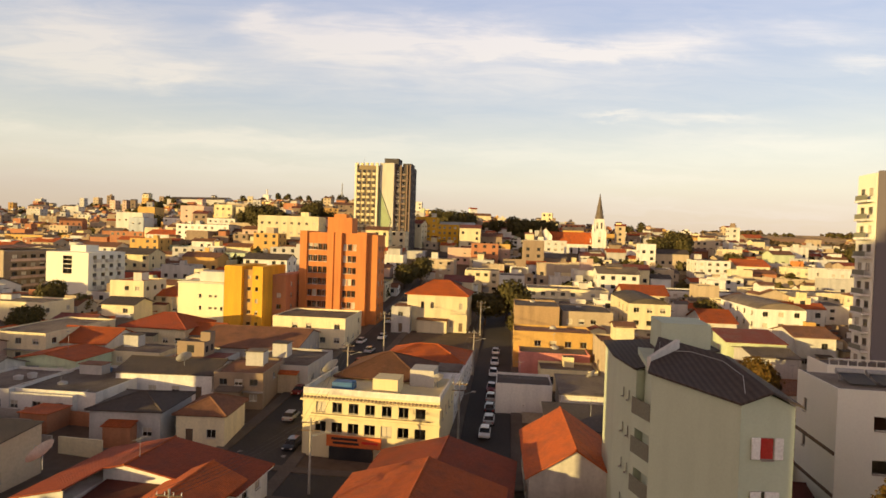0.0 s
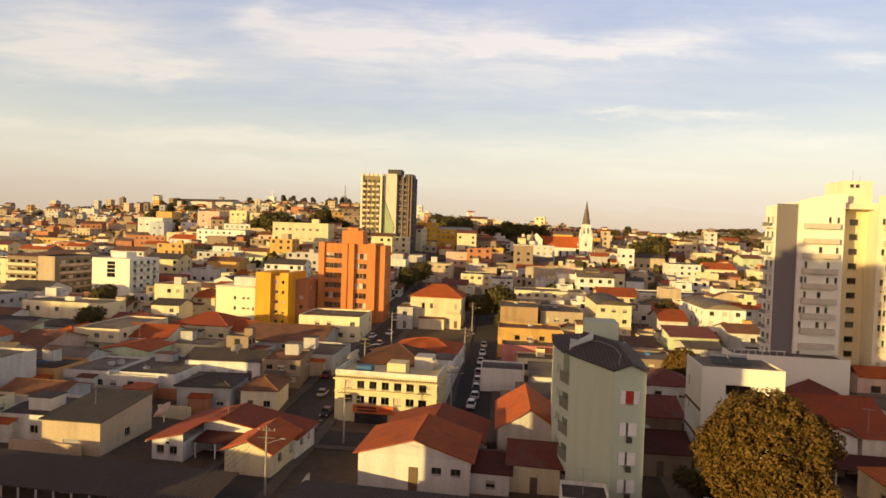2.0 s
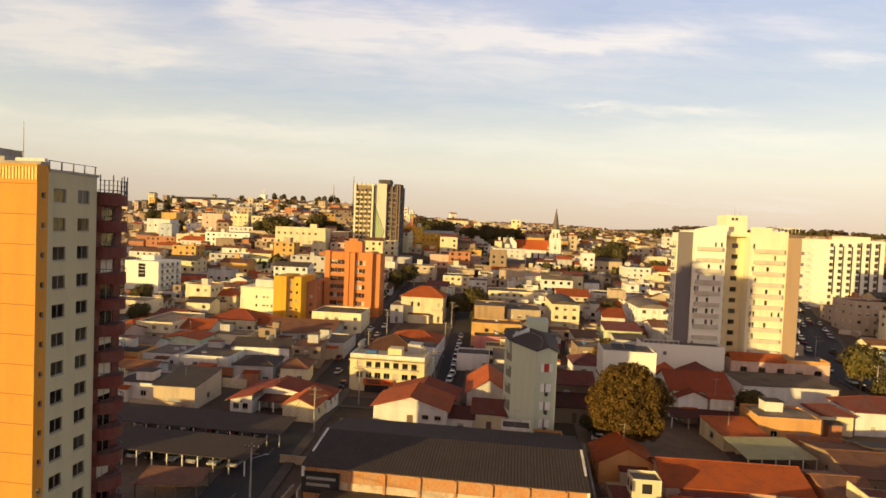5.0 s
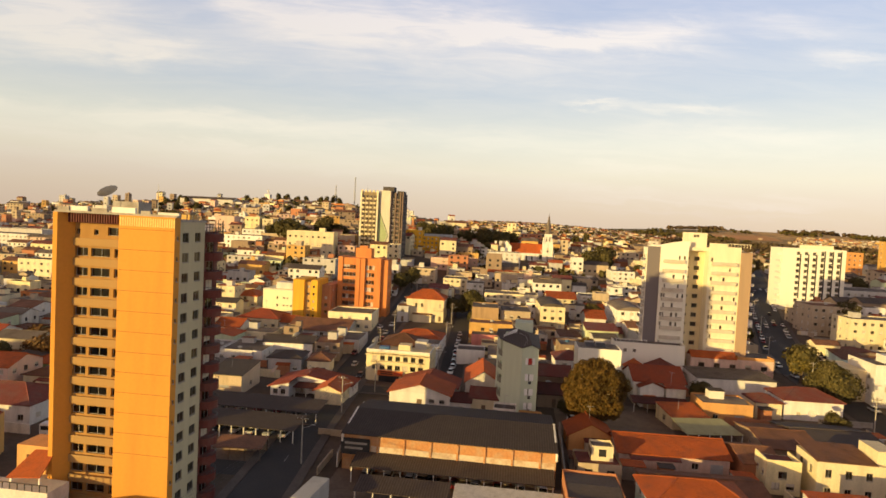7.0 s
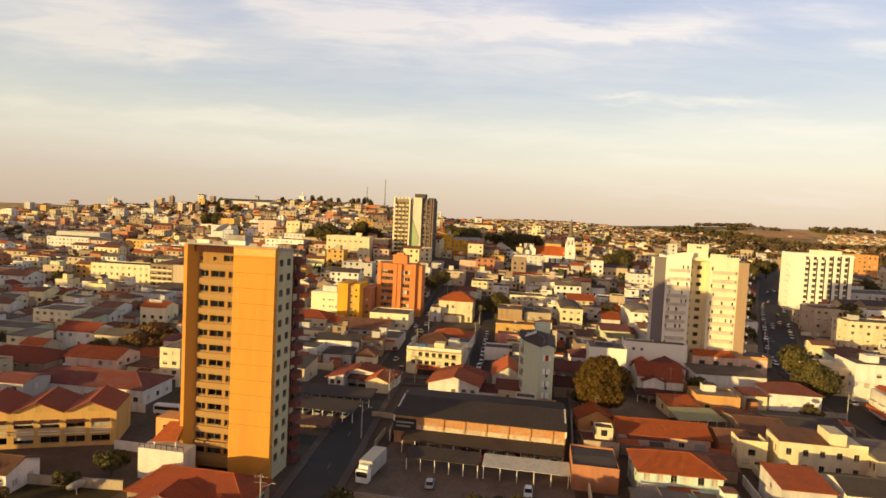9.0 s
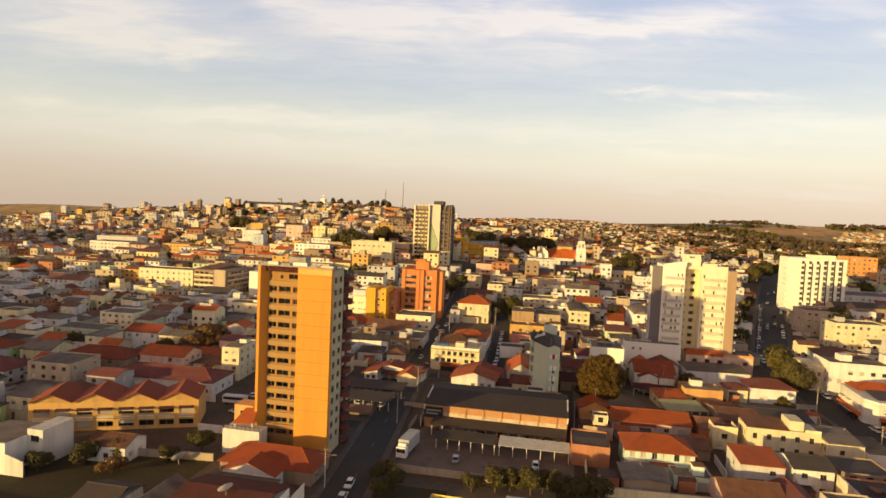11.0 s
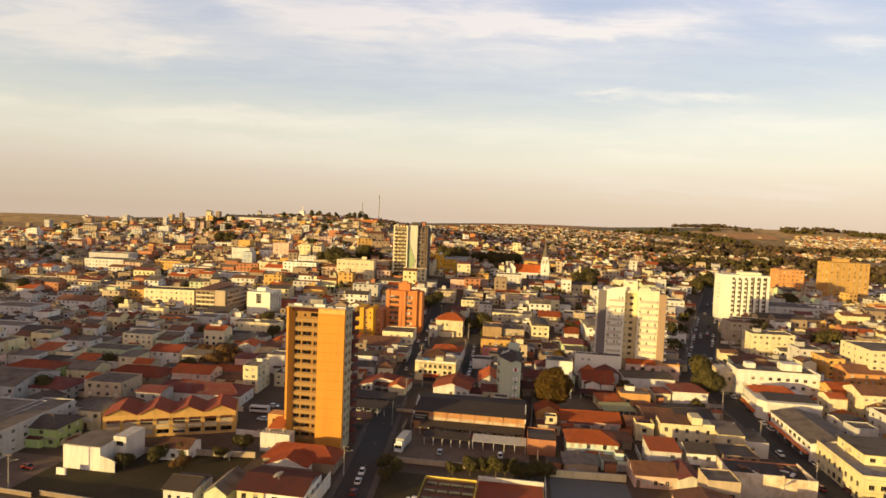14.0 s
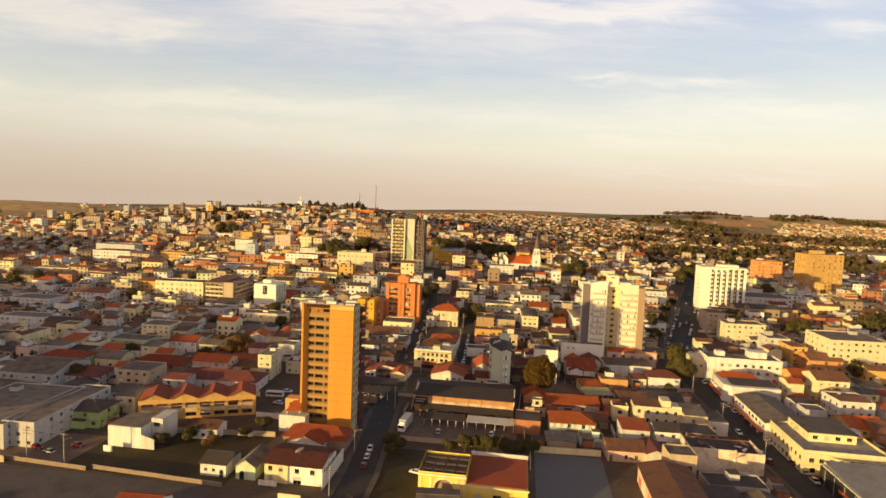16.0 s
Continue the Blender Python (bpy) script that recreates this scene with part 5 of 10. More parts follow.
def grey_flats():
    t, at = building("apartment_house", 13, 50, "grey-green narrow apartment house with a patched dark roof", "apartment house", z=0)
    at = at @ pose(0.6, 1.8, -0.6)
    # front block: slanting blank wall, then the narrow face with the shuttered windows
    bm = bmesh.new()
    prism(bm, [(8.85, 47.8), (13.55, 41.3), (17.2, 41.9), (17.4, 58), (9.4, 58)], -1, 19, slope=[19.6, 19.2, 19.2, 19.6, 20.0])
    quad(bm, [(13.55, 41.29, 19.2), (17.2, 41.89, 19.2), (15.5, 41.6, 20.0)])
    part("front_wall", bm, SAGE, t, "", at)
    # rear block with a plain narrow side
    bm = bmesh.new()
    prism(bm, [(7.3, 57.0), (8.3, 51.6), (16.9, 58.2), (16.6, 66), (7.3, 66)], -1, 18, slope=[19.0, 19.0, 19.4, 19.2, 18.8])
    part("rear_wall", bm, SAGE, t, "", at)
    for ring, hs, cover, lab in (([(8.5, 47.7), (13.4, 40.9), (15.5, 41.2), (14.9, 50.5), (11.2, 57.8)], [19.65, 19.3, 20.15, 20.9, 21.0], "dark", "dark brown sheet roof"),
                                 ([(15.5, 41.2), (17.6, 41.5), (17.7, 57.8), (11.2, 57.8), (14.9, 50.5)], [20.15, 19.2, 19.5, 21.0, 20.9], "slate", "dark sheet roof"),
                                 ([(7.0, 57.2), (8.1, 51.3), (16.9, 58.0), (16.9, 66.3), (7.0, 66.3)], [19.1, 19.1, 20.0, 19.8, 19.0], "dark", "dark brown sheet roof")):
        bm = bmesh.new()
        prism_slab(bm, ring, hs, 0.16)
        part("roof", bm, ROOFS[cover], t, lab, at)
    bm = bmesh.new()
    prism_slab(bm, [(16.0, 46.0), (17.3, 46.2), (17.3, 51.0), (15.8, 51.0)], [20.12, 19.55, 19.62, 20.35], 0.06)
    part("roof_patch", bm, WALLS["grey"], t, "pale sheet patch on the roof", at)
    bm = bmesh.new()
    prism(bm, [(8.9, 50.4), (9.15, 50.2), (12.2, 53.6), (11.9, 53.8)], 19.3, 21, slope=[20.5, 20.5, 21.6, 21.6])
    part("roof_wall", bm, WALLS["white"], t, "white stub wall on the roof", at)
    solid(t, at, "tank_house", 11.6, 16.2, 58.6, 64.0, 19.0, 22.4, SAGE, bevel=0.03)
    bm = bmesh.new()
    pts = [(13.9, 41.6, 19.5), (14.6, 44.5, 20.5), (14.2, 48.0, 20.85), (12.6, 51.5, 20.85), (10.4, 53.0, 20.5), (10.2, 52.0, 21.4)]
    for p, q in zip(pts, pts[1:]):
        tube(bm, (p[0], p[1], p[2] + 0.12), (q[0], q[1], q[2] + 0.12), 0.025, 0.025, 5)
    part("cable", bm, WALLS["grey"], t, "pale cable lying over the roof", at)
    # windows on the narrow front, with white folding shutters
    face = at @ pose(13.55, 41.25, 0, 0, 0, 9.5)
    for k, z in enumerate((5.3, 8.5, 11.9, 15.6)):
        piece("window", window_mesh(0.9, 1.5, 0), t, face @ pose(1.35, -0.02, z))
        for dx, wd in ((0.72, 0.6), (2.28, 0.62)) if k == 3 else ((0.75, 0.75), (1.75, 1.0)):
            bm = bmesh.new()
            box(bm, dx, dx + wd, -0.16, -0.05, z, z + 1.5)
            bmesh.ops.bevel(bm, geom=bm.edges[:], offset=0.03, segments=1, affect="EDGES")
            part("shutter", bm, WHITE, t, "white folding shutter", face)
        bm = bmesh.new()
        if k == 3:
            box(bm, 1.38, 2.22, -0.06, -0.03, z + 0.05, z + 1.45)
            part("curtain", bm, surface("red_curtain", (0.42, 0.03, 0.02), 0.8), t, "red curtain", face)
        else:
            box(bm, 1.6, 2.2, -0.4, -0.03, z - 0.75, z - 0.15)
            bmesh.ops.bevel(bm, geom=bm.edges[:], offset=0.04, segments=2, affect="EDGES")
            part("air_conditioner", bm, DARKMETAL, t, "dark air conditioner box", face)
    # the west side: recessed balconies one above another, with their sloping fronts
    bal = at @ pose(8.85, 47.8, 0, 0, 0, 111)
    for z in (1.4, 4.6, 7.9, 11.2, 14.5):
        bm = bmesh.new()
        box(bm, 0.1, 3.0, -0.25, -0.05, z, z + 1.15)
        bmesh.ops.bevel(bm, geom=bm.edges[:], offset=0.03, segments=1, affect="EDGES")
        part("balcony", bm, SAGE, t, "", bal)
        # no recess is cut: a flat dark panel carries its shade
        bm = bmesh.new()
        box(bm, 0.15, 2.95, -0.06, -0.02, z + 1.16, z + 2.55)
        part("balcony_opening", bm, DUSKY, t, "shaded balcony opening", bal)
        bm = bmesh.new()
        box(bm, 0.5, 1.3, -0.09, -0.065, z + 1.16, z + 2.4)
        part("balcony_door", bm, FRAME, t, "", bal)
    for y in (53.4, 54.8):
        for z in (3.0, 6.2, 9.5, 12.8, 16.0):
            piece("window", window_mesh(0.5, 0.9, 0), t, at @ pose(7.98 - (y - 53.4) * 0.18, y, z, 0, 0, -100))
    bm = bmesh.new()
    tube(bm, (13.5, 41.2, 0), (13.5, 41.2, 19.0), 0.06, 0.06, 6)
    part("drain_pipe", bm, SAGE, t, "", at)
    FOOT.append((12.5, 54, 6, 13))


grey_flats()


def corner_block():
    t, at = building("corner_building", -21, 86, "cream two-storey corner building with a long white rear wing", "building", z=0.5)
    y, z0, top = 76.5, -4, 7.7
    ws = window_row(-29.2, -13.2, 7, 1.35, 5.3, 1.4) + window_row(-29.2, -13.2, 7, 1.5, 2.6, 1.4)
    volume(t, at, "front_wall", -30.6, -11.8, y, 90, z0, top, CREAMC, S=ws, E=window_row(77.5, 89.5, 4, 1.2, 4.8, 1.3), styles=(0, 1, 0))
    solid(t, at, "cornice", -30.9, -11.5, y - 0.35, y - 0.004, top - 0.9, top - 0.65, CREAMC, bevel=0.04)
    solid(t, at, "string_course", -30.75, -11.6, y - 0.2, y - 0.004, 4.5, 4.7, CREAMC, bevel=0.03)
    for z in (6.75, 5.0):
        solid(t, at, "window_band_line", -29.4, -13.0, y - 0.09, y - 0.004, z, z + 0.1, WOOD)
    for k in range(38):
        solid(t, at, "dentil", -30.5 + k * 0.5, -30.25 + k * 0.5, y - 0.28, y - 0.004, 7.15, 7.4, WALLS["brown"])
    for side in (-1,):
        solid(t, at, "window_surround", -29.6, -12.9, y - 0.12, y - 0.004, 6.86, 6.95, WALLS["oldwhite"])
    for x0, x1, y0, y1 in ((-30.6, -11.8, y, y + 0.25), (-12.05, -11.8, y + 0.25, 90), (-30.6, -30.35, y + 0.25, 90)):
        solid(t, at, "parapet", x0, x1, y0, y1, top, top + 0.8, WALLS["oldwhite"])
    solid(t, at, "rooftop_room", -21.5, -18.0, 78.5, 82, top, top + 2.1, CREAMC)
    solid(t, at, "rooftop_room", -17.5, -14.0, 84, 88, top, top + 2.4, WALLS["grey"])
    solid(t, at, "rooftop_tank", -27.5, -24.5, 79, 81, top, top + 1.1, TANKBLUE, bevel=0.1)
    bm = bmesh.new()
    pitched(bm, 13, 13, 0, 2.6, 0.4, "hip")
    part("red_roof", bm, ROOFS["brown"], t, "brown-red hipped tile roof", at @ pose(-22.5, 92, top + 0.4))
    # the wing along the side street
    volume(t, at, "rear_wing", -28, -11.8, 90, 119, z0, 6.6, WALLS["white"], E=grid(90.5, 118.5, 9, 1.3, 1.2, 2, 2.8, 0.8, 1.4))
    solid(t, at, "wing_roof", -27.6, -12.2, 99, 105, 6.6, 6.9, ROOFS["fibro"])
    bm = bmesh.new()
    pitched(bm, 15, 12, 0, 2.0, 0.5, "hip")
    part("rear_roof", bm, ROOFS["terracotta"], t, "red hipped tile roof", at @ pose(-20, 112, 6.7))
    # the shop front with its board
    solid(t, at, "shop_front", -26.6, -20.6, y - 0.5, y - 0.01, z0, 1.0, SIGNDARK)
    board = solid(t, at, "shop_sign", -26.9, -19.4, y - 0.75, y - 0.52, 1.05, 2.5, SIGNRED, "orange-red shop sign with dark lettering")
    for x0, x1, z, mat in ((-26.2, -22.6, 1.95, SIGNDARK), (-26.0, -22.4, 1.4, SIGNDARK), (-22.0, -19.8, 1.65, surface("bright_red_letters", (0.62, 0.03, 0.02), 0.6))):
        bm = bmesh.new()
        box(bm, x0, x1, y - 0.79, y - 0.755, z, z + 0.32)
        part("lettering", bm, mat, board)
    FOOT.append((-21, 98, 11, 23))


corner_block()
house(-25.2, 158.5, 15.8, 12, 9.3, "hip", "cream", "terracotta", 0, 2, 6, 3, label="cream two-storey house with a red pyramid roof", win=(0.9, 1.7), rise=3.2)
# the yellow block and its white neighbour
t_y, at_y = building("apartment_house", -75, 150, "deep yellow apartment house with plain walls", "apartment house")
volume(t_y, at_y, "front_wall", -79, -74.2, 142, 156, 0, 20.3, WALLS["yellow"])
volume(t_y, at_y, "stair_wall", -74.2, -71.4, 143.2, 156, 0, 19.4, WALLS["ochre"], S=[(-73.3, -72.3, z, z + 0.9) for z in (5, 8, 11, 14, 17)])
volume(t_y, at_y, "side_wall", -71.4, -68.6, 142.2, 156, 0, 20.3, WALLS["yellow"], S=[(-70.6, -69.8, z, z + 1.0) for z in (5, 8, 11, 14, 17)])
volume(t_y, at_y, "rear_wall", -68.6, -64.8, 148, 165, 0, 18, WALLS["brick"], S=[(-67.4, -66.2, z, z + 1.2) for z in (6, 9, 12)], E=grid(149, 164, 3, 1.2, 5, 4, 3.0, 0.9, 1.2))
FOOT.append((-73, 150, 8, 10))


def warehouse():
    t, at = building("warehouse", 0, 20, "long brick warehouse with a dark sheet roof", "warehouse", z=0)
    y0, y1, x0, x1 = 12.0, 32.5, -18.4, 20.4
    bm = bmesh.new()
    facade(bm, "S", x0, x1, y0, -1, 6.8, []), facade(bm, "E", y0, y1, x1, -1, 6.8, []), facade(bm, "W", y0, y1, x0, -1, 6.8, []), facade(bm, "N", x0, x1, y1, -1, 6.8, [])
    bmesh.ops.remove_doubles(bm, verts=bm.verts[:], dist=0.001)
    part("wall", bm, BRICKW, t, "patched old brick wall", at)
    for i in range(8):
        x = x0 + 1.5 + i * 4.9
        solid(t, at, "pilaster", x, x + 0.35, y0 - 0.25, y0 - 0.004, -1, 6.6, BRICKW)
    bm = bmesh.new()
    rs = [(x0 - 0.3, y0 - 0.5, 6.85), (x1 + 0.3, y0 - 0.5, 6.85), (x1 + 0.3, (y0 + y1) / 2, 8.4), (x0 - 0.3, (y0 + y1) / 2, 8.4)]
    quad(bm, rs), quad(bm, [rs[3], rs[2], (x1 + 0.3, y1 + 0.5, 6.85), (x0 - 0.3, y1 + 0.5, 6.85)])
    bmesh.ops.remove_doubles(bm, verts=bm.verts[:], dist=0.001)
    r = bmesh.ops.extrude_face_region(bm, geom=bm.faces[:])
    bmesh.ops.translate(bm, verts=[e for e in r["geom"] if isinstance(e, bmesh.types.BMVert)], vec=(0, 0, 0.15))
    part("roof", bm, ROOFS["dark"], t, "dark weathered sheet roof", at)
    solid(t, at, "plaster_band", x0 + 5.4, x1 - 0.2, y0 - 0.06, y0 - 0.004, -1, 4.9, PLASTERW, "pale patched plaster on the lower wall")
    for y in (y0,):
        sign = solid(t, at, "sign_board", x0 - 0.2, x0 + 5.2, y - 0.4, y - 0.26, 3.2, 6.2, SIGNDARK, "black sign board with pale lettering")
        for z, w in ((5.1, 4.2), (4.2, 3.4)):
            bm = bmesh.new()
            box(bm, x0 + 0.5, x0 + 0.5 + w, y - 0.44, y - 0.405, z, z + 0.4)
            part("lettering", bm, FRAME, sign)
    for xg in (x0 - 0.15, x1 - 0.15):
        bm = bmesh.new()
        prism(bm, [(xg, y0 - 0.6), (xg + 0.35, y0 - 0.6), (xg + 0.35, (y0 + y1) / 2), (xg, (y0 + y1) / 2)], 5.5, 8, slope=[6.9, 6.9, 8.7, 8.7])
        part("gable_wall", bm, WALLS["oldwhite"], t, "", at)
    FOOT.append((1.5, 22, 20, 12))


warehouse()


def carport(x0, x1, y0, y1, h, posts, cover, label, yaw=0.0):
    cx, cy = (x0 + x1) / 2, (y0 + y1) / 2
    t = thing("carport", pose(cx, cy, land(cx, cy), 0, 0, yaw), label, "carport", "carports over parked cars")
    w, d = x1 - x0, y1 - y0
    bm = bmesh.new()
    v = [(-w / 2, -d / 2, h - 0.35), (w / 2, -d / 2, h - 0.35), (w / 2, d / 2, h + 0.35), (-w / 2, d / 2, h + 0.35)]
    lo, hi = [bm.verts.new(p) for p in v], [bm.verts.new((p[0], p[1], p[2] + 0.12)) for p in v]
    for i in range(4):
        bm.faces.new((lo[i], lo[(i + 1) % 4], hi[(i + 1) % 4], hi[i]))
    bm.faces.new(hi), bm.faces.new(lo[::-1])
    part("roof", bm, cover, t)
    bm = bmesh.new()
    box(bm, -0.09, 0.09, -0.09, 0.09, -0.3, h - 0.32)
    me = mesh_of("post", bm, WALLS["oldwhite"])
    for i in range(posts):
        piece("post", me, t, pose(-w / 2 + 0.3 + (w - 0.6) * i / (posts - 1), -d / 2 + 0.3, 0))
    FOOT.append((cx, cy, w / 2, d / 2))
    return t


carport(-15.5, 20.0, 6.5, 11.9, 3.2, 13, ROOFS["dark"], "long dark brown-roofed carport along the warehouse wall")
PALESHEET = surface("pale_sheet_roof", (0.50, 0.47, 0.43), 0.6, grime=0.4, scale=0.8, streak=True)
carport(3.5, 21.0, -2.0, 3.0, 3.0, 6, PALESHEET, "pale grey sheet-roofed carport in the parking yard")
carport(-12.5, 2.9, -2.0, 3.0, 3.0, 6, ROOFS["dark"], "brown sheet-roofed carport in the parking yard")
carport(-66.0, -30.5, 33.0, 41.0, 2.7, 16, ROOFS["dark"], "long dark brown-roofed carport behind the houses")
carport(-63.0, -31.0, 20.5, 28.5, 3.0, 13, ROOFS["dark"], "long dark grey-roofed carport in the parking yard")


def yard_shed():
    t = thing("shed", pose(-38.5, 13.0, land(-38.5, 13.0), 0, 0, 8), "dark brown open shed on thin posts in the car park", "shed")
    bm = bmesh.new()
    prism_slab(bm, [(-4.6, -2.6), (4.6, -2.6), (4.6, 2.6), (-4.6, 2.6)], [2.4, 2.4, 3.0, 3.0], 0.1)
    part("roof", bm, ROOFS["brown"], t)
    for x in (-4.3, -1.4, 1.4, 4.3):
        for y in (-2.4, 2.4):
            bm = bmesh.new()
            box(bm, x - 0.07, x + 0.07, y - 0.07, y + 0.07, -0.3, 2.42 + (y + 2.4) * 0.11)
            part("post", bm, WOOD, t)
    bm = bmesh.new()
    box(bm, -4.3, 4.3, 2.46, 2.56, -0.3, 1.6)
    part("back_board", bm, WALLS["brown"], t)


yard_shed()


def school():
    t = thing("school", pose(-96.5, -9.0, 0, 0, 0, 24), "yellow two-storey school with four sawtooth red tile gables", "school")
    L, d, h = 40, 12, 7.6
    bm = bmesh.new()
    ws = []
    for k in range(8):
        x = -L / 2 + 0.8 + k * (L - 1.2) / 8
        ws += [(round(x + 0.4, 3), round(x + 4.0, 3), 1.0, 2.4), (round(x + 0.4, 3), round(x + 4.0, 3), 4.2, 5.6)]
    facade(bm, "S", -L / 2, L / 2, -d / 2, -1, h, ws, 0.3), facade(bm, "E", -d / 2, d / 2, L / 2, -1, h, []), facade(bm, "W", -d / 2, d / 2, -L / 2, -1, h, []), facade(bm, "N", -L / 2, L / 2, d / 2, -1, h, [])
    bmesh.ops.remove_doubles(bm, verts=bm.verts[:], dist=0.001)
    part("wall", bm, WALLS["ochre"], t, "deep yellow painted wall")
    put_windows(t, "S", -d / 2, ws, 0.2, (0, 1, 2))
    for k in range(8):
        x = -L / 2 + 0.4 + k * (L - 1.2) / 8
        bm = bmesh.new()
        box(bm, x + 0.6, x + 4.6, -d / 2 - 0.5, -d / 2 - 0.004, 3.0, 3.2)
        part("ledge", bm, WALLS["yellowpale"], t)
        bm = bmesh.new()
        box(bm, x + 0.6, x + 4.6, -d / 2 - 0.5, -d / 2 - 0.4, 3.55, 3.85)
        part("balcony_rail", bm, WALLS["oldwhite"], t)
        bm = bmesh.new()
        prism_slab(bm, [(x + 0.8, -d / 2 - 0.9), (x + 4.4, -d / 2 - 0.9), (x + 4.4, -d / 2 - 0.01), (x + 0.8, -d / 2 - 0.01)], [5.5, 5.5, 5.95, 5.95], 0.08)
        part("awning", bm, ROOFS["oxblood"], t, "dark brown window awning")
    for k in range(4):
        xc = -L / 2 + (k + 0.5) * L / 4
        bm = bmesh.new()
        quad(bm, [(-L / 8, -d / 2, h), (L / 8, -d / 2, h), (0, -d / 2, h + 2.2)])
        part("gable", bm, WALLS["ochre"], t, "", pose(xc, 0, 0))
        bm = bmesh.new()
        pitched(bm, L / 4 - 0.1, d, h + 0.02, 2.2, 0.05, "gy")
        part("roof", bm, ROOFS["red"], t, "dark red tile gable roof", pose(xc, -0.6, 0))
    FOOT.append((-96.5, -9, 20, 13))


school()


def arch_house():
    t, at = building("civic_building", 11, -52, "bright yellow building with an arched entrance and red roof", "building", z=0)
    y0, z1 = -57.5, 9.0
    bm = bmesh.new()
    # front wall with an arched opening
    xs, r, cx = (-4.5, 8.6), 2.6, 2.6
    arc = [(cx + r * math.cos(math.pi * k / 12), 4.6 + r * math.sin(math.pi * k / 12)) for k in range(13)]
    for dy in (0,):
        quad(bm, [(-4.5, y0, -1), (cx - r, y0, -1), (cx - r, y0, z1), (-4.5, y0, z1)])
        quad(bm, [(cx + r, y0, -1), (8.6, y0, -1), (8.6, y0, z1), (cx + r, y0, z1)])
        for k in range(12):
            a, b = arc[k], arc[k + 1]
            quad(bm, [(b[0], y0, b[1]), (a[0], y0, a[1]), (a[0], y0, z1), (b[0], y0, z1)])
            quad(bm, [(a[0], y0, a[1]), (b[0], y0, b[1]), (b[0], y0 + 0.8, b[1]), (a[0], y0 + 0.8, a[1])])
        for x, s in ((cx - r, 1), (cx + r, -1)):
            quad(bm, [(x, y0, -1), (x, y0 + 0.8, -1), (x, y0 + 0.8, 4.6), (x, y0, 4.6)][::s])
    facade(bm, "E", y0, -44, 8.6, -1, z1, []), facade(bm, "W", y0, -44, -4.5, -1, z1, []), facade(bm, "N", -4.5, 8.6, -44, -1, z1, [])
    bmesh.ops.remove_doubles(bm, verts=bm.verts[:], dist=0.001)
    part("front_wall", bm, YELLOWP, t, "bright yellow wall with an arch", at)
    solid(t, at, "inner_wall", cx - r - 0.4, cx + r + 0.4, y0 + 0.82, y0 + 1.0, -1, 7.4, WALLS["brown"])
    for k in range(12):
        a, b = arc[k], arc[k + 1]
        bm = bmesh.new()
        o = lambda p, e: (cx + (p[0] - cx) * (1 + e / r), 4.6 + (p[1] - 4.6) * (1 + e / r))
        ring = [a, b, o(b, 0.5), o(a, 0.5)]
        lo = [bm.verts.new((p[0], y0 - 0.004, p[1])) for p in ring]
        hi = [bm.verts.new((p[0], y0 - 0.16, p[1])) for p in ring]
        for i in range(4):
            bm.faces.new((lo[i], lo[(i + 1) % 4], hi[(i + 1) % 4], hi[i]))
        bm.faces.new(hi)
        part("arch_stone", bm, WALLS["yellowpale"], t, "", at)
    for x in (-4.2, -1.4, 6.0, 7.6):
        solid(t, at, "pilaster", x, x + 0.7, y0 - 0.2, y0 - 0.004, -1, 7.6, WALLS["yellowpale"], bevel=0.03)
    solid(t, at, "cornice", -4.8, 8.9, y0 - 0.5, y0 - 0.004, 8.1, 8.6, WALLS["yellowpale"], bevel=0.05)
    solid(t, at, "roof_deck", -4.3, 8.4, y0 + 0.25, -44.2, 8.0, 8.3, ROOFS["brown"])
    for i in range(4):
        for j in range(3):
            solid(t, at, "roof_beam", -3.6 + i * 3.1, -1.0 + i * 3.1, -55.5 + j * 4, -55.0 + j * 4, 8.3, 9.0, DARKMETAL)
    ws = window_row(9.5, 25, 3, 2.2, 2.4, 1.6)
    volume(t, at, "side_wing", 8.6, 25.5, y0 + 0.3, -40, -1, 6.2, YELLOWP, S=ws, label="yellow side wing")
    bm = bmesh.new()
    prism(bm, [(8.9, y0 + 0.8), (25.2, y0 + 0.8), (25.2, -40.3), (8.9, -40.3)], 6.21, 7, slope=[6.4, 6.4, 7.4, 7.4])
    part("wing_roof", bm, ROOFS["red"], t, "red sheet roof", at)
    solid(t, at, "roof_parapet", 8.6, 25.5, -40.0, -39.6, 6, 8.4, WALLS["oldwhite"])
    solid(t, at, "cornice", 8.9, 25.8, y0 - 0.1, y0 + 0.29, 5.8, 6.2, WALLS["yellowpale"])
    FOOT.append((10.5, -49, 16, 10))


arch_house()


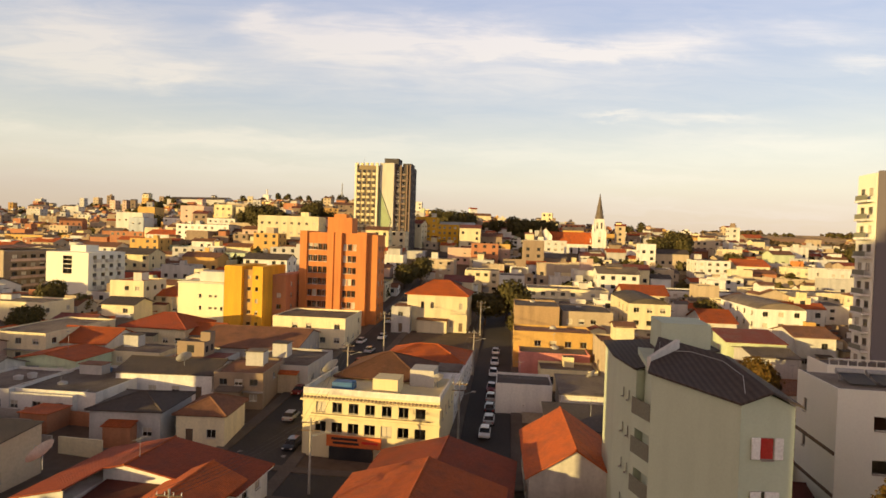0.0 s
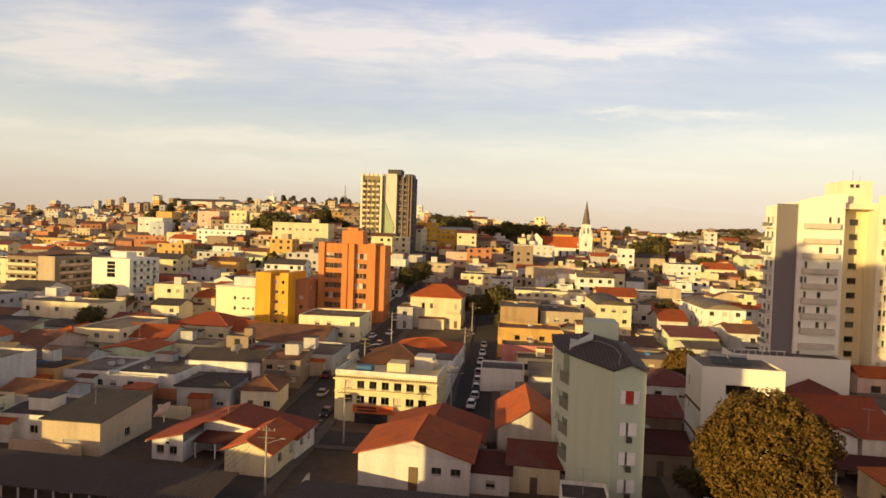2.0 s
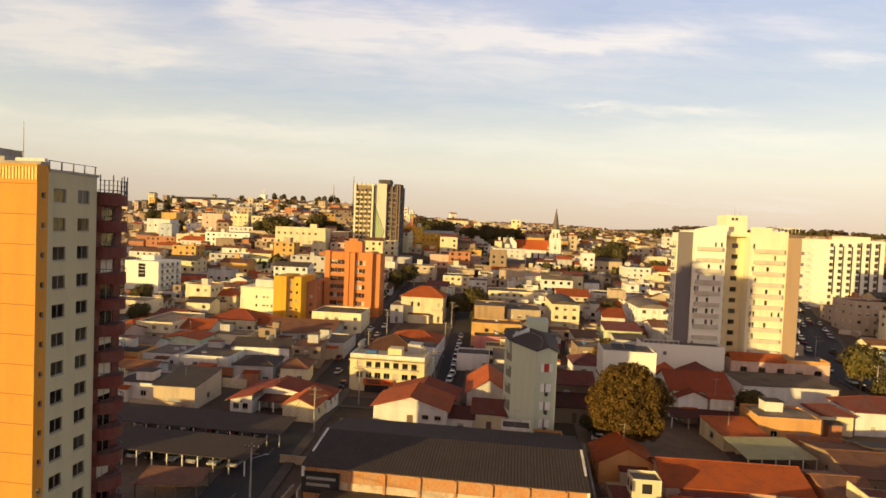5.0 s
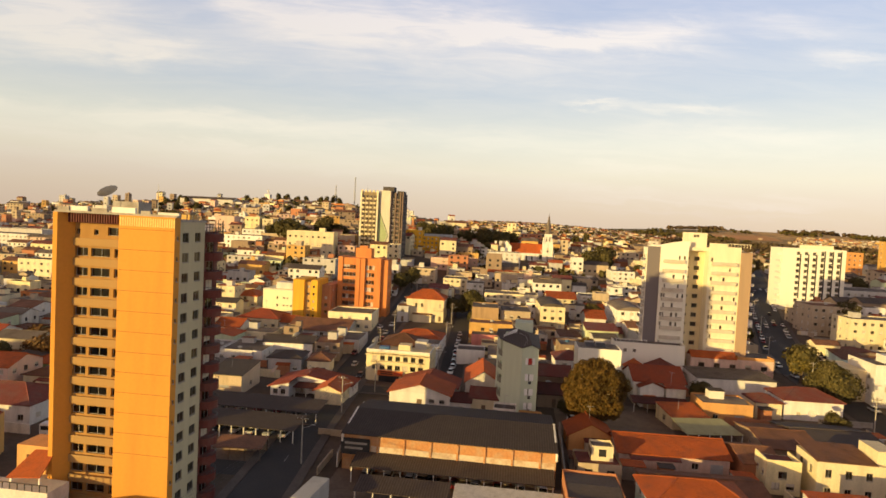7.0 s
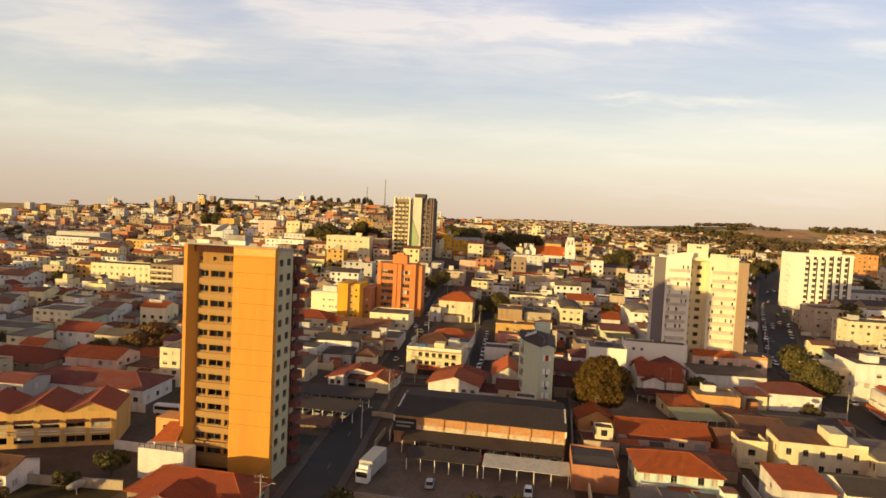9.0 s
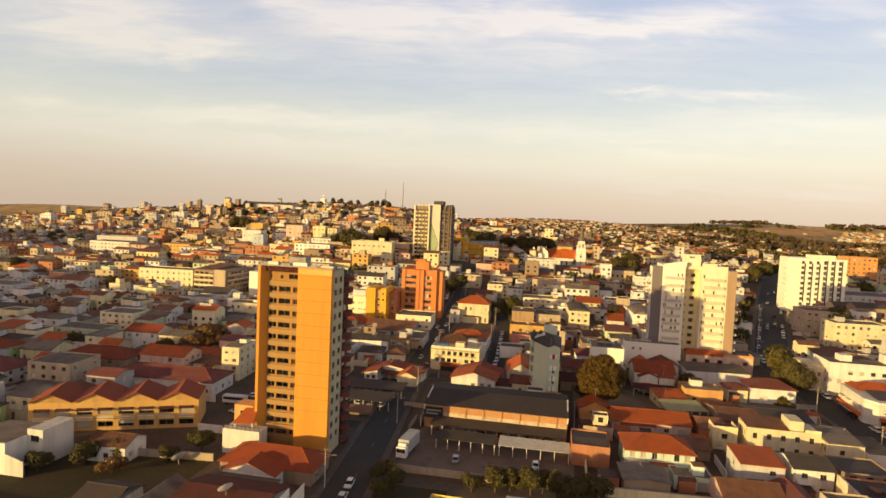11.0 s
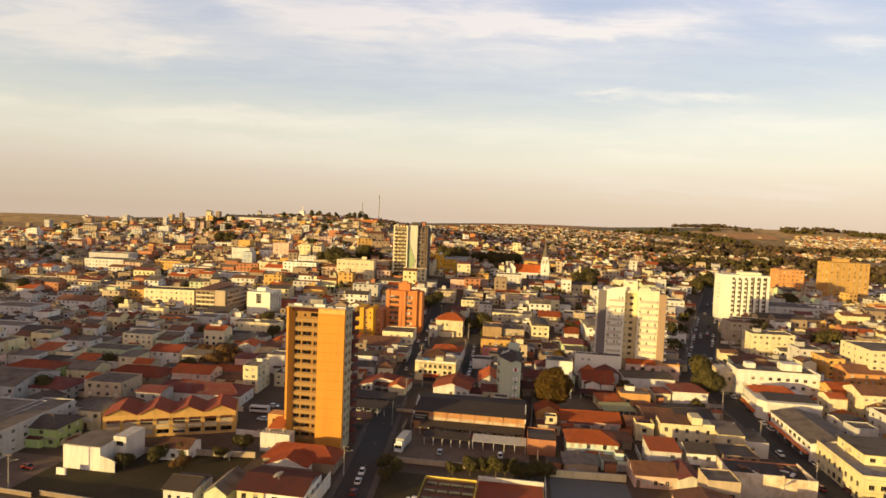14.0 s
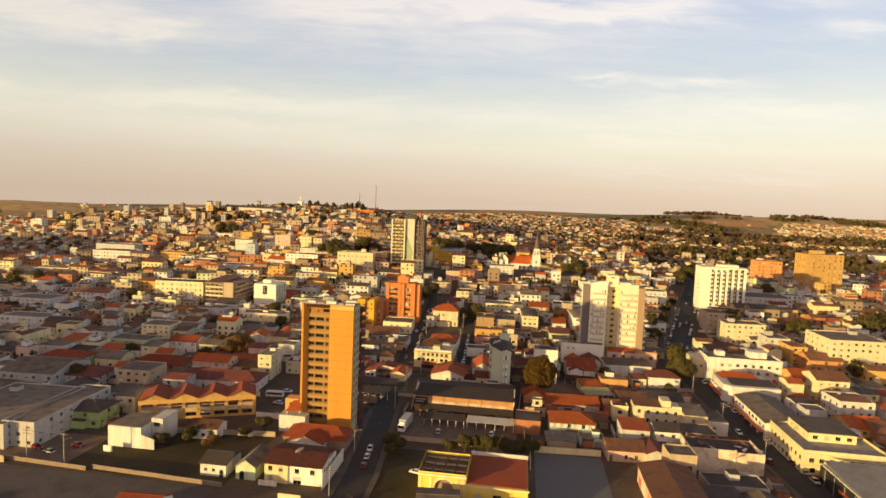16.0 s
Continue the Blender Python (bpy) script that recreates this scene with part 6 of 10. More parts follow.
def church():
    x, y = 34, 342
    t, at = building("church", x, y, "white church with a tall grey-brown spire and orange roof", "church")
    at = at @ pose(0, -46, 0)
    z = 18.2
    b = z - 6
    volume(t, at, "nave", 4, 30, 386, 400, b, z + 10, WALLS["white"], S=grid(5, 29, 6, 1.1, z, 1, 7, 4.0, 3.6))
    bm = bmesh.new()
    pitched(bm, 26, 14, 0, 6.0, 0.4, "gx")
    part("nave_roof", bm, ROOFS["terracotta"], t, "orange tile roof", at @ pose(17, 393, z + 10))
    volume(t, at, "transept", 0.5, 8.0, 383, 400, b, z + 14, WALLS["white"], S=[(3.2, 5.2, z + 6, z + 10)])
    bm = bmesh.new()
    quad(bm, [(0.5, 383, z + 14), (8.0, 383, z + 14), (4.25, 383, z + 18)])
    part("transept_gable", bm, WALLS["white"], t, "", at)
    bm = bmesh.new()
    pitched(bm, 7.5, 17, 0, 4.0, 0.3, "gy")
    part("transept_roof", bm, ROOFS["brown"], t, "brown tile roof", at @ pose(4.25, 391.5, z + 14))
    volume(t, at, "tower", 30, 37.5, 385, 393, b, z + 17, WALLS["white"], S=[(33, 34.4, z + 5, z + 8), (33, 34.4, z + 11, z + 14)])
    volume(t, at, "belfry", 31.2, 36.3, 386.4, 391.6, z + 17, z + 24, WALLS["white"], S=[(32.1, 33.1, z + 18.5, z + 22), (34.4, 35.4, z + 18.5, z + 22)])
    for px, py in ((30.6, 386), (36.9, 386), (30.6, 392), (36.9, 392)):
        bm = bmesh.new()
        tube(bm, (px, py, z + 17), (px, py, z + 21.5), 0.6, 0.05, 6)
        part("pinnacle", bm, WALLS["white"], t, "", at)
    bm = bmesh.new()
    tube(bm, (33.75, 389, z + 24), (33.75, 389, z + 38.5), 2.5, 0.06, 8)
    part("spire", bm, ROOFS["fibro"], t, "grey-brown pointed spire", at)
    volume(t, at, "stair_turret", 0.2, 3.4, 381.0, 384.0, b, z + 13, WALLS["white"], S=[(1.3, 2.3, z + 6, z + 8)])
    bm = bmesh.new()
    tube(bm, (1.8, 382.5, z + 13), (1.8, 382.5, z + 19), 1.7, 0.05, 6)
    part("turret_spire", bm, ROOFS["fibro"], t, "small grey-brown spire", at)
    for px in (29.2, 38.2):
        volume(t, at, "tower_aisle", px - 1.2, px + 1.0, 386, 392, b, z + 9, WALLS["white"], S=[(px - 0.5, px + 0.3, z + 3, z + 6)])
        bm = bmesh.new()
        tube(bm, (px, 387, z + 9), (px, 387, z + 13), 0.7, 0.05, 6)
        part("pinnacle", bm, WALLS["white"], t, "", at)
    FOOT.append((20, 345, 19, 10))
    FOOT.append((16, 330, 18, 5))


church()


def white_flats():
    t, at = building("apartment_house", 34, 65, "plain white three-storey apartment house with wide windows", "apartment house")
    x0, x1, y0, y1, top = 28.4, 39.3, 60.9, 69.6, 16.0
    volume(t, at, "wall", x0, x1, y0, y1, -1, top, SMOOTHW, S=[(31.6, 35.0, z, z + 1.3) for z in (4.6, 8.6, 12.7)], W=[(67.2, 67.9, 12.4, 13.8), (67.2, 67.9, 8.8, 10.2)], styles=(0,), label="smooth white rendered wall")
    for z in (6.0, 10.0):
        solid(t, at, "string_course", x0 - 0.1, x0 - 0.004, y0 + 0.1, y1 - 0.2, z, z + 0.35, WOOD)
    for a0, a1, b0, b1 in ((x0, x1, y0, y0 + 0.2), (x0, x0 + 0.2, y0 + 0.2, y1), (x1 - 0.2, x1, y0 + 0.2, y1)):
        solid(t, at, "parapet", a0, a1, b0, b1, top, top + 0.4, SMOOTHW)
    solid(t, at, "roof", x0 + 0.25, x1 - 0.25, y0 + 0.25, y1 - 0.1, top, top + 0.2, ROOFS["fibro"])
    for x in (30.6, 33.4):
        bm = bmesh.new()
        prism_slab(bm, [(x, 63.4), (x + 2.3, 63.4), (x + 2.3, 65.6), (x, 65.6)], [top + 0.4, top + 0.4, top + 1.0, top + 1.0], 0.08)
        part("solar_panel", bm, DARKMETAL, t, "dark solar water panel", at)
        bm = bmesh.new()
        tube(bm, (x - 0.1, 66.0, top + 1.15), (x + 2.4, 66.0, top + 1.15), 0.3, 0.3, 12)
        part("heater_tank", bm, METAL, t, "grey heater tank", at)
        for k in (0.2, 2.0):
            solid(t, at, "tank_stand", x + k, x + k + 0.1, 65.95, 66.05, top + 0.2, top + 0.88, METAL)
    FOOT.append((33.8, 65.2, 5.8, 4.8))


white_flats()


def long_white_hall():
    t, at = building("hall", 55, 96, "long pale rendered hall with two small windows", "hall", "buildings of the nearer blocks", z=1.5)
    volume(t, at, "wall", 43.4, 64.6, 96.5, 103.2, 0, 11.7, SMOOTHW, S=[(46.2, 47.2, 9.4, 10.3), (49.0, 50.0, 9.4, 10.3)], styles=(0,), label="smooth greenish-white wall")
    solid(t, at, "roof", 43.7, 64.3, 96.9, 103.0, 11.7, 11.85, ROOFS["fibro"])
    for x0, x1, y0, y1 in ((43.4, 64.6, 96.5, 96.7), (43.4, 43.6, 96.7, 103.2), (64.4, 64.6, 96.7, 103.2)):
        solid(t, at, "parapet", x0, x1, y0, y1, 11.7, 12.3, SMOOTHW)
    for k in range(8):
        solid(t, at, "roof_rail_post", 44.0 + 1.3 * k, 44.12 + 1.3 * k, 97.4, 97.5, 11.85, 13.0, WALLS["oldwhite"])
    solid(t, at, "roof_rail", 43.9, 53.4, 97.36, 97.54, 13.0, 13.15, WALLS["oldwhite"])
    FOOT.append((54, 100, 11, 4))


long_white_hall()


# ---- buildings along the long street and in the nearer blocks ----
def railing_front(owner, at, x0, x1, y, z, mat):
    solid(owner, at, "balcony_slab", x0, x1, y - 1.0, y - 0.004, z - 0.15, z, CONCRETE)
    solid(owner, at, "balcony_front", x0, x1, y - 1.05, y - 0.95, z - 0.15, z + 0.95, mat)


def long_white_block():
    t, at = building("apartment_house", 124, 92, "long white three-storey building with rows of dark windows", "building", "buildings of the long street")
    b = land(112, 84)
    S_ = window_row(113.5, 145.5, 8, 1.6, b + 4.6, 1.3) + window_row(113.5, 145.5, 9, 1.5, b + 7.9, 1.3)[1:] + window_row(120, 145, 6, 1.6, b + 1.2, 1.6)
    volume(t, at, "wall", 112.0, 146.0, 84, 98, b - 2, b + 11.0, WALLS["white"], S=S_, W=window_row(85, 97, 3, 1.4, b + 7.6, 1.3) + window_row(85, 97, 3, 1.4, b + 4.4, 1.3))
    volume(t, at, "corner_wing", 106.5, 112.0, 88, 101, b - 2, b + 9.2, WALLS["cream"], S=window_row(107, 111.6, 2, 1.0, b + 5.6, 1.3), W=window_row(89, 100, 3, 1.4, b + 5.6, 1.3))
    solid(t, at, "roof", 112.5, 145.5, 84.5, 97.5, b + 11.0, b + 11.2, ROOFS["fibro"])
    for x0, x1, y0, y1 in ((112, 146, 84, 84.2), (112, 112.2, 84.2, 98), (145.8, 146, 84.2, 98)):
        solid(t, at, "parapet", x0, x1, y0, y1, b + 11.0, b + 11.9, WALLS["white"])
    solid(t, at, "rooftop_room", 133, 141, 90, 96, b + 11.2, b + 14.2, WALLS["oldwhite"])
    solid(t, at, "rooftop_room", 118, 122, 91, 95, b + 11.2, b + 13.4, WALLS["white"])
    FOOT.append((126, 92, 21, 9))


long_white_block()


def corner_shop_block():
    t, at = building("corner_building", 118, 62, "white two-storey shop building with a chamfered corner and balconies", "building", "buildings of the long street", z=0.6)
    bm = bmesh.new()
    ring = [(113.2, 52.5), (133, 52.5), (133, 74), (111.6, 74), (110.6, 56.0)]
    prism(bm, ring, -1, 8.2)
    part("wall", bm, WALLS["white"], t, "", at)
    for z in (4.9,):
        for k in range(6):
            piece("window", window_mesh(1.5, 1.3, k % 3), t, at @ pose(114.4 + k * 3.1, 52.46, z))
        for k in range(5):
            piece("window", window_mesh(1.6, 1.4, 0), t, at @ pose(110.62 + 0.055 * (3.4 * k + 2), 58.4 + k * 3.3, z, 0, 0, -93))
    solid(t, at, "shop_band", 113.6, 132.6, 51.7, 52.45, 2.6, 3.6, SIGNRED, "red shop fascia")
    solid(t, at, "shop_front", 114, 132, 52.2, 52.49, -1, 2.55, SIGNDARK, "dark glazed shop front")
    bm = bmesh.new()
    prism(bm, [(109.5, 57), (110.55, 57), (111.5, 73.6), (110.5, 73.6)], 2.5, 3.4)
    part("side_fascia", bm, SIGNRED, t, "red shop fascia", at)
    for k in range(3):
        bm = bmesh.new()
        prism(bm, [(109.6 + 0.2 * k, 58.5 + 5 * k), (110.7 + 0.25 * k, 58.5 + 5 * k), (110.9 + 0.25 * k, 62 + 5 * k), (109.8 + 0.2 * k, 62 + 5 * k)], 4.4, 5.4)
        part("balcony", bm, WALLS["oldwhite"], t, "", at)
    bm = bmesh.new()
    prism_slab(bm, [(114, 55), (132.5, 55), (132.5, 64), (114, 64)], [8.25, 8.25, 9.0, 9.0], 0.12)
    part("sheet_roof", bm, ROOFS["slate"], t, "dark sheet roof", at)
    bm = bmesh.new()
    pitched(bm, 16, 8.5, 0, 1.7, 0.4, "hip")
    part("tile_roof", bm, ROOFS["terracotta"], t, "orange hipped tile roof", at @ pose(121, 69.5, 8.6))
    solid(t, at, "cornice", 113.0, 133.2, 52.2, 52.496, 7.6, 7.9, WALLS["oldwhite"], bevel=0.03)
    FOOT.append((121.5, 63, 12, 12))


corner_shop_block()


def street_hall():
    t, at = building("hall", 118, 26, "white street hall with a broad grey sheet roof", "building", "buildings of the long street", z=0.3)
    ws = window_row(13.5, 45, 9, 2.2, 4.2, 1.3)
    volume(t, at, "wall", 112.2, 128, 13, 46, -1, 6.6, WALLS["white"], W=ws, S=[(120, 122, 3.6, 4.8)])
    bm = bmesh.new()
    prism_slab(bm, [(111.7, 12.6), (120, 12.6), (120, 46.3), (111.7, 46.3)], [6.65, 8.4, 8.4, 6.65], 0.14)
    part("roof", bm, ROOFS["fibro"], t, "grey sheet roof slope", at)
    bm = bmesh.new()
    prism_slab(bm, [(120, 12.6), (128.4, 12.6), (128.4, 46.3), (120, 46.3)], [8.4, 6.65, 6.65, 8.4], 0.14)
    part("roof", bm, ROOFS["fibro"], t, "grey sheet roof slope", at)
    bm = bmesh.new()
    quad(bm, [(112.2, 13.0, 6.6), (128, 13.0, 6.6), (120, 13.0, 8.35)])
    part("gable", bm, WALLS["oldwhite"], t, "", at)
    for k in range(5):
        solid(t, at, "shop_front", 111.9, 112.17, 14.5 + 6.3 * k, 18.8 + 6.3 * k, -1, 2.6, SIGNDARK, "dark shop shutter")
    solid(t, at, "awning", 110.6, 112.1, 14, 45, 2.8, 3.0, SIGNRED, "red awning along the front")
    FOOT.append((120, 29.5, 9, 17.5))


street_hall()


def yellow_corner():
    t, at = building("corner_building", 124, -4, "pale yellow two-storey corner building with a roof terrace", "building", "buildings of the long street", z=0.2)
    wall = WALLS["yellowpale"]
    W_ = window_row(-13.6, 11.6, 8, 1.5, 4.3, 1.4) + window_row(-13.6, 11.6, 8, 1.7, 1.0, 1.6)
    S_ = window_row(114.2, 138.4, 8, 1.5, 4.3, 1.4) + window_row(114.2, 138.4, 6, 1.6, 1.0, 1.5)
    volume(t, at, "wall", 113.2, 139, -14.5, 12.2, -1, 7.4, wall, S=S_, W=W_, styles=(0, 0, 2))
    solid(t, at, "string_course", 112.95, 139.2, -14.75, -14.504, 3.35, 3.6, WALLS["cream"])
    solid(t, at, "cornice", 112.9, 139.3, -14.9, -14.504, 6.9, 7.25, WALLS["cream"], bevel=0.04)
    for x0, x1, y0, y1 in ((113.2, 139, -14.5, -14.3), (113.2, 113.4, -14.3, 12.2), (138.8, 139, -14.3, 12.2)):
        solid(t, at, "parapet", x0, x1, y0, y1, 7.4, 8.3, wall)
    solid(t, at, "terrace", 113.5, 138.7, -14.2, 12.1, 7.41, 7.5, CONCRETE)
    volume(t, at, "upper_storey", 119, 134, -4, 11.6, 7.5, 10.6, wall, S=window_row(119.4, 133.6, 4, 1.6, 8.4, 1.2), W=window_row(-3, 11, 3, 1.4, 8.4, 1.2))
    solid(t, at, "upper_roof", 118.4, 134.6, -4.6, 12, 10.6, 10.85, ROOFS["fibro"])
    solid(t, at, "rooftop_room", 136, 138.4, 2, 6, 7.5, 9.8, WALLS["oldwhite"])
    FOOT.append((126, -1, 13.5, 14))


yellow_corner()


def dark_shop_hall():
    t, at = building("hall", 126, -34, "dark-fronted hall with white side walls and a pale grey roof", "building", "buildings of the long street", z=0)
    volume(t, at, "wall", 116.4, 138, -46, -19, -1, 6.0, WALLS["white"], S=window_row(117, 137, 5, 1.5, 3.4, 1.2))
    solid(t, at, "dark_front", 116.1, 116.39, -45.8, -19.2, -1, 5.7, SIGNDARK, "black glazed front")
    for k in range(5):
        solid(t, at, "mullion", 116.0, 116.09, -45 + 5.6 * k, -44.7 + 5.6 * k, -1, 5.6, FRAME)
    solid(t, at, "red_fascia", 115.9, 116.08, -44, -31, 2.6, 3.5, SIGNRED, "dark red fascia band")
    bm = bmesh.new()
    prism_slab(bm, [(116.7, -45.6), (137.7, -45.6), (137.7, -19.3), (116.7, -19.3)], [6.05, 6.05, 7.2, 7.2], 0.14)
    part("roof", bm, surface("pale_sheet_roof", (0.34, 0.32, 0.29), 0.7, grime=0.6, scale=0.25, fine=2.0, dirt=(0.16, 0.13, 0.1), wave=2.0, wave_dir="X", bump=0.4), t, "pale grey sheet roof", at)
    FOOT.append((127, -32.5, 11.5, 14))


dark_shop_hall()


def mural_hall():
    t, at = building("hall", 66, -48, "long brown-roofed hall with a painted side wall", "building", "buildings of the nearer blocks", z=0)
    bm = bmesh.new()
    facade(bm, "S", 59, 73.5, -66, -1, 5.6, []), facade(bm, "W", -66, -31, 59, -1, 5.6, []), facade(bm, "E", -66, -31, 73.5, -1, 5.6, []), facade(bm, "N", 59, 73.5, -31, -1, 5.6, [])
    part("wall", bm, WALLS["pinkish"], t, "", at)
    rr = random.Random(3)
    for k, (m, w) in enumerate((("cream", 5.0), ("redpaint", 3.0), ("white", 6.0), ("orangepaint", 2.6), ("oldwhite", 6.5), ("redpaint", 4.0))):
        y = -65 + k * 5.6
        solid(t, at, "mural_panel", 58.95, 58.996, y, y + w * 0.85, 0.6, 0.6 + rr.uniform(2.2, 4.0), WALLS[m], "faded painted mural panel")
    bm = bmesh.new()
    prism_slab(bm, [(58.5, -66.4), (66.2, -66.4), (66.2, -30.6), (58.5, -30.6)], [5.6, 7.4, 7.4, 5.6], 0.14)
    part("roof", bm, ROOFS["brown"], t, "brown sheet roof slope", at)
    bm = bmesh.new()
    prism_slab(bm, [(66.2, -66.4), (74, -66.4), (74, -30.6), (66.2, -30.6)], [7.4, 5.6, 5.6, 7.4], 0.14)
    part("roof", bm, ROOFS["brown"], t, "brown sheet roof slope", at)
    FOOT.append((66.2, -48.5, 8, 18.5))


mural_hall()


def old_wall_building():
    t, at = building("warehouse", 88, -14, "old roofless building with stained peeling white walls", "building", "buildings of the nearer blocks", z=0)
    stain = surface("peeling_plaster", (0.74, 0.62, 0.46), 0.9, grime=0.75, scale=0.35, fine=1.5, dirt=(0.36, 0.22, 0.11), grain=0.1, bump=0.3)
    volume(t, at, "front_wall", 77.5, 91, -19, -18.6, -1, 7.6, stain, label="stained peeling plaster wall")
    volume(t, at, "front_wall", 91.3, 100, -18.8, -18.4, -1, 7.0, stain, label="stained peeling plaster wall")
    solid(t, at, "pier", 91.0, 91.3, -19.2, -18.3, -1, 7.8, stain)
    for x in (77.5, 99.6):
        solid(t, at, "side_wall", x, x + 0.4, -18.38, -6, -1, 6.8, stain)
    solid(t, at, "back_wall", 77.9, 99.6, -6.4, -6, -1, 6.4, WALLS["brick"])
    bm = bmesh.new()
    prism_slab(bm, [(78, -18), (99.5, -18), (99.5, -6.5), (78, -6.5)], [5.0, 5.0, 6.0, 6.0], 0.14)
    part("roof", bm, ROOFS["slate"], t, "dark patched sheet roof", at)
    rr = random.Random(6)
    for k in range(14):
        x, y = rr.uniform(79, 98), rr.uniform(-17, -8)
        bm = bmesh.new()
        box(bm, -rr.uniform(0.4, 1.6), rr.uniform(0.4, 1.6), -0.5, 0.5, 0, rr.uniform(0.1, 0.5))
        part("loose_sheet", bm, rr.choice((ROOFS["fibro"], WALLS["oldwhite"], ROOFS["brown"])), t, "", at @ pose(x, y, 5.35 + (y + 18) * 0.087, 0, 0, rr.uniform(0, 180)))
    FOOT.append((88.5, -12.5, 12, 8))


old_wall_building()


def cream_wings():
    t, at = building("building", 76, 20, "cream two-storey building with two wings and small windows", "building", "buildings of the nearer blocks", z=0.2)
    at = at @ pose(0.8, 5.0, 0)
    wall = WALLS["cream"]
    S_ = window_row(65.8, 82.6, 5, 1.1, 4.9, 1.4) + window_row(65.8, 82.6, 5, 1.1, 1.6, 1.4)
    volume(t, at, "front_wing", 65.5, 83, 13, 21, -1, 7.6, wall, S=S_, W=window_row(13.5, 20.5, 2, 1.0, 4.9, 1.4), styles=(0,))
    volume(t, at, "side_wing", 83.0, 91.5, 9.5, 21, -1, 6.6, wall, S=[(86, 87.1, 4.0, 5.2)], W=window_row(9.8, 12.8, 2, 0.9, 4.2, 1.5), styles=(0,))
    volume(t, at, "end_wing", 91.5, 98.5, 8.0, 22, -1, 5.4, WALLS["oldwhite"], S=[(93, 94.2, 2.6, 3.8)])
    solid(t, at, "end_roof", 91.8, 98.2, 8.4, 21.6, 5.4, 5.55, ROOFS["fibro"])
    for x0, x1, y0, y1, cv, zz in ((65.3, 75.5, 12.8, 21.3, "brown", 7.65), (83.2, 91.6, 9.2, 21.3, "fibro", 6.65)):
        bm = bmesh.new()
        prism_slab(bm, [(x0, y0), (x1, y0), (x1, y1), (x0, y1)], [zz, zz, zz + 0.8, zz + 0.8], 0.14)
        part("roof", bm, ROOFS[cv], t, "", at)
    solid(t, at, "stair_house", 75.8, 79.2, 14, 20, 7.6, 10.0, wall)
    solid(t, at, "parapet", 79.3, 83, 13, 13.2, 7.6, 8.3, wall)
    FOOT.append((82.8, 20.5, 17, 7.5))


cream_wings()

# nearer houses, one by one
house(41.4, 3.2, 15.6, 10.5, 5.6, "hip", "mint", "terracotta", 3, 2, 6, 2, label="pale mint two-storey house under an orange hipped tile roof", win=(1.2, 1.5), rise=2.2, full=True)
house(25.8, 3.6, 9.0, 11.0, 5.2, "flat", "brick", "slate", 0, 1, 1, 1, label="worn brick annex with a flat dark roof beside the carport")
house(47.8, -5.5, 8.5, 6.0, 3.2, "flat", "mint", "fibro", 3, 1, 2, 1)
house(57.5, -13.0, 12.0, 10.0, 3.8, "gx", "pinkish", "brown", 3, 1, 7, 1, label="low pinkish house with many windows and a brown roof", win=(1.1, 1.4), rise=1.8, full=True)
house(66.5, -14.0, 6.0, 11.0, 4.2, "gy", "oldwhite", "maroon", 3, 1, 1, 1)
house(86.0, -33.0, 17.0, 9.0, 4.2, "flat", "grey", "slate", 3, 1, 4, 1)
house(79.5, -46.0, 9.0, 12.0, 4.0, "shed", "brown", "slate", 3, 1, 2, 1)
house(90.0, -47.0, 10.0, 12.0, 3.6, "gy", "oldwhite", "fibro", 3, 1, 2, 1)
house(88.0, 71.5, 14.5, 10.0, 5.0, "hip", "white", "maroon", 3, 1, 2, 1, label="cream-white house under a broad dark red hipped roof", rise=2.0, win=(1.0, 1.0), full=True, door_at=False)
house(76.8, 68.5, 6.5, 7.0, 4.2, "hip", "cream", "maroon", 3, 1, 1, 1, rise=1.2)
house(74.5, 87.5, 22.0, 11.5, 5.0, "shed", "white", "fibro", 5, 1, 3, 2, label="low blank-fronted white hall with a grey sheet roof", rise=0.6, blank=True)
house(64.5, 62.5, 12.0, 9.0, 5.0, "flat", "orange", "fibro", 3, 1, 2, 1, label="orange rendered house with a flat sheet roof")
house(53.4, 55.6, 9.0, 9.0, 2.8, "shed", "cream", "terracotta", 12, 1, 1, 1, label="low house under a bright orange tile slope", rise=1.1)
house(50.8, 75.5, 13.4, 12.0, 6.0, "gx", "oldwhite", "red", 3, 2, 3, 1, label="old white house under a wide dark red tile roof", rise=2.9)
house(48.6, 68.2, 6.2, 3.0, 5.2, "gy", "white", "red", 3, 1, 0, 0, label="white gabled front wing under dark red tiles", rise=1.3)
house(54.6, 68.0, 5.0, 2.8, 5.4, "shed", "oldwhite", "red", 3, 1, 1, 0, label="old white side wing with one wide window", rise=0.6, win=(2.4, 1.1), door_at=False)
carport(43.0, 57.0, 61.4, 66.2, 2.7, 5, ROOFS["oxblood"], "low dark red carport roof before an old house")
house(22.8, 64.0, 8.4, 9.0, 3.4, "gx", "brown", "oxblood", 3, 1, 1, 0, label="low house under a dark red tile roof between tall flats", rise=1.6)
house(23.4, 74.6, 9.0, 10.0, 5.4, "gx", "brown", "maroon", 3, 1, 2, 0, label="brown house under a dark red tile roof", rise=1.8)
house(28.6, 35.0, 9.0, 8.0, 3.6, "gy", "orangebrick", "terracotta", 3, 1, 1, 1, label="small orange gabled house with a bright tile roof", rise=2.4)
house(43.5, 30.0, 21.0, 10.5, 3.4, "gx", "pinkish", "terracotta", 3, 1, 5, 1, label="long low house with a broad orange tile roof", rise=2.0)
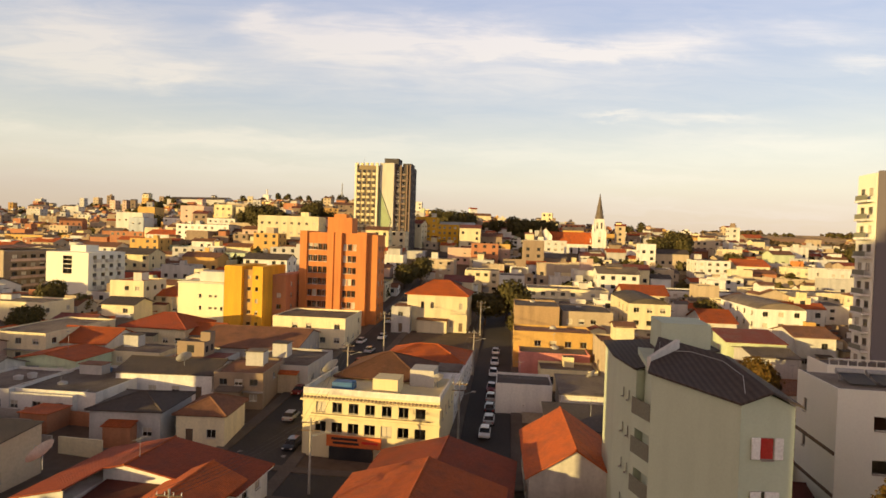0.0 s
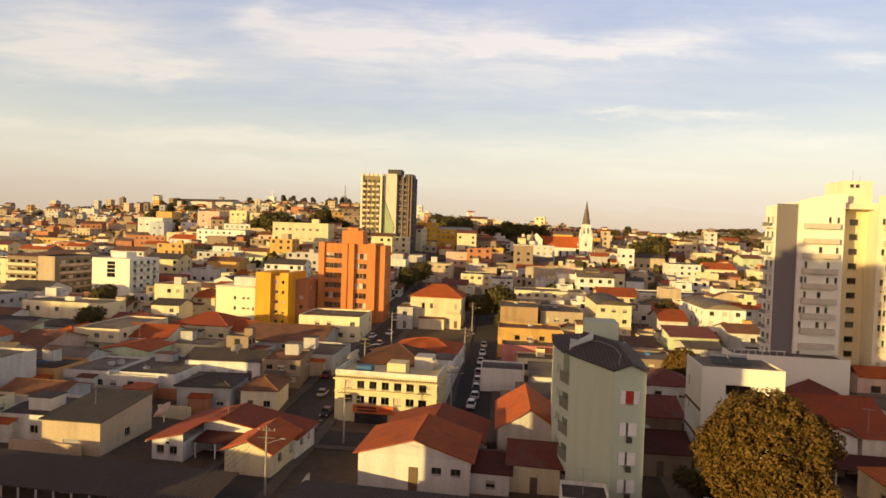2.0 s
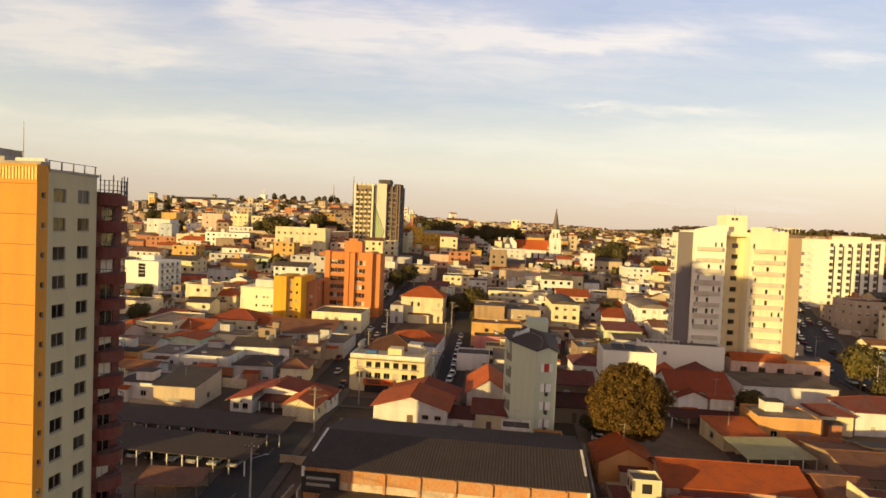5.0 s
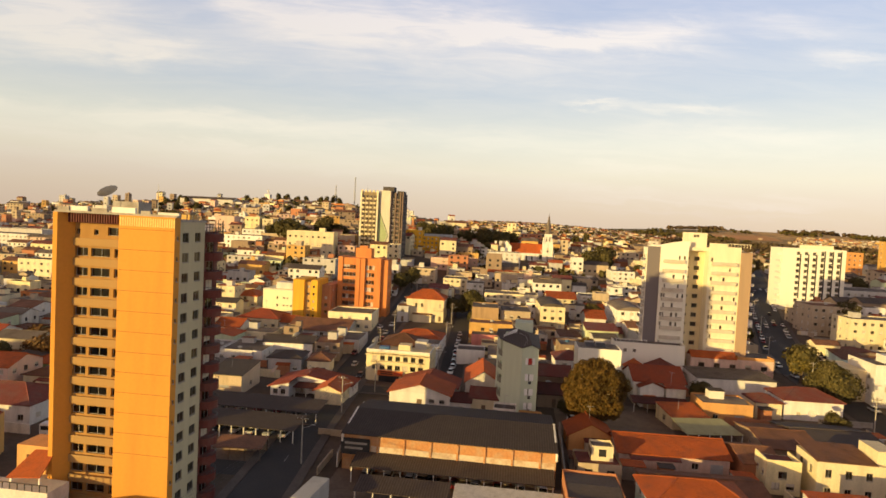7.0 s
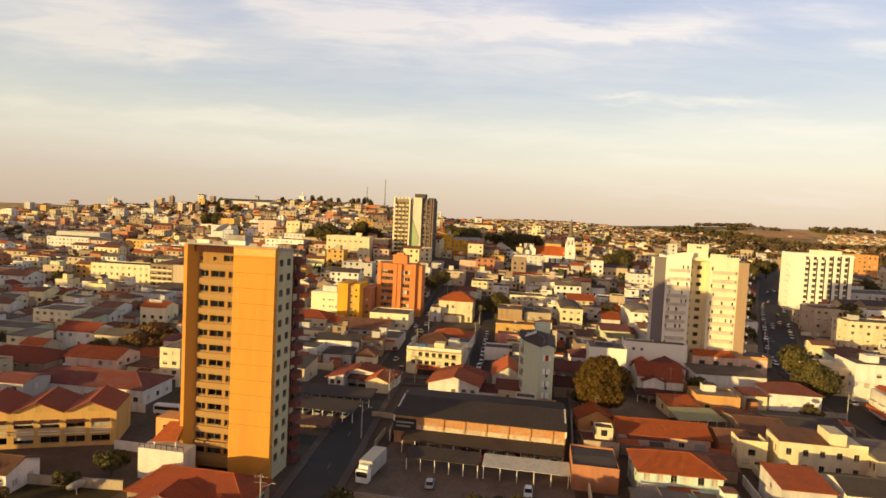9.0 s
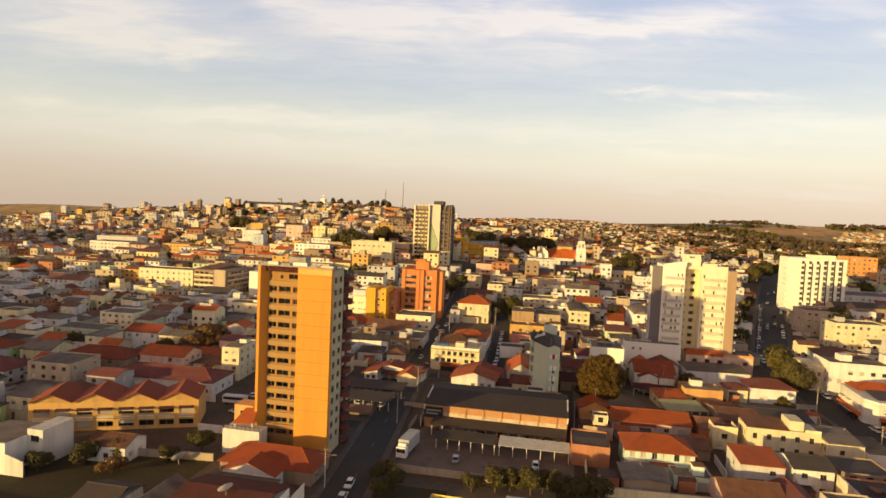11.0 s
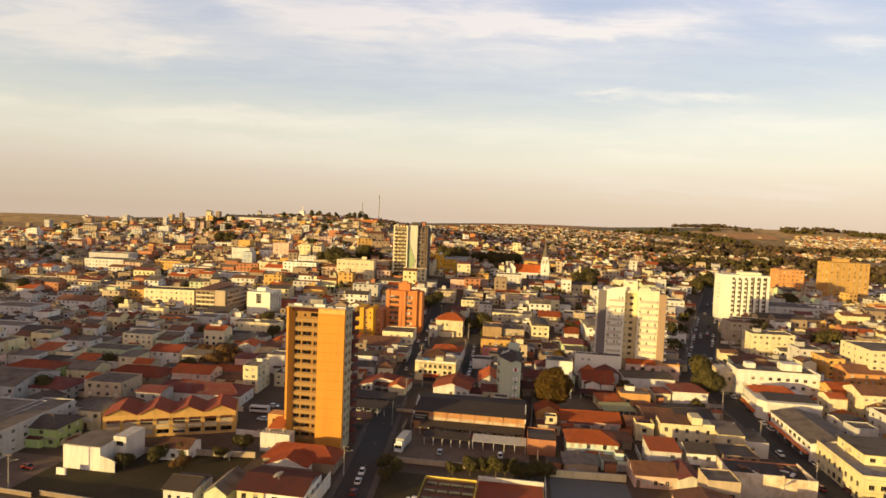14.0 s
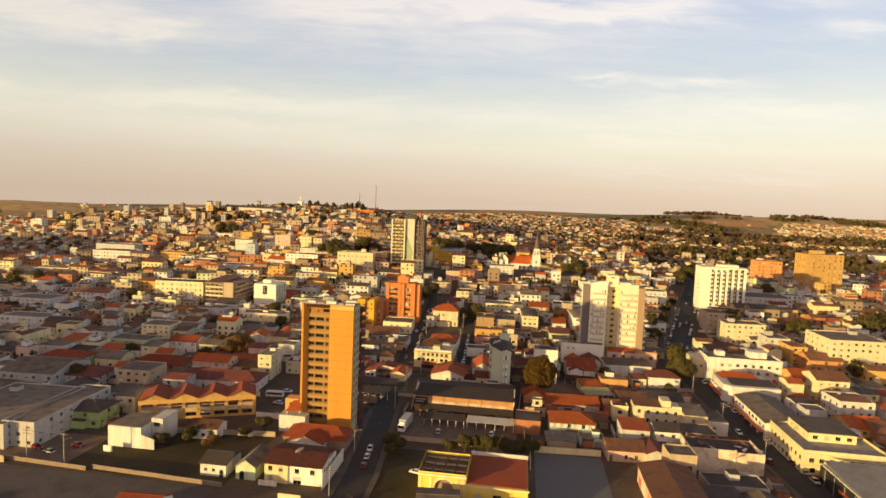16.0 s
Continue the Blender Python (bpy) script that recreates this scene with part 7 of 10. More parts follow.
house(45.5, 14.0, 20.0, 9.0, 2.8, "gx", "brown", "brown", 3, 1, 3, 1, rise=1.0)
house(59.5, 29.5, 7.0, 11.0, 3.6, "gx", "brick", "brown", 3, 1, 1, 1, rise=1.4)
house(69.4, 42.0, 11.0, 16.0, 3.4, "gx", "brown", "brown", 3, 1, 2, 1, label="low sheds under wide brown sheet roofs", rise=1.4)
house(81.0, 44.0, 16.5, 18.0, 3.4, "gx", "brown", "slate", 3, 1, 2, 1, label="low sheds under wide dark sheet roofs", rise=1.6)
house(57.5, 92.0, 9.0, 11.0, 4.4, "gy", "grey", "maroon", 3, 1, 2, 1, rise=2.0)
house(49.5, 89.4, 6.0, 11.0, 4.2, "gy", "oldwhite", "terracotta", 3, 1, 1, 1, rise=1.8)


def peach_building():
    t, at = building("building", 79, 120, "peach two-storey building with a terrace and small red roof", "building", "buildings of the nearer blocks")
    b = land(79, 112)
    volume(t, at, "wall", 67, 91.5, 98.6, 103.4, b - 1, b + 6.6, WALLS["pinkish"], S=window_row(68, 91, 5, 1.8, b + 3.6, 1.4), W=[])
    bm = bmesh.new()
    pitched(bm, 13, 5, 0, 1.4, 0.3, "gx")
    part("roof", bm, ROOFS["terracotta"], t, "red tile roof", at @ pose(73.8, 101, b + 6.65))
    for x0, x1, y0, y1 in ((81, 91.5, 98.6, 98.8), (91.3, 91.5, 98.8, 103.4), (81, 81.2, 98.8, 103.4)):
        solid(t, at, "parapet", x0, x1, y0, y1, b + 6.6, b + 7.5, WALLS["orange"])
    FOOT.append((79, 101, 12.5, 2.6))


peach_building()


def green_canopy():
    t = thing("canopy", pose(55.6, 44.6, land(55.6, 44.6), 0, 0, 12), "pale green sheet canopy on thin white posts", "canopy")
    bm = bmesh.new()
    prism_slab(bm, [(-6.5, -4.2), (6.5, -4.2), (6.0, 4.2), (-6.2, 4.2)], [2.9, 2.9, 3.8, 3.8], 0.1)
    part("roof", bm, surface("pale_green_sheet", (0.44, 0.42, 0.22), 0.7, grime=0.5, scale=0.5, dirt=(0.30, 0.25, 0.10), wave=2.0, wave_dir="X"), t)
    bm = bmesh.new()
    box(bm, -0.07, 0.07, -0.07, 0.07, -0.3, 3.0)
    me = mesh_of("post", bm, WHITE)
    for i in range(6):
        piece("post", me, t, pose(-6.2 + 12.4 * i / 5, -4.0, 0))
    FOOT.append((55.6, 44.6, 6.8, 4.8))


green_canopy()


def deck_house(x0, x1, y0, y1, h, wall, label):
    """A yellow house whose upper front is a deck with a tiled floor, and a box balcony."""
    t, at = building("house", (x0 + x1) / 2, (y0 + y1) / 2, label, "house", "houses of the town")
    b = land((x0 + x1) / 2, (y0 + y1) / 2)
    w = x1 - x0
    volume(t, at, "wall", x0, x1, y0, y1, b - 1, b + h, WALLS[wall], S=[(x0 + 0.35 * w, x0 + 0.6 * w, b + h * 0.55, b + h * 0.8)] + window_row(x0 + 0.5, x1 - 0.5, 2, 1.4, b + 1.0, 1.2), W=window_row(y0 + 0.5, y1 - 0.5, 2, 1.1, b + h * 0.55, 1.2))
    solid(t, at, "deck", x0 + 0.3, x1 - 0.3, y0 + 0.3, y1 - 0.3, b + h, b + h + 0.06, ROOFS["maroon"], "dark red tiled deck")
    for a0, a1, c0, c1 in ((x0, x1, y0, y0 + 0.2), (x0, x0 + 0.2, y0 + 0.2, y1), (x1 - 0.2, x1, y0 + 0.2, y1)):
        solid(t, at, "parapet", a0, a1, c0, c1, b + h, b + h + 0.9, WALLS[wall])
    FOOT.append(((x0 + x1) / 2, (y0 + y1) / 2, w / 2, (y1 - y0) / 2))


deck_house(58.5, 64.5, 19.5, 25.0, 5.4, "yellowpale", "pale yellow house with a red-tiled roof deck")


def side_gable_house(x0, x1, y0, y1, h, rise, wall, cover, label, front=()):
    """A low house under a broad tiled gable; returns the house and the pose of its parts."""
    t, at = building("house", (x0 + x1) / 2, (y0 + y1) / 2, label, "house", "houses of the town", z=0.2)
    volume(t, at, "wall", x0, x1, y0, y1, -1, h, WALLS[wall], S=list(front), E=window_row(y0 + 1, y1 - 1, 2, 1.2, 1.4, 1.1))
    bm = bmesh.new()
    xc = (x0 + x1) / 2
    quad(bm, [(x0, y0, h), (x1, y0, h), (xc, y0, h + rise)])
    part("gable", bm, WALLS[wall], t, "", at)
    bm = bmesh.new()
    pitched(bm, x1 - x0, y1 - y0, 0.03, rise, 0.5, "gy")
    part("roof", bm, ROOFS[cover], t, "worn orange tile roof", at @ pose(xc, (y0 + y1) / 2, h))
    FOOT.append((xc, (y0 + y1) / 2, (x1 - x0) / 2, (y1 - y0) / 2))
    return t, at


def broad_gable_house():
    """A low white house, one front wing forward under the same long tile slope."""
    t, at = building("house", -40, 57, "white house under a broad worn red tile gable, two front windows", "house", "houses of the town", z=0.2)
    xr, zr = -41.0, 4.9

    def top(x):
        return zr - (0.24 * (xr - x) if x < xr else 0.165 * (x - xr))
    wings = (("front_wing", -48.6, -43.8, 50.0, 63.0, [(-47.9, -46.7, 1.1, 2.3), (-45.9, -44.7, 1.1, 2.3)]), ("wall", -43.8, -29.2, 55.4, 63.0, [(-42.6, -41.8, 0.2, 2.3), (-40.4, -38.6, 1.0, 2.3), (-32.6, -31.4, 1.1, 2.2)]))
    for name, x0, x1, y0, y1, front in wings:
        low = min(top(x0), top(x1)) - 0.25
        volume(t, at, name, x0, x1, y0, y1, -1, low, WALLS["white"], S=front, E=window_row(y0 + 1, y1 - 1, 2, 1.2, 1.3, 0.9) if x1 > -30 else ())
        bm = bmesh.new()
        quad(bm, [(x0, y0, low), (x1, y0, low), (x1, y0, top(x1) - 0.2)] + ([(xr, y0, zr - 0.2)] if x0 < xr < x1 else []) + [(x0, y0, top(x0) - 0.2)])
        part("gable", bm, WALLS["white"], t, "", at)
    west = [(-49.2, 49.4), (-43.4, 49.4), (-43.4, 54.8), (xr, 54.8), (xr, 63.6), (-49.2, 63.6)]
    east = [(xr, 54.8), (-28.6, 54.8), (-28.6, 63.6), (xr, 63.6)]
    for ring in (west[:2] + [(-43.4, 63.6)] + west[5:], [(-43.4, 54.8), (xr, 54.8), (xr, 63.6), (-43.4, 63.6)], east):
        bm = bmesh.new()
        prism_slab(bm, ring, [top(x) for x, _ in ring], 0.16)
        part("roof", bm, ROOFS["red"], t, "worn dark red tile roof slope", at)
    bm = bmesh.new()
    tube(bm, (xr, 54.7, zr + 0.14), (xr, 63.7, zr + 0.14), 0.13, 0.13, 8)
    part("ridge_tiles", bm, ROOFS["terracotta"], t, "", at)
    for x in (-49.3, -28.7):
        bm = bmesh.new()
        tube(bm, (x, 49.6 if x < -40 else 55.0, top(x) - 0.1), (x, 63.4, top(x) - 0.1), 0.09, 0.09, 8)
        part("gutter", bm, WHITE, t, "pale eaves gutter", at)
    bm = bmesh.new()
    prism_slab(bm, [(-43.3, 51.6), (-36.6, 51.6), (-36.6, 55.3), (-43.3, 55.3)], [2.5, 2.5, 3.0, 3.0], 0.14)
    part("porch_roof", bm, ROOFS["oxblood"], t, "dark red porch roof", at)
    for x in (-43.1, -40.0, -36.9):
        solid(t, at, "porch_post", x, x + 0.2, 51.8, 52.0, -0.8, 2.46, WALLS["white"])
    solid(t, at, "vent", -46.4, -45.9, 49.94, 49.996, 2.55, 2.85, SIGNDARK)
    FOOT.append((-39, 57, 10.5, 7))


broad_gable_house()
side_gable_house(-36.2, -29.5, 47.8, 57.4, 3.5, 1.4, "cream", "terracotta", "small house with a blank cream gable and orange tiles")
house(-71.9, 57.0, 9.5, 11.0, 3.8, "flat", "white", "slate", 3, 1, 2, 1, win=(1.3, 1.2), full=True, door_at=False)
house(-60.5, 54.5, 9.0, 12.5, 4.8, "shed", "tan", "slate", 3, 1, 1, 1)
house(-54.4, 76.5, 9.6, 9.5, 4.4, "hip", "grey", "slate", 8, 1, 3, 1, label="grey house with a dark hipped roof and pale eaves", rise=1.2)
house(-45.0, 78.5, 6.6, 8.0, 4.2, "hip", "cream", "brown", 8, 1, 2, 1, rise=1.4)
house(-60.5, 94.5, 16.0, 11.0, 4.2, "gx", "white", "slate", 8, 1, 4, 1, label="white house with a wavy dark roof edge", rise=1.3, full=True)
house(-47.5, 95.0, 8.0, 12.0, 5.4, "flat", "brown", "brown", 8, 2, 3, 1, label="brown two-storey house with a terrace at the crossing")
house(-91.2, 78.5, 9.8, 9.5, 4.4, "flat", "orange", "slate", 3, 1, 2, 1)
house(-72.4, 82.0, 11.5, 10.0, 3.4, "flat", "white", "fibro", 3, 1, 3, 1, win=(1.3, 1.2), full=True, door_at=False)
house(-93.2, 68.5, 8.2, 9.0, 8.3, "flat", "oldwhite", "fibro", 3, 1, 1, 1, label="tall blank rendered party wall of a house", full=False)
house(-80.5, 66.0, 11.0, 8.0, 3.4, "gx", "grey", "brown", 3, 1, 2, 1, rise=1.2)
house(-1.5, 100.0, 9.0, 8.0, 4.6, "flat", "white", "slate", 3, 1, 1, 0, label="white blank-fronted house with a low dark roof", win=(0.3, 0.3), door_at=False)
house(9.0, 100.0, 9.5, 10.0, 3.6, "shed", "oldwhite", "fibro", 3, 1, 2, 1)


# ---- at the foot of the tower and round the field ----
def turret_annexe():
    t, at = building("annexe", -58, -17, "white annexe with a railed terrace and sloping orange roof", "building", z=0)
    volume(t, at, "base", -61.0, -51.5, -19.2, -15.1, -1, 6.0, WALLS["white"])
    volume(t, at, "rear_base", -61.0, -55.7, -15.1, -9.5, -1, 6.0, WALLS["white"])
    volume(t, at, "rear_block", -61.0, -56.0, -14.0, -9.6, 6.0, 10.2, WALLS["orange"], S=[(-59.4, -58.2, 7.4, 8.8)])
    bm = bmesh.new()
    prism_slab(bm, [(-59.4, -17.6), (-54.0, -17.6), (-54.4, -14.2), (-57.8, -14.2)], [6.7, 7.2, 9.8, 9.6], 0.16)
    part("turret_roof", bm, ROOFS["terracotta"], t, "bright orange sloping tile roof", at)
    for x, z in ((-59.0, 6.7), (-54.5, 7.2)):
        solid(t, at, "roof_post", x, x + 0.25, -17.4, -17.15, 6.0, z, WALLS["white"])
    for k in range(9):
        solid(t, at, "rail_post", -60.9 + 1.15 * k, -60.8 + 1.15 * k, -19.15, -19.05, 6.0, 6.9, SIGNDARK)
    solid(t, at, "rail", -60.95, -51.55, -19.16, -19.04, 6.9, 7.0, SIGNDARK)
    FOOT.append((-56.5, -15, 5.5, 5.5))


def red_front_house():
    t, at = building("house", -49, -27, "house with a broad dark red roof and white gable", "house", "houses of the town", z=0)
    at = at @ pose(4.0, -2.5, 0)
    volume(t, at, "wall", -59, -37.5, -27.5, -17.8, -1, 3.4, WALLS["brown"], E=window_row(-27, -18, 2, 1.2, 1.2, 1.2))
    bm = bmesh.new()
    pitched(bm, 21.5, 9.7, 0, 2.6, 0.5, "hip")
    part("roof", bm, ROOFS["red"], t, "dark red hipped tile roof", at @ pose(-48.2, -22.6, 3.4))
    volume(t, at, "front_wall", -56.0, -44.0, -31.5, -27.52, -1, 3.2, WALLS["white"], S=window_row(-53.5, -44.5, 4, 1.4, 1.3, 1.0))
    bm = bmesh.new()
    quad(bm, [(-56.0, -31.5, 3.2), (-44.0, -31.5, 3.2), (-50.0, -31.5, 5.4)])
    part("gable", bm, WALLS["white"], t, "", at)
    bm = bmesh.new()
    pitched(bm, 12.0, 5.4, 0, 2.2, 0.35, "gy")
    part("front_roof", bm, ROOFS["red"], t, "dark red gable roof", at @ pose(-50, -28.9, 3.22))
    solid(t, at, "porch_slab", -57.5, -42.5, -33.8, -31.52, 2.6, 2.8, ROOFS["fibro"], "grey porch roof")
    for x in (-57.2, -50, -42.8):
        solid(t, at, "porch_post", x, x + 0.2, -33.6, -33.4, -0.5, 2.6, WALLS["white"])
    FOOT.append((-48, -26, 11.5, 8.5))


def brown_roof_house():
    t, at = building("house", -44, -48, "cream and white house with a wide dark brown roof", "house", "houses of the town", z=0)
    at = at @ pose(3.6, -1.0, 0)
    volume(t, at, "yellow_front", -53.5, -46.5, -54.5, -41, -1, 5.8, WALLS["yellowpale"], S=[(-52.3, -51.1, 3.6, 5.0), (-49.2, -48.0, 3.6, 5.0), (-52.3, -51.0, 0.8, 2.2)])
    volume(t, at, "white_front", -46.5, -36.5, -54.0, -41, -1, 5.4, WALLS["white"], S=[(-44.6, -43.2, 3.2, 4.6), (-40, -38.6, 3.2, 4.6), (-45, -42.6, 0.0, 2.2)], E=window_row(-53, -42, 3, 1.2, 3.2, 1.2))
    bm = bmesh.new()
    prism_slab(bm, [(-54.0, -55.0), (-36.0, -55.0), (-36.0, -48), (-54.0, -48)], [5.7, 5.7, 7.4, 7.4], 0.14)
    part("roof", bm, ROOFS["oxblood"], t, "dark brown tile roof slope", at)
    bm = bmesh.new()
    prism_slab(bm, [(-54.0, -48), (-36.0, -48), (-36.0, -40.6), (-54.0, -40.6)], [7.4, 7.4, 5.7, 5.7], 0.14)
    part("roof", bm, ROOFS["oxblood"], t, "dark brown tile roof slope", at)
    for x0, x1 in ((-53.5, -53.4), (-36.6, -36.5)):
        bm = bmesh.new()
        prism(bm, [(x0, -54), (x1, -54), (x1, -48), (x0, -48)], 5.3, 7, slope=[5.8, 5.8, 7.3, 7.3])
        part("gable", bm, WALLS["oldwhite"], t, "", at)
    solid(t, at, "side_wall", -35.8, -35.6, -56, -36, -0.5, 4.2, WALLS["oldwhite"])
    FOOT.append((-45, -48, 9.5, 7.5))


def green_gable_house():
    t, at = building("house", -58, -49, "pale green gabled house with an arched door", "house", "houses of the town", z=0)
    at = at @ pose(2.8, -2.0, 0)
    volume(t, at, "wall", -61.5, -55.5, -53.5, -42, -1, 4.0, WALLS["greenpale"])
    bm = bmesh.new()
    quad(bm, [(-61.5, -53.5, 4.0), (-55.5, -53.5, 4.0), (-58.5, -53.5, 6.0)])
    part("gable", bm, WALLS["greenpale"], t, "", at)
    bm = bmesh.new()
    pitched(bm, 6.0, 11.5, 0, 2.0, 0.35, "gy")
    part("roof", bm, ROOFS["fibro"], t, "pale grey sheet gable roof", at @ pose(-58.5, -47.75, 4.02))
    bm = bmesh.new()
    tube(bm, (-59.6, -53.56, 1.9), (-59.6, -53.5, 1.9), 0.7, 0.7, 16)
    box(bm, -60.3, -58.9, -53.56, -53.5, 0, 1.9)
    part("arched_door", bm, SIGNDARK, t, "", at)
    volume(t, at, "annexe", -72.5, -64.5, -53.5, -44, -1, 3.8, WALLS["oldwhite"], S=window_row(-72, -67.2, 2, 0.9, 1.5, 0.9), label="old white annexe with small windows")
    bm = bmesh.new()
    tube(bm, (-65.9, -53.56, 1.7), (-65.9, -53.504, 1.7), 0.6, 0.6, 16)
    box(bm, -66.5, -65.3, -53.56, -53.504, 0, 1.7)
    part("arched_opening", bm, SIGNDARK, t, "", at)
    bm = bmesh.new()
    pitched(bm, 8.0, 9.5, 0, 1.6, 0.4, "gx")
    part("annexe_roof", bm, ROOFS["dark"], t, "dark pitched roof", at @ pose(-68.5, -48.75, 3.82))
    FOOT.append((-64, -48, 9.5, 7))


def white_blank_house():
    t, at = building("house", -98, -30, "white house with a tall blank wall and a grey upper storey", "house", "houses of the town", z=0)
    at = at @ pose(-1.2, -2.0, 0)
    volume(t, at, "wall", -107.5, -96.0, -41, -29, -1, 6.8, WALLS["white"])
    bm = bmesh.new()
    prism(bm, [(-96.0, -41), (-91.5, -41), (-91.5, -40.7), (-96.0, -40.7)], -1, 5, slope=[4.6, 3.4, 3.4, 4.6])
    part("lower_wall", bm, WALLS["oldwhite"], t, "", at)
    solid(t, at, "roof", -107.2, -96.3, -40.7, -29.3, 6.8, 6.95, ROOFS["fibro"])
    volume(t, at, "upper_storey", -96.0, -92.0, -35.5, -27, -1, 8.2, WALLS["oldwhite"], S=[(-95.2, -93.0, 5.4, 6.8)])
    solid(t, at, "yard_gate", -106, -103, -45.2, -45, -0.5, 2.0, WALLS["oldwhite"])
    FOOT.append((-98, -34, 10, 8))


turret_annexe()
red_front_house()
brown_roof_house()
green_gable_house()
white_blank_house()


def minibus(x, y, yaw):
    t = thing("minibus", pose(x, y, land(x, y) + 0.05, 0, 0, yaw), "white minibus parked on the yard", "bus")
    bm = bmesh.new()
    box(bm, -3.6, 3.6, -1.05, 1.05, 0.45, 2.7)
    bmesh.ops.bevel(bm, geom=bm.edges[:], offset=0.18, segments=2, affect="EDGES")
    part("body", bm, WHITE, t)
    for s in (-1, 1):
        bm = bmesh.new()
        box(bm, -3.2, 3.2, s * 1.06 - 0.02, s * 1.06 + 0.02, 1.5, 2.3)
        part("window_band", bm, SIGNDARK, t)
        for x_ in (-2.3, 2.3):
            bm = bmesh.new()
            tube(bm, (x_, s * 0.95 - 0.1, 0.42), (x_, s * 0.95 + 0.1, 0.42), 0.42, 0.42, 12)
            part("wheel", bm, DARKMETAL, t)


minibus(-76.5, 13.2, 4)


# ---- two slabs west of the yellow block ----
def brown_slab():
    t, at = building("apartment_house", -189, 182, "brown five-storey slab with pale balcony bands", "apartment house")
    b = land(-189, 178)
    z0, fh = b + 1.0, 3.0
    BR = WALLS["brown"]
    S_ = grid(-198.6, -186, 4, 1.9, z0, 5, fh, 0.9, 1.2)
    volume(t, at, "wall", -199, -178, 176, 206, b - 2, z0 + 15.4, BR, S=S_, E=grid(178, 205, 7, 2.2, z0, 5, fh, 0.9, 1.3))
    for f in range(5):
        z = z0 + f * fh
        solid(t, at, "balcony_band", -198.8, -185.8, 175.1, 175.996, z - 0.2, z + 0.75, WALLS["cream"])
        solid(t, at, "side_band", -177.996, -177.6, 178, 205, z - 0.15, z + 0.75, WALLS["pinkish"])
    solid(t, at, "stair_panel", -185.4, -178.2, 175.7, 175.996, b - 1, z0 + 15.8, WALLS["tan"])
    bm = bmesh.new()
    prism_slab(bm, [(-199.3, 175.6), (-186, 175.6), (-186, 206), (-199.3, 206)], [z0 + 15.45, z0 + 15.45, z0 + 17, z0 + 17], 0.15)
    part("roof", bm, ROOFS["brown"], t, "brown sheet roof", at)
    FOOT.append((-188.5, 191, 11, 16))


def white_slab():
    t, at = building("apartment_house", -156, 184, "white five-storey block with a blank front", "apartment house")
    b = land(-156, 180)
    volume(t, at, "wall", -164, -148, 178, 196, b - 2, b + 16.2, SMOOTHW, S=[(-157.6, -154.2, b + 9.0, b + 15.0)], E=grid(179, 195, 4, 1.8, b + 1, 5, 3.0, 0.9, 1.3), styles=(0,))
    for k in range(3):
        solid(t, at, "window_bar", -157.6, -154.2, 178.02, 178.1, b + 10.6 + 1.5 * k, b + 10.8 + 1.5 * k, SMOOTHW)
    for f in range(5):
        for y in (180.5, 186, 191.5):
            solid(t, at, "balcony", -147.996, -146.9, y, y + 2.6, b + 0.8 + 3 * f, b + 1.9 + 3 * f, WALLS["oldwhite"])
    solid(t, at, "tank_room", -160, -154, 184, 190, b + 16.2, b + 18.4, SMOOTHW)
    FOOT.append((-156, 187, 9, 10))


def pale_yellow_flats():
    t, at = building("apartment_house", -85, 150, "pale yellow four-storey block with a few small windows", "apartment house")
    b = land(-85, 143)
    S_ = [(-85.9, -85.2, b + 8.3, b + 9.3), (-83.2, -82.2, b + 8.6, b + 9.1), (-81.6, -80.9, b + 8.6, b + 9.1), (-85.9, -85.2, b + 5.2, b + 6.2), (-83.2, -82.2, b + 5.5, b + 6.0), (-81.6, -80.9, b + 5.5, b + 6.0), (-79.9, -79.3, b + 5.2, b + 6.2), (-86.4, -85.0, b + 1.2, b + 2.2), (-80.6, -79.6, b + 1.2, b + 2.2)]
    volume(t, at, "wall", -91.8, -79.05, 142, 158, b - 2, b + 12.4, YELLOWPALE2, S=S_, styles=(0,))
    solid(t, at, "roof_room", -87, -80, 144, 150, b + 12.4, b + 15.0, WALLS["white"])
    solid(t, at, "roof_edge", -92.0, -79.1, 141.8, 141.996, b + 12.0, b + 12.3, WALLS["oldwhite"])
    FOOT.append((-85.4, 150, 6.5, 8))


YELLOWPALE2 = surface("pale_yellow_render", (0.76, 0.71, 0.48), 0.8, grime=0.25, scale=0.4, dirt=(0.55, 0.5, 0.32), streak=True, grain=0.05, bump=0.05)
brown_slab()
white_slab()
pale_yellow_flats()


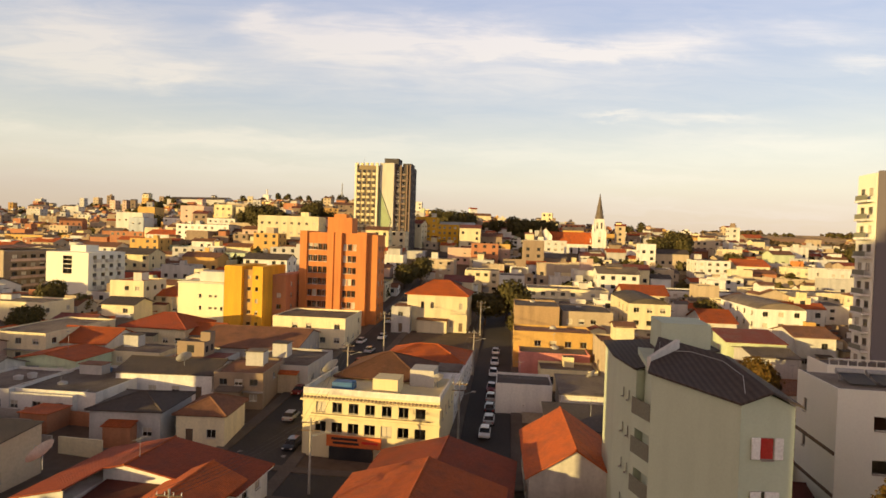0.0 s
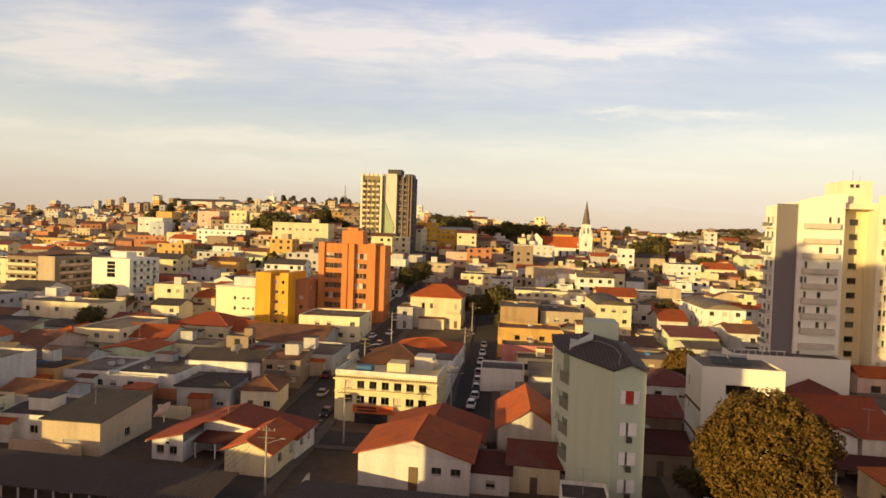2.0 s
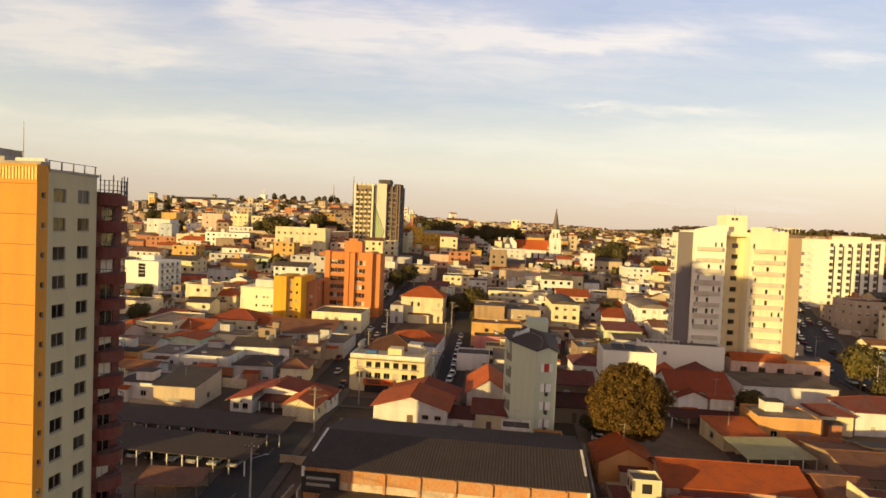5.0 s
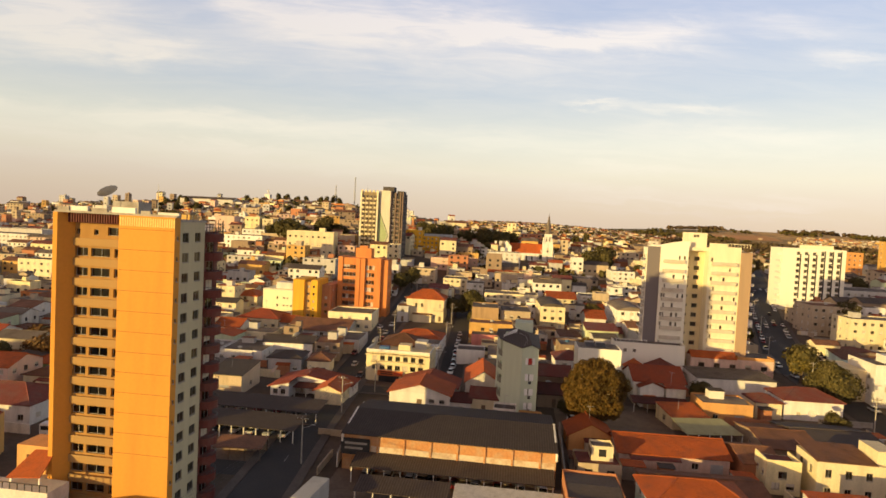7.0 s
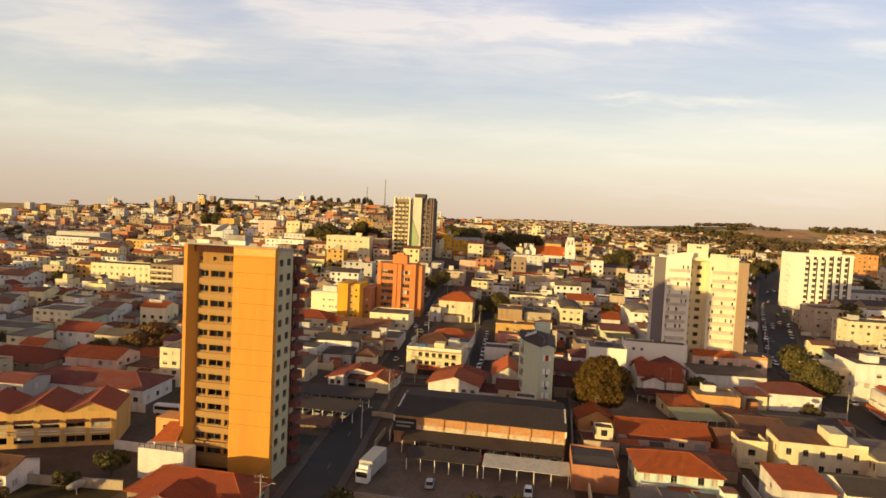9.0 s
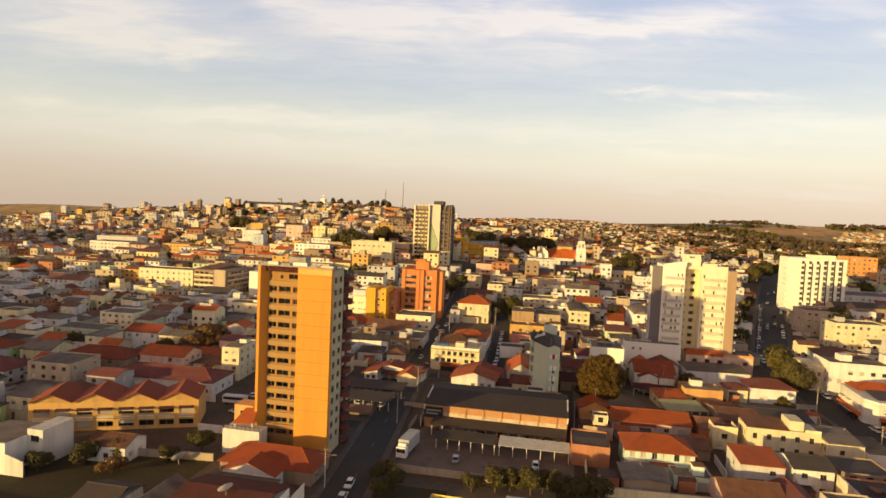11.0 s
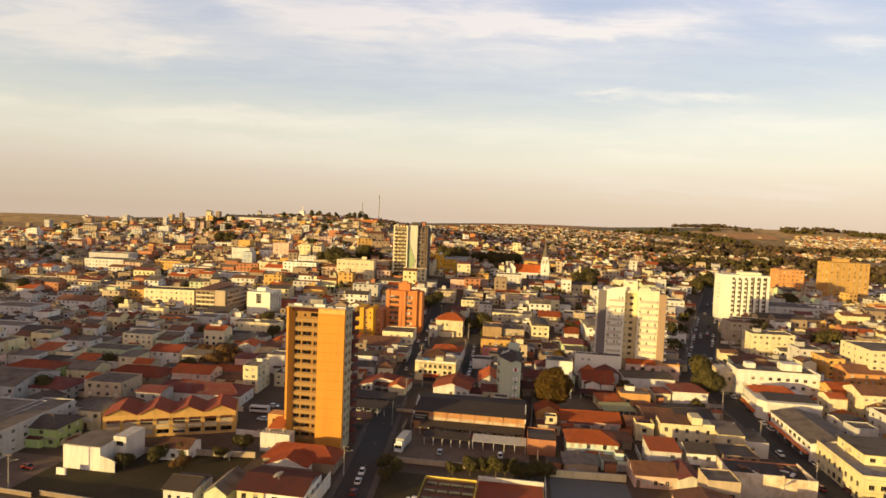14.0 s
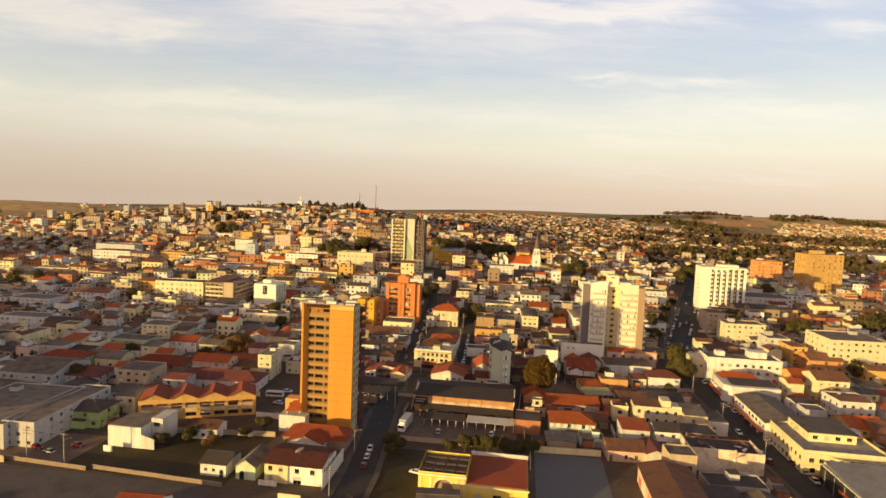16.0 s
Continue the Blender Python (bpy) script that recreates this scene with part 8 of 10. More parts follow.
# ---- houses round the crossing ----
def red_roof_house():
    t, at = building("house", -8, 52, "white house under a broad orange tile gable at the crossing", "house", "houses of the town", z=0.4)
    volume(t, at, "wall", -17.4, -2.6, 48.0, 58.3, -4, 4.8, WALLS["white"], S=window_row(-8.2, -3.2, 2, 1.3, 2.7, 0.9), W=window_row(49, 57, 2, 1.2, 2.8, 1.1), E=window_row(49, 56, 1, 1.2, 2.6, 1.0))
    bm = bmesh.new()
    quad(bm, [(-17.4, 48.0, 4.8), (-2.6, 48.0, 4.8), (-10.0, 48.0, 7.0)])
    part("gable", bm, WALLS["white"], t, "", at)
    bm = bmesh.new()
    pitched(bm, 14.8, 10.3, 0.03, 2.2, 0.6, "gy")
    part("roof", bm, ROOFS["terracotta"], t, "orange-red tile roof", at @ pose(-10.0, 53.15, 4.8))
    volume(t, at, "side_wing", -2.6, 2.4, 49.0, 57, -4, 3.2, WALLS["white"], S=[(-0.6, 0.6, 1.2, 2.2)])
    bm = bmesh.new()
    pitched(bm, 5.0, 8, 0.03, 1.1, 0.4, "gx")
    part("wing_roof", bm, ROOFS["oxblood"], t, "dark red tile roof", at @ pose(-0.05, 53, 3.2))
    bm = bmesh.new()
    pitched(bm, 15.4, 10.2, 0.03, 2.2, 0.4, "gy")
    part("rear_roof", bm, ROOFS["red"], t, "dark red tile roof", at @ pose(-9.5, 63.8, 3.6))
    volume(t, at, "rear_wall", -17.2, -1.8, 58.7, 68.9, -4, 3.6, WALLS["oldwhite"])
    solid(t, at, "door_panel", -10.6, -9.4, 47.9, 47.996, -1, 3.4, WOOD)
    solid(t, at, "garden_wall", -14, 8.5, 42.5, 42.8, -0.5, 2.4, WALLS["oldwhite"])
    FOOT.append((-6, 54, 12, 13))


red_roof_house()
house(8.0, 87.0, 12.0, 10.0, 2.8, "shed", "brown", "slate", 3, 1, 1, 1)
house(4.2, 70, 9.4, 15, 4.6, "gy", "oldwhite", "terracotta", 4, 1, 1, 2, rise=3.0)
house(5.5, 54.5, 6.6, 8, 3.8, "gx", "cream", "maroon", 0, 1, 1, 1, rise=1.6)
house(10.8, 38.3, 5.0, 4.6, 6.2, "flat", "oldwhite", "slate", 0, 1, 1, 1)
house(16.4, 37.6, 5.0, 4.6, 5.0, "flat", "orange", "slate", 0, 1, 1, 1)

# ---- streets: asphalt with raised pavements ----
def strip(name, pts, half, lift, mat, off=0.0, label="", category="road", thick=0.0):
    """A band that follows the land along a line of plan points."""
    line = []
    for (x0, y0), (x1, y1) in zip(pts, pts[1:]):
        n = max(1, int(math.hypot(x1 - x0, y1 - y0) / 6))
        line += [(x0 + (x1 - x0) * i / n, y0 + (y1 - y0) * i / n) for i in range(n)]
    line.append(pts[-1])
    bm = bmesh.new()
    rows_ = []
    for i, (x, y) in enumerate(line):
        a, b = line[max(0, i - 1)], line[min(len(line) - 1, i + 1)]
        dx, dy = b[0] - a[0], b[1] - a[1]
        k = math.hypot(dx, dy)
        nx, ny = -dy / k, dx / k
        edge = [(x + nx * (off + s * half), y + ny * (off + s * half)) for s in (1, -1)]
        rows_.append([bm.verts.new((u, v, land(u, v) + lift + dz)) for (u, v), dz in zip((edge[0], edge[0], edge[1], edge[1]), (-thick, 0, 0, -thick))])
    for p, q in zip(rows_, rows_[1:]):
        for i in range(3):
            if thick or i == 1:
                bm.faces.new((p[i], p[i + 1], q[i + 1], q[i]))
    return tagged(new(name, mesh_of(name, bm, mat)), label, category, kind="structure")


ROADS = (([(-8, -420), (-18, -190), (-22, -120), (-24.5, -45), (-31.5, 27), (-36, 75), (-38, 150), (-43, 230), (-47, 300)], 4.3),
         ([(-5.6, 69), (-6.6, 90), (-9.4, 152), (-14, 230)], 3.6),
         ([(137, -420), (122, -190), (117, -120), (110, -11), (105.5, 69), (107, 112)], 5.2),
         ([(107, 112), (110.5, 136), (136.5, 220), (152, 270), (174, 335), (197, 410)], 6.9),
         ([(-34, 66.5), (-5, 68)], 3.6),
         ([(-29, 8.0), (-66, 6.0), (-72, 16)], 3.0))
for line_, half_ in ROADS:
    strip("road", line_, half_, 0.13, ASPHALT, label="grey asphalt street between the houses")
    for s_ in (-1, 1) if half_ > 3.2 else ():
        strip("pavement", line_, 0.85, 0.27, PAVING, s_ * (half_ + 0.9), "concrete pavement with a raised kerb", "pavement", 0.3)


def on_road(x, y, gap):
    for line_, half_ in ROADS:
        for (x0, y0), (x1, y1) in zip(line_, line_[1:]):
            dx, dy = x1 - x0, y1 - y0
            u = min(1, max(0, ((x - x0) * dx + (y - y0) * dy) / (dx * dx + dy * dy)))
            if math.hypot(x - x0 - u * dx, y - y0 - u * dy) < half_ + 1.8 + gap:
                return True
    return False


def patch(name, x0, x1, y0, y1, mat, label, lift=0.05):
    n, m = max(2, int((x1 - x0) / 8)), max(2, int((y1 - y0) / 8))
    ob = sheet(name, [x0 + (x1 - x0) * i / n for i in range(n + 1)], [y0 + (y1 - y0) * j / m for j in range(m + 1)], mat, lift)
    return tagged(ob, label, "ground", kind="structure")


TOWNSOIL = surface("bare_yards", (0.125, 0.09, 0.065), 0.95, grime=0.7, scale=0.06, fine=0.8, dirt=(0.05, 0.045, 0.03))
YARD = surface("yard_tarmac", (0.20, 0.145, 0.105), 0.9, grime=0.7, scale=0.2, fine=2.0, dirt=(0.11, 0.08, 0.06))
patch("town_ground", -470, 340, -420, 430, TOWNSOIL, "brown bare yards and lanes between the houses", 0.02)
patch("parking_yard", -19, 22, -17, 12, YARD, "dark tarmac parking yard by the warehouse")
patch("car_park", -68, -33, 9, 46, YARD, "dark tarmac car park with carports")
patch("field", -112, -60, -60, -24, GRASS, "rough dark green field behind a wall")
patch("car_lot", -160, -112, -57.5, -37, YARD, "dark tarmac lot behind the wall")
patch("paved_lot", -150, -62, -110, -61.5, surface("lot_concrete", (0.125, 0.105, 0.09), 0.9, grime=0.8, scale=0.12, fine=2.0, dirt=(0.06, 0.05, 0.042)), "grey paved lot beside the long wall")
patch("lawn", -19.5, -5, -62, -24, GRASS, "green patch of grass by the road")
patch("court", 28, 50, -62, -17, surface("court_concrete", (0.16, 0.17, 0.17), 0.9, grime=0.5), "grey concrete sports court")
patch("dirt_yard", 23, 50, 44, 66, YARD, "brown bare yard under the tree")
for i in range(5):
    for y_ in (60.5, 73.0):
        strip("crossing_bar", [(-38.6 + i * 1.5, y_), (-38.6 + i * 1.5, y_ + 2.6)], 0.3, 0.145, WORNPAINT, label="worn white painted zebra crossing bar", category="road marking")
for i in range(6):
    y_ = -60 + i * 18
    x_ = -24.0 - max(0, y_ + 45) * 0.097
    strip("lane_mark", [(x_, y_), (x_ - 0.3, y_ + 3)], 0.07, 0.145, WORNPAINT, label="worn white painted lane mark", category="road marking")

STRAW = surface("straw_field", (0.62, 0.42, 0.13), 0.95, grime=0.5, scale=0.02, fine=0.3, dirt=(0.40, 0.24, 0.08))
patch("hay_field", 350, 450, 1370, 1490, STRAW, "golden straw field on the far slope", 0.5)
patch("hay_field", 560, 720, 1600, 1720, surface("red_soil_field", (0.48, 0.25, 0.10), 0.95, grime=0.5, scale=0.02, fine=0.3, dirt=(0.34, 0.18, 0.07)), "reddish ploughed field on the far slope", 0.5)

# open places that stay free of houses
FOOT += [(1.5, -8, 22, 24), (-50, 27, 19, 20), (-86, -42, 27, 20), (39, -40, 12, 24), (31, 50, 11, 17), (-12, -44, 8, 20), (-82, 26, 9, 12), (-12, 64, 22, 6), (-106, -78, 44, 17), (-55, -78, 12, 16), (-74, -46, 10, 8), (-74, 8, 7, 14), (-71, -26, 10, 9), (-25, 137, 11, 15), (-24, 44, 8, 9), (-134, -48, 24, 9), (-24, 124, 10, 4)]


# ---- trees ----
def foliage(name, colour, other):
    m, nt, b = principled(name)
    n, l = nt.nodes, nt.links
    g = n.new("ShaderNodeNewGeometry")
    mix = n.new("ShaderNodeMix")
    mix.data_type = "RGBA"
    mix.inputs[6].default_value, mix.inputs[7].default_value = (*colour, 1), (*other, 1)
    l.new(g.outputs["Random Per Island"], mix.inputs[0])
    l.new(mix.outputs[2], b.inputs["Base Color"])
    b.inputs["Roughness"].default_value = 0.75
    b.inputs["Specular IOR Level"].default_value = 0.2
    return m


LEAF = foliage("olive_leaves", (0.075, 0.066, 0.016), (0.16, 0.115, 0.028))
LEAF_GOLD = foliage("golden_olive_leaves", (0.056, 0.040, 0.009), (0.14, 0.074, 0.013))
# valley shade and haze are mixed into this brown leaf colour
LEAF_VALLEY = foliage("shaded_valley_leaves", (0.072, 0.052, 0.032), (0.115, 0.078, 0.042))
LEAF_DARK = foliage("dark_leaves", (0.050, 0.046, 0.016), (0.105, 0.082, 0.025))
LEAF_BROWN = foliage("rust_leaves", (0.10, 0.06, 0.02), (0.20, 0.10, 0.03))
BARK = surface("bark", (0.09, 0.065, 0.045), 0.9, bump=0.4)


def crown_verts(r, lobes, n, size, shell=0.45, loose=0.4):
    """Corner points of n small leaf clusters spread through a crown of lobes (x, y, z, rx, rz)."""
    vs, fs = [], []
    tot = sum(q[3] ** 2 for q in lobes)
    for x, y, z, rx, rz in lobes:
        for _ in range(int(n * rx * rx / tot)):
            d = Vector((r.gauss(0, 1), r.gauss(0, 1), r.gauss(0, 1))).normalized()
            k = (shell + (1 - shell) * r.random() ** 0.5) * (0.86 + 0.24 * noise.noise(d * 2.3 + Vector((x, y, z))))
            c = Vector((x + d.x * rx * k, y + d.y * rx * k, z + d.z * rz * k))
            nn = (d + Vector((r.gauss(0, loose), r.gauss(0, loose), r.gauss(0, loose)))).normalized()
            u = nn.orthogonal().normalized()
            v = nn.cross(u)
            a = r.uniform(0, 6.28)
            u, v = u * math.cos(a) + v * math.sin(a), v * math.cos(a) - u * math.sin(a)
            s = size * r.uniform(0.6, 1.3)
            i = len(vs)
            vs += [c - u * s - v * s * 0.5, c + u * s * 0.2 - v * s * 0.8, c + u * s + v * s * 0.4, c - u * s * 0.3 + v * s * 0.8]
            fs.append((i, i + 1, i + 2, i + 3))
    return vs, fs


def leaves(name, r, lobes, n, size, mat, owner=None, shell=0.45):
    vs, fs = crown_verts(r, lobes, n, size, shell)
    me = bpy.data.meshes.new(name)
    me.from_pydata(vs, [], fs)
    me.materials.append(mat)
    ob = new(name, me)
    ob.parent = owner
    return ob


def tree(x, y, lobes, n, size, mat, trunk_h, trunk_r, label, group="trees of the town", limbs=4, z=None):
    r = random.Random(int(abs(x * 7 + y * 13)))
    t = thing("tree", pose(x, y, land(x, y) if z is None else z), label, "tree", group)
    bm = bmesh.new()
    tube(bm, (0, 0, -0.5), (0.1, 0, trunk_h), trunk_r * 1.3, trunk_r * 0.8, 8)
    part("trunk", bm, BARK, t)
    for i in range(limbs):
        lx, ly, lz, rx, rz = lobes[i % len(lobes)]
        bm = bmesh.new()
        tube(bm, (0.1, 0, trunk_h * 0.85), (lx + r.uniform(-1, 1) * rx * 0.5, ly + r.uniform(-1, 1) * rx * 0.5, lz + rz * 0.2), trunk_r * 0.6, 0.05, 6)
        part("limb", bm, BARK, t)
    leaves("crown", r, lobes, n, size, mat, t)
    return t


CLUMPS = []
for k_ in range(230):
    u_, a_ = 1 - 2 * (k_ + 0.5) / 230, 2.39996 * k_
    q_ = math.sqrt(1 - u_ * u_)
    w_ = 1.0 + 0.13 * math.sin(a_ * 3 + u_ * 5) + 0.08 * math.cos(a_ * 7)
    CLUMPS.append((5.9 * q_ ** 0.8 * w_ * math.cos(a_), 5.9 * q_ ** 0.8 * w_ * math.sin(a_), 9.6 + 6.0 * u_ * (1.05 if u_ > 0 else 0.95), 1.15 + 0.35 * math.sin(k_ * 1.7), 1.45 + 0.35 * math.cos(k_ * 2.3)))
CLUMPS.append((0, 0, 9.5, 5.2, 5.4))
tree(30.9, 43.5, CLUMPS, 56000, 0.16, LEAF_GOLD, 3.4, 0.45, "large round dense olive-brown tree in the yard", limbs=5)
tree(98.6, 79, [(0, 0, 7.4, 5.8, 5.0), (-3.4, 1, 6.0, 4.2, 4.0), (3.6, -0.5, 6.6, 4.6, 4.2), (0.8, -2.2, 5.6, 4.6, 4.0), (-0.8, 1.0, 10.2, 4.2, 3.4)], 13000, 0.28, LEAF_DARK, 3.0, 0.4, "broad golden-green tree beside the long street")
tree(36.2, 104.5, [(0, 0, 6.4, 3.6, 3.4), (2.2, 0.5, 5.2, 2.4, 2.6), (-2.0, -0.4, 5.4, 2.6, 2.6)], 4200, 0.26, LEAF_GOLD, 2.6, 0.28, "dense golden-brown tree between white halls")
tree(101.5, 103, [(0, 0, 7, 4.6, 3.4), (-1.5, 0.5, 5, 2.6, 2.4)], 1800, 0.30, LEAF, 2.5, 0.3, "small bushy green tree on the street corner")
MEDIUM = [tree(-137, 150, [(0, 0, 6.5, 4.6, 4.2), (1.5, 1, 8, 3.4, 3.2), (-2, 0, 5.5, 3.2, 3.0)], 2200, 0.36, LEAF_DARK, 3.0, 0.35, "dark olive rounded tree among the houses", limbs=2),
          tree(-13.5, 163, [(0, 0, 5.6, 4.6, 4.0), (3.2, 1.5, 5.0, 3.6, 3.2), (-2.6, 2, 6.2, 3.0, 3.2)], 2200, 0.36, LEAF_DARK, 2.5, 0.35, "dark bushy tree beside the cream house", limbs=2),
          tree(-122, 62, [(0, 0, 5.0, 5.0, 3.6), (4, 1, 4.0, 3.6, 3.0), (-4, 0.5, 4.4, 3.6, 2.8)], 2200, 0.38, LEAF_BROWN, 2.5, 0.3, "rust-brown spreading tree among the houses", limbs=2)]
SPOTS = ((-5.5, 166, 0, 1.1), (-8, 172, 1, 1.2), (-128, 152, 0, 0.7), (-158, 310, 1, 1.4), (-148, 314, 0, 1.3), (-139, 311, 1, 1.3), (-150, 322, 0, 1.5), (-16, 380, 0, 1.5), (-8, 384, 1, 1.6), (0, 378, 0, 1.5),
         (-26, 386, 1, 1.4), (8, 386, 1, 1.4), (61, 303, 0, 1.5), (69, 320, 1, 1.8), (66, 308, 0, 1.3), (-49, 220, 1, 1.2), (-44, 226, 0, 1.1), (168, 342, 1, 1.5), (160, 330, 0, 1.3), (176, 350, 1, 1.4), (244, 200, 1, 1.5),
         (252, 206, 0, 1.4), (236, 208, 2, 1.2), (-347, 474, 0, 1.5), (-333, 470, 1, 1.6), (-360, 486, 1, 1.1), (46, 168, 0, 0.9), (-114, 66, 2, 0.9), (-131, 56, 1, 0.7), (-20, -22, 1, 0.55), (-16, -26, 0, 0.5), (-18, -30, 1, 0.45),
         (10, -18.5, 1, 0.49), (15, -19, 0, 0.49), (20, -18, 1, 0.53), (24, -19.5, 0, 0.45), (-86, -34, 1, 0.6), (-80, -30, 0, 0.55), (-92, -40, 1, 0.5), (-77, -36, 2, 0.5), (-70, -27, 1, 0.45), (26, 52, 1, 0.5), (-160, 118, 0, 0.8), (-250, 170, 0, 1.2), (-300, 120, 1, 1.0), (120, 30, 1, 0.3))
SPOTS += ((-372, 540, 0, 1.2), (-390, 535, 1, 1.1), (-352, 548, 1, 1.1), (-408, 540, 0, 1.1), (100, 150, 1, 1.1), (104, 175, 0, 1.2), (-137, 289, 1, 1.9), (-146, 296, 0, 1.6), (-126, 318, 0, 1.7), (-118, 326, 1, 1.5), (-53, 367, 1, 2.0), (-62, 372, 0, 1.7), (-44, 374, 0, 1.6), (-9, 374, 1, 1.8), (68, 306, 1, 1.7), (61, 314, 0, 1.5), (-122, 72, 2, 1.2), (-134, 74, 2, 1.0), (102, 104, 0, 1.3), (250, 208, 1, 2.0), (262, 214, 0, 1.7), (155, 186, 0, 1.5), (147, 190, 1, 1.2), (-366, 196, 1, 1.7), (-352, 200, 0, 1.4), (-161, 9, 0, 0.8), (-168, 53, 0, 0.7), (-123, 127, 1, 0.8), (188, 99, 1, 1.2), (194, 184, 1, 1.5), (-109, 388, 0, 1.5), (26, -20.5, 1, 0.66), (5, -21.5, 0, 0.57), (0, -22.5, 1, 0.49), (12.5, -20.5, 0, 0.57), (18, -21, 1, 0.61), (22, -21.5, 0, 0.57), (8, -20, 1, 0.57), (-66, -20, 1, 0.6), (-228, 80, 1, 1.0), (-260, 60, 0, 1.0), (-205, 30, 1, 0.8), (-300, 260, 1, 1.4), (-420, 330, 0, 1.6), (-250, 360, 0, 1.6), (-210, 420, 1, 1.6), (-330, 300, 1, 1.4), (-180, 230, 0, 1.1), (40, 250, 1, 1.2), (90, 290, 0, 1.2), (130, 330, 1, 1.4), (220, 300, 0, 1.4), (-480, 250, 1, 1.6), (62, 72, 0, 0.7), (88, 56, 1, 0.6), (-2, 150, 1, 0.8))
for x_, y_, k_, s_ in SPOTS:
    copy_thing(MEDIUM[k_], Matrix.LocRotScale((x_, y_, land(x_, y_) - 0.2), Euler((0, 0, x_ * 1.7)), (s_, s_, s_ * (0.9 + 0.2 * ((x_ * 3.1) % 1)))))

# ---- more houses of the town, lot by lot ----
PAINTS = ["white"] * 8 + ["cream"] * 5 + ["oldwhite"] * 7 + ["grey"] * 2 + ["brown", "tan", "pinkish", "ochre", "yellowpale", "yellowpale", "greenpale", "greenpale", "mint", "bluegrey", "greenpaint"]
COVERS = ["fibro"] * 5 + ["brown"] * 4 + ["terracotta"] * 4 + ["maroon"] * 2 + ["slate"] * 2 + ["red"]
lots = random.Random(21)
count = 0
for row_ in range(22):
    y_ = -66 + row_ * 11.0
    x_ = -210 + lots.uniform(0, 6)
    while x_ < 215:
        w_, d_ = lots.uniform(7.5, 12.5), lots.uniform(8.5, 11.5)
        cx, cy = x_ + w_ / 2, y_ + lots.uniform(-0.8, 0.8)
        x_ += w_ + lots.uniform(0.3, 2.5)
        if cy > 150 or cy < -45 and cx < -62:
            continue
        if on_road(cx, cy, w_ * 0.5) or taken(cx, cy, w_ / 2, d_ / 2, 0.2) or count > 165:
            continue
        if (abs((cx + 400) % 84) < 7) or lots.random() < 0.05:
            continue
        floors_ = 1 if lots.random() < 0.62 else 2
        roof_ = lots.choice(("flat", "shed", "shed", "gx", "gx", "gx", "gy", "hip", "hip"))
        rise_ = lots.uniform(0.5, 1.8)
        cover_ = lots.choice(COVERS if cx > -120 else ("fibro", "fibro", "fibro", "brown", "terracotta", "slate"))
        house(cx, cy, w_, d_, 3.0 * floors_ + lots.uniform(0, 0.7), roof_, lots.choice(PAINTS if cx > -120 else ("white", "white", "oldwhite", "cream", "greenpale", "white")), "fibro" if roof_ == "flat" and cover_ not in ("brown", "slate") else cover_, lots.choice((3, 3, 2, 5)), floors_, cols=max(1, round(w_ / 5)), side_cols=1, rise=rise_)
        count += 1

# ---- low walls and lean-to roofs between the lots, too many to count ----
def garden_walls():
    r = random.Random(17)
    mats = [WALLS["oldwhite"], WALLS["tan"], WALLS["brick"], CONCRETE, WALLS["cream"], ROOFS["fibro"], ROOFS["brown"], ROOFS["slate"], ROOFS["terracotta"]]
    bm = bmesh.new()
    for _ in range(2600):
        x, y = r.uniform(-215, 215), r.uniform(-130, 190)
        if on_road(x, y, 1.5) or (-68 < x < -33 and 5 < y < 47) or (-20 < x < 22 and -62 < y < 12) or (22 < x < 52 and 36 < y < 67):
            continue
        along = r.random() < 0.5
        L = r.uniform(2.5, 6.0)
        hw, hd = (L, 0.12) if along else (0.12, L)
        z = land(x, y)
        if r.random() < 0.3:
            hw, hd = r.uniform(1.2, 2.4), r.uniform(1.2, 2.2)
            if taken(x, y, hw, hd, 0.05):
                continue
            q, m = r.uniform(2.1, 2.8), r.randrange(4)
            box(bm, x - hw, x + hw, y - hd, y + hd, z - 0.4, z + q, m)
            box(bm, x - hw - 0.2, x + hw + 0.2, y - hd - 0.3, y + hd + 0.1, z + q, z + q + 0.12, r.randrange(5, 9))
        elif not taken(x, y, hw, hd, 0.05):
            box(bm, x - hw, x + hw, y - hd, y + hd, z - 0.4, z + r.uniform(1.4, 2.3), r.choice((0, 0, 1, 1, 2, 3, 4)))
    tagged(new("yard_walls_and_sheds", mesh_of("yard_walls_and_sheds", bm, mats)), "low stained yard walls and lean-to sheds between houses", "walls", kind="stuff")


garden_walls()


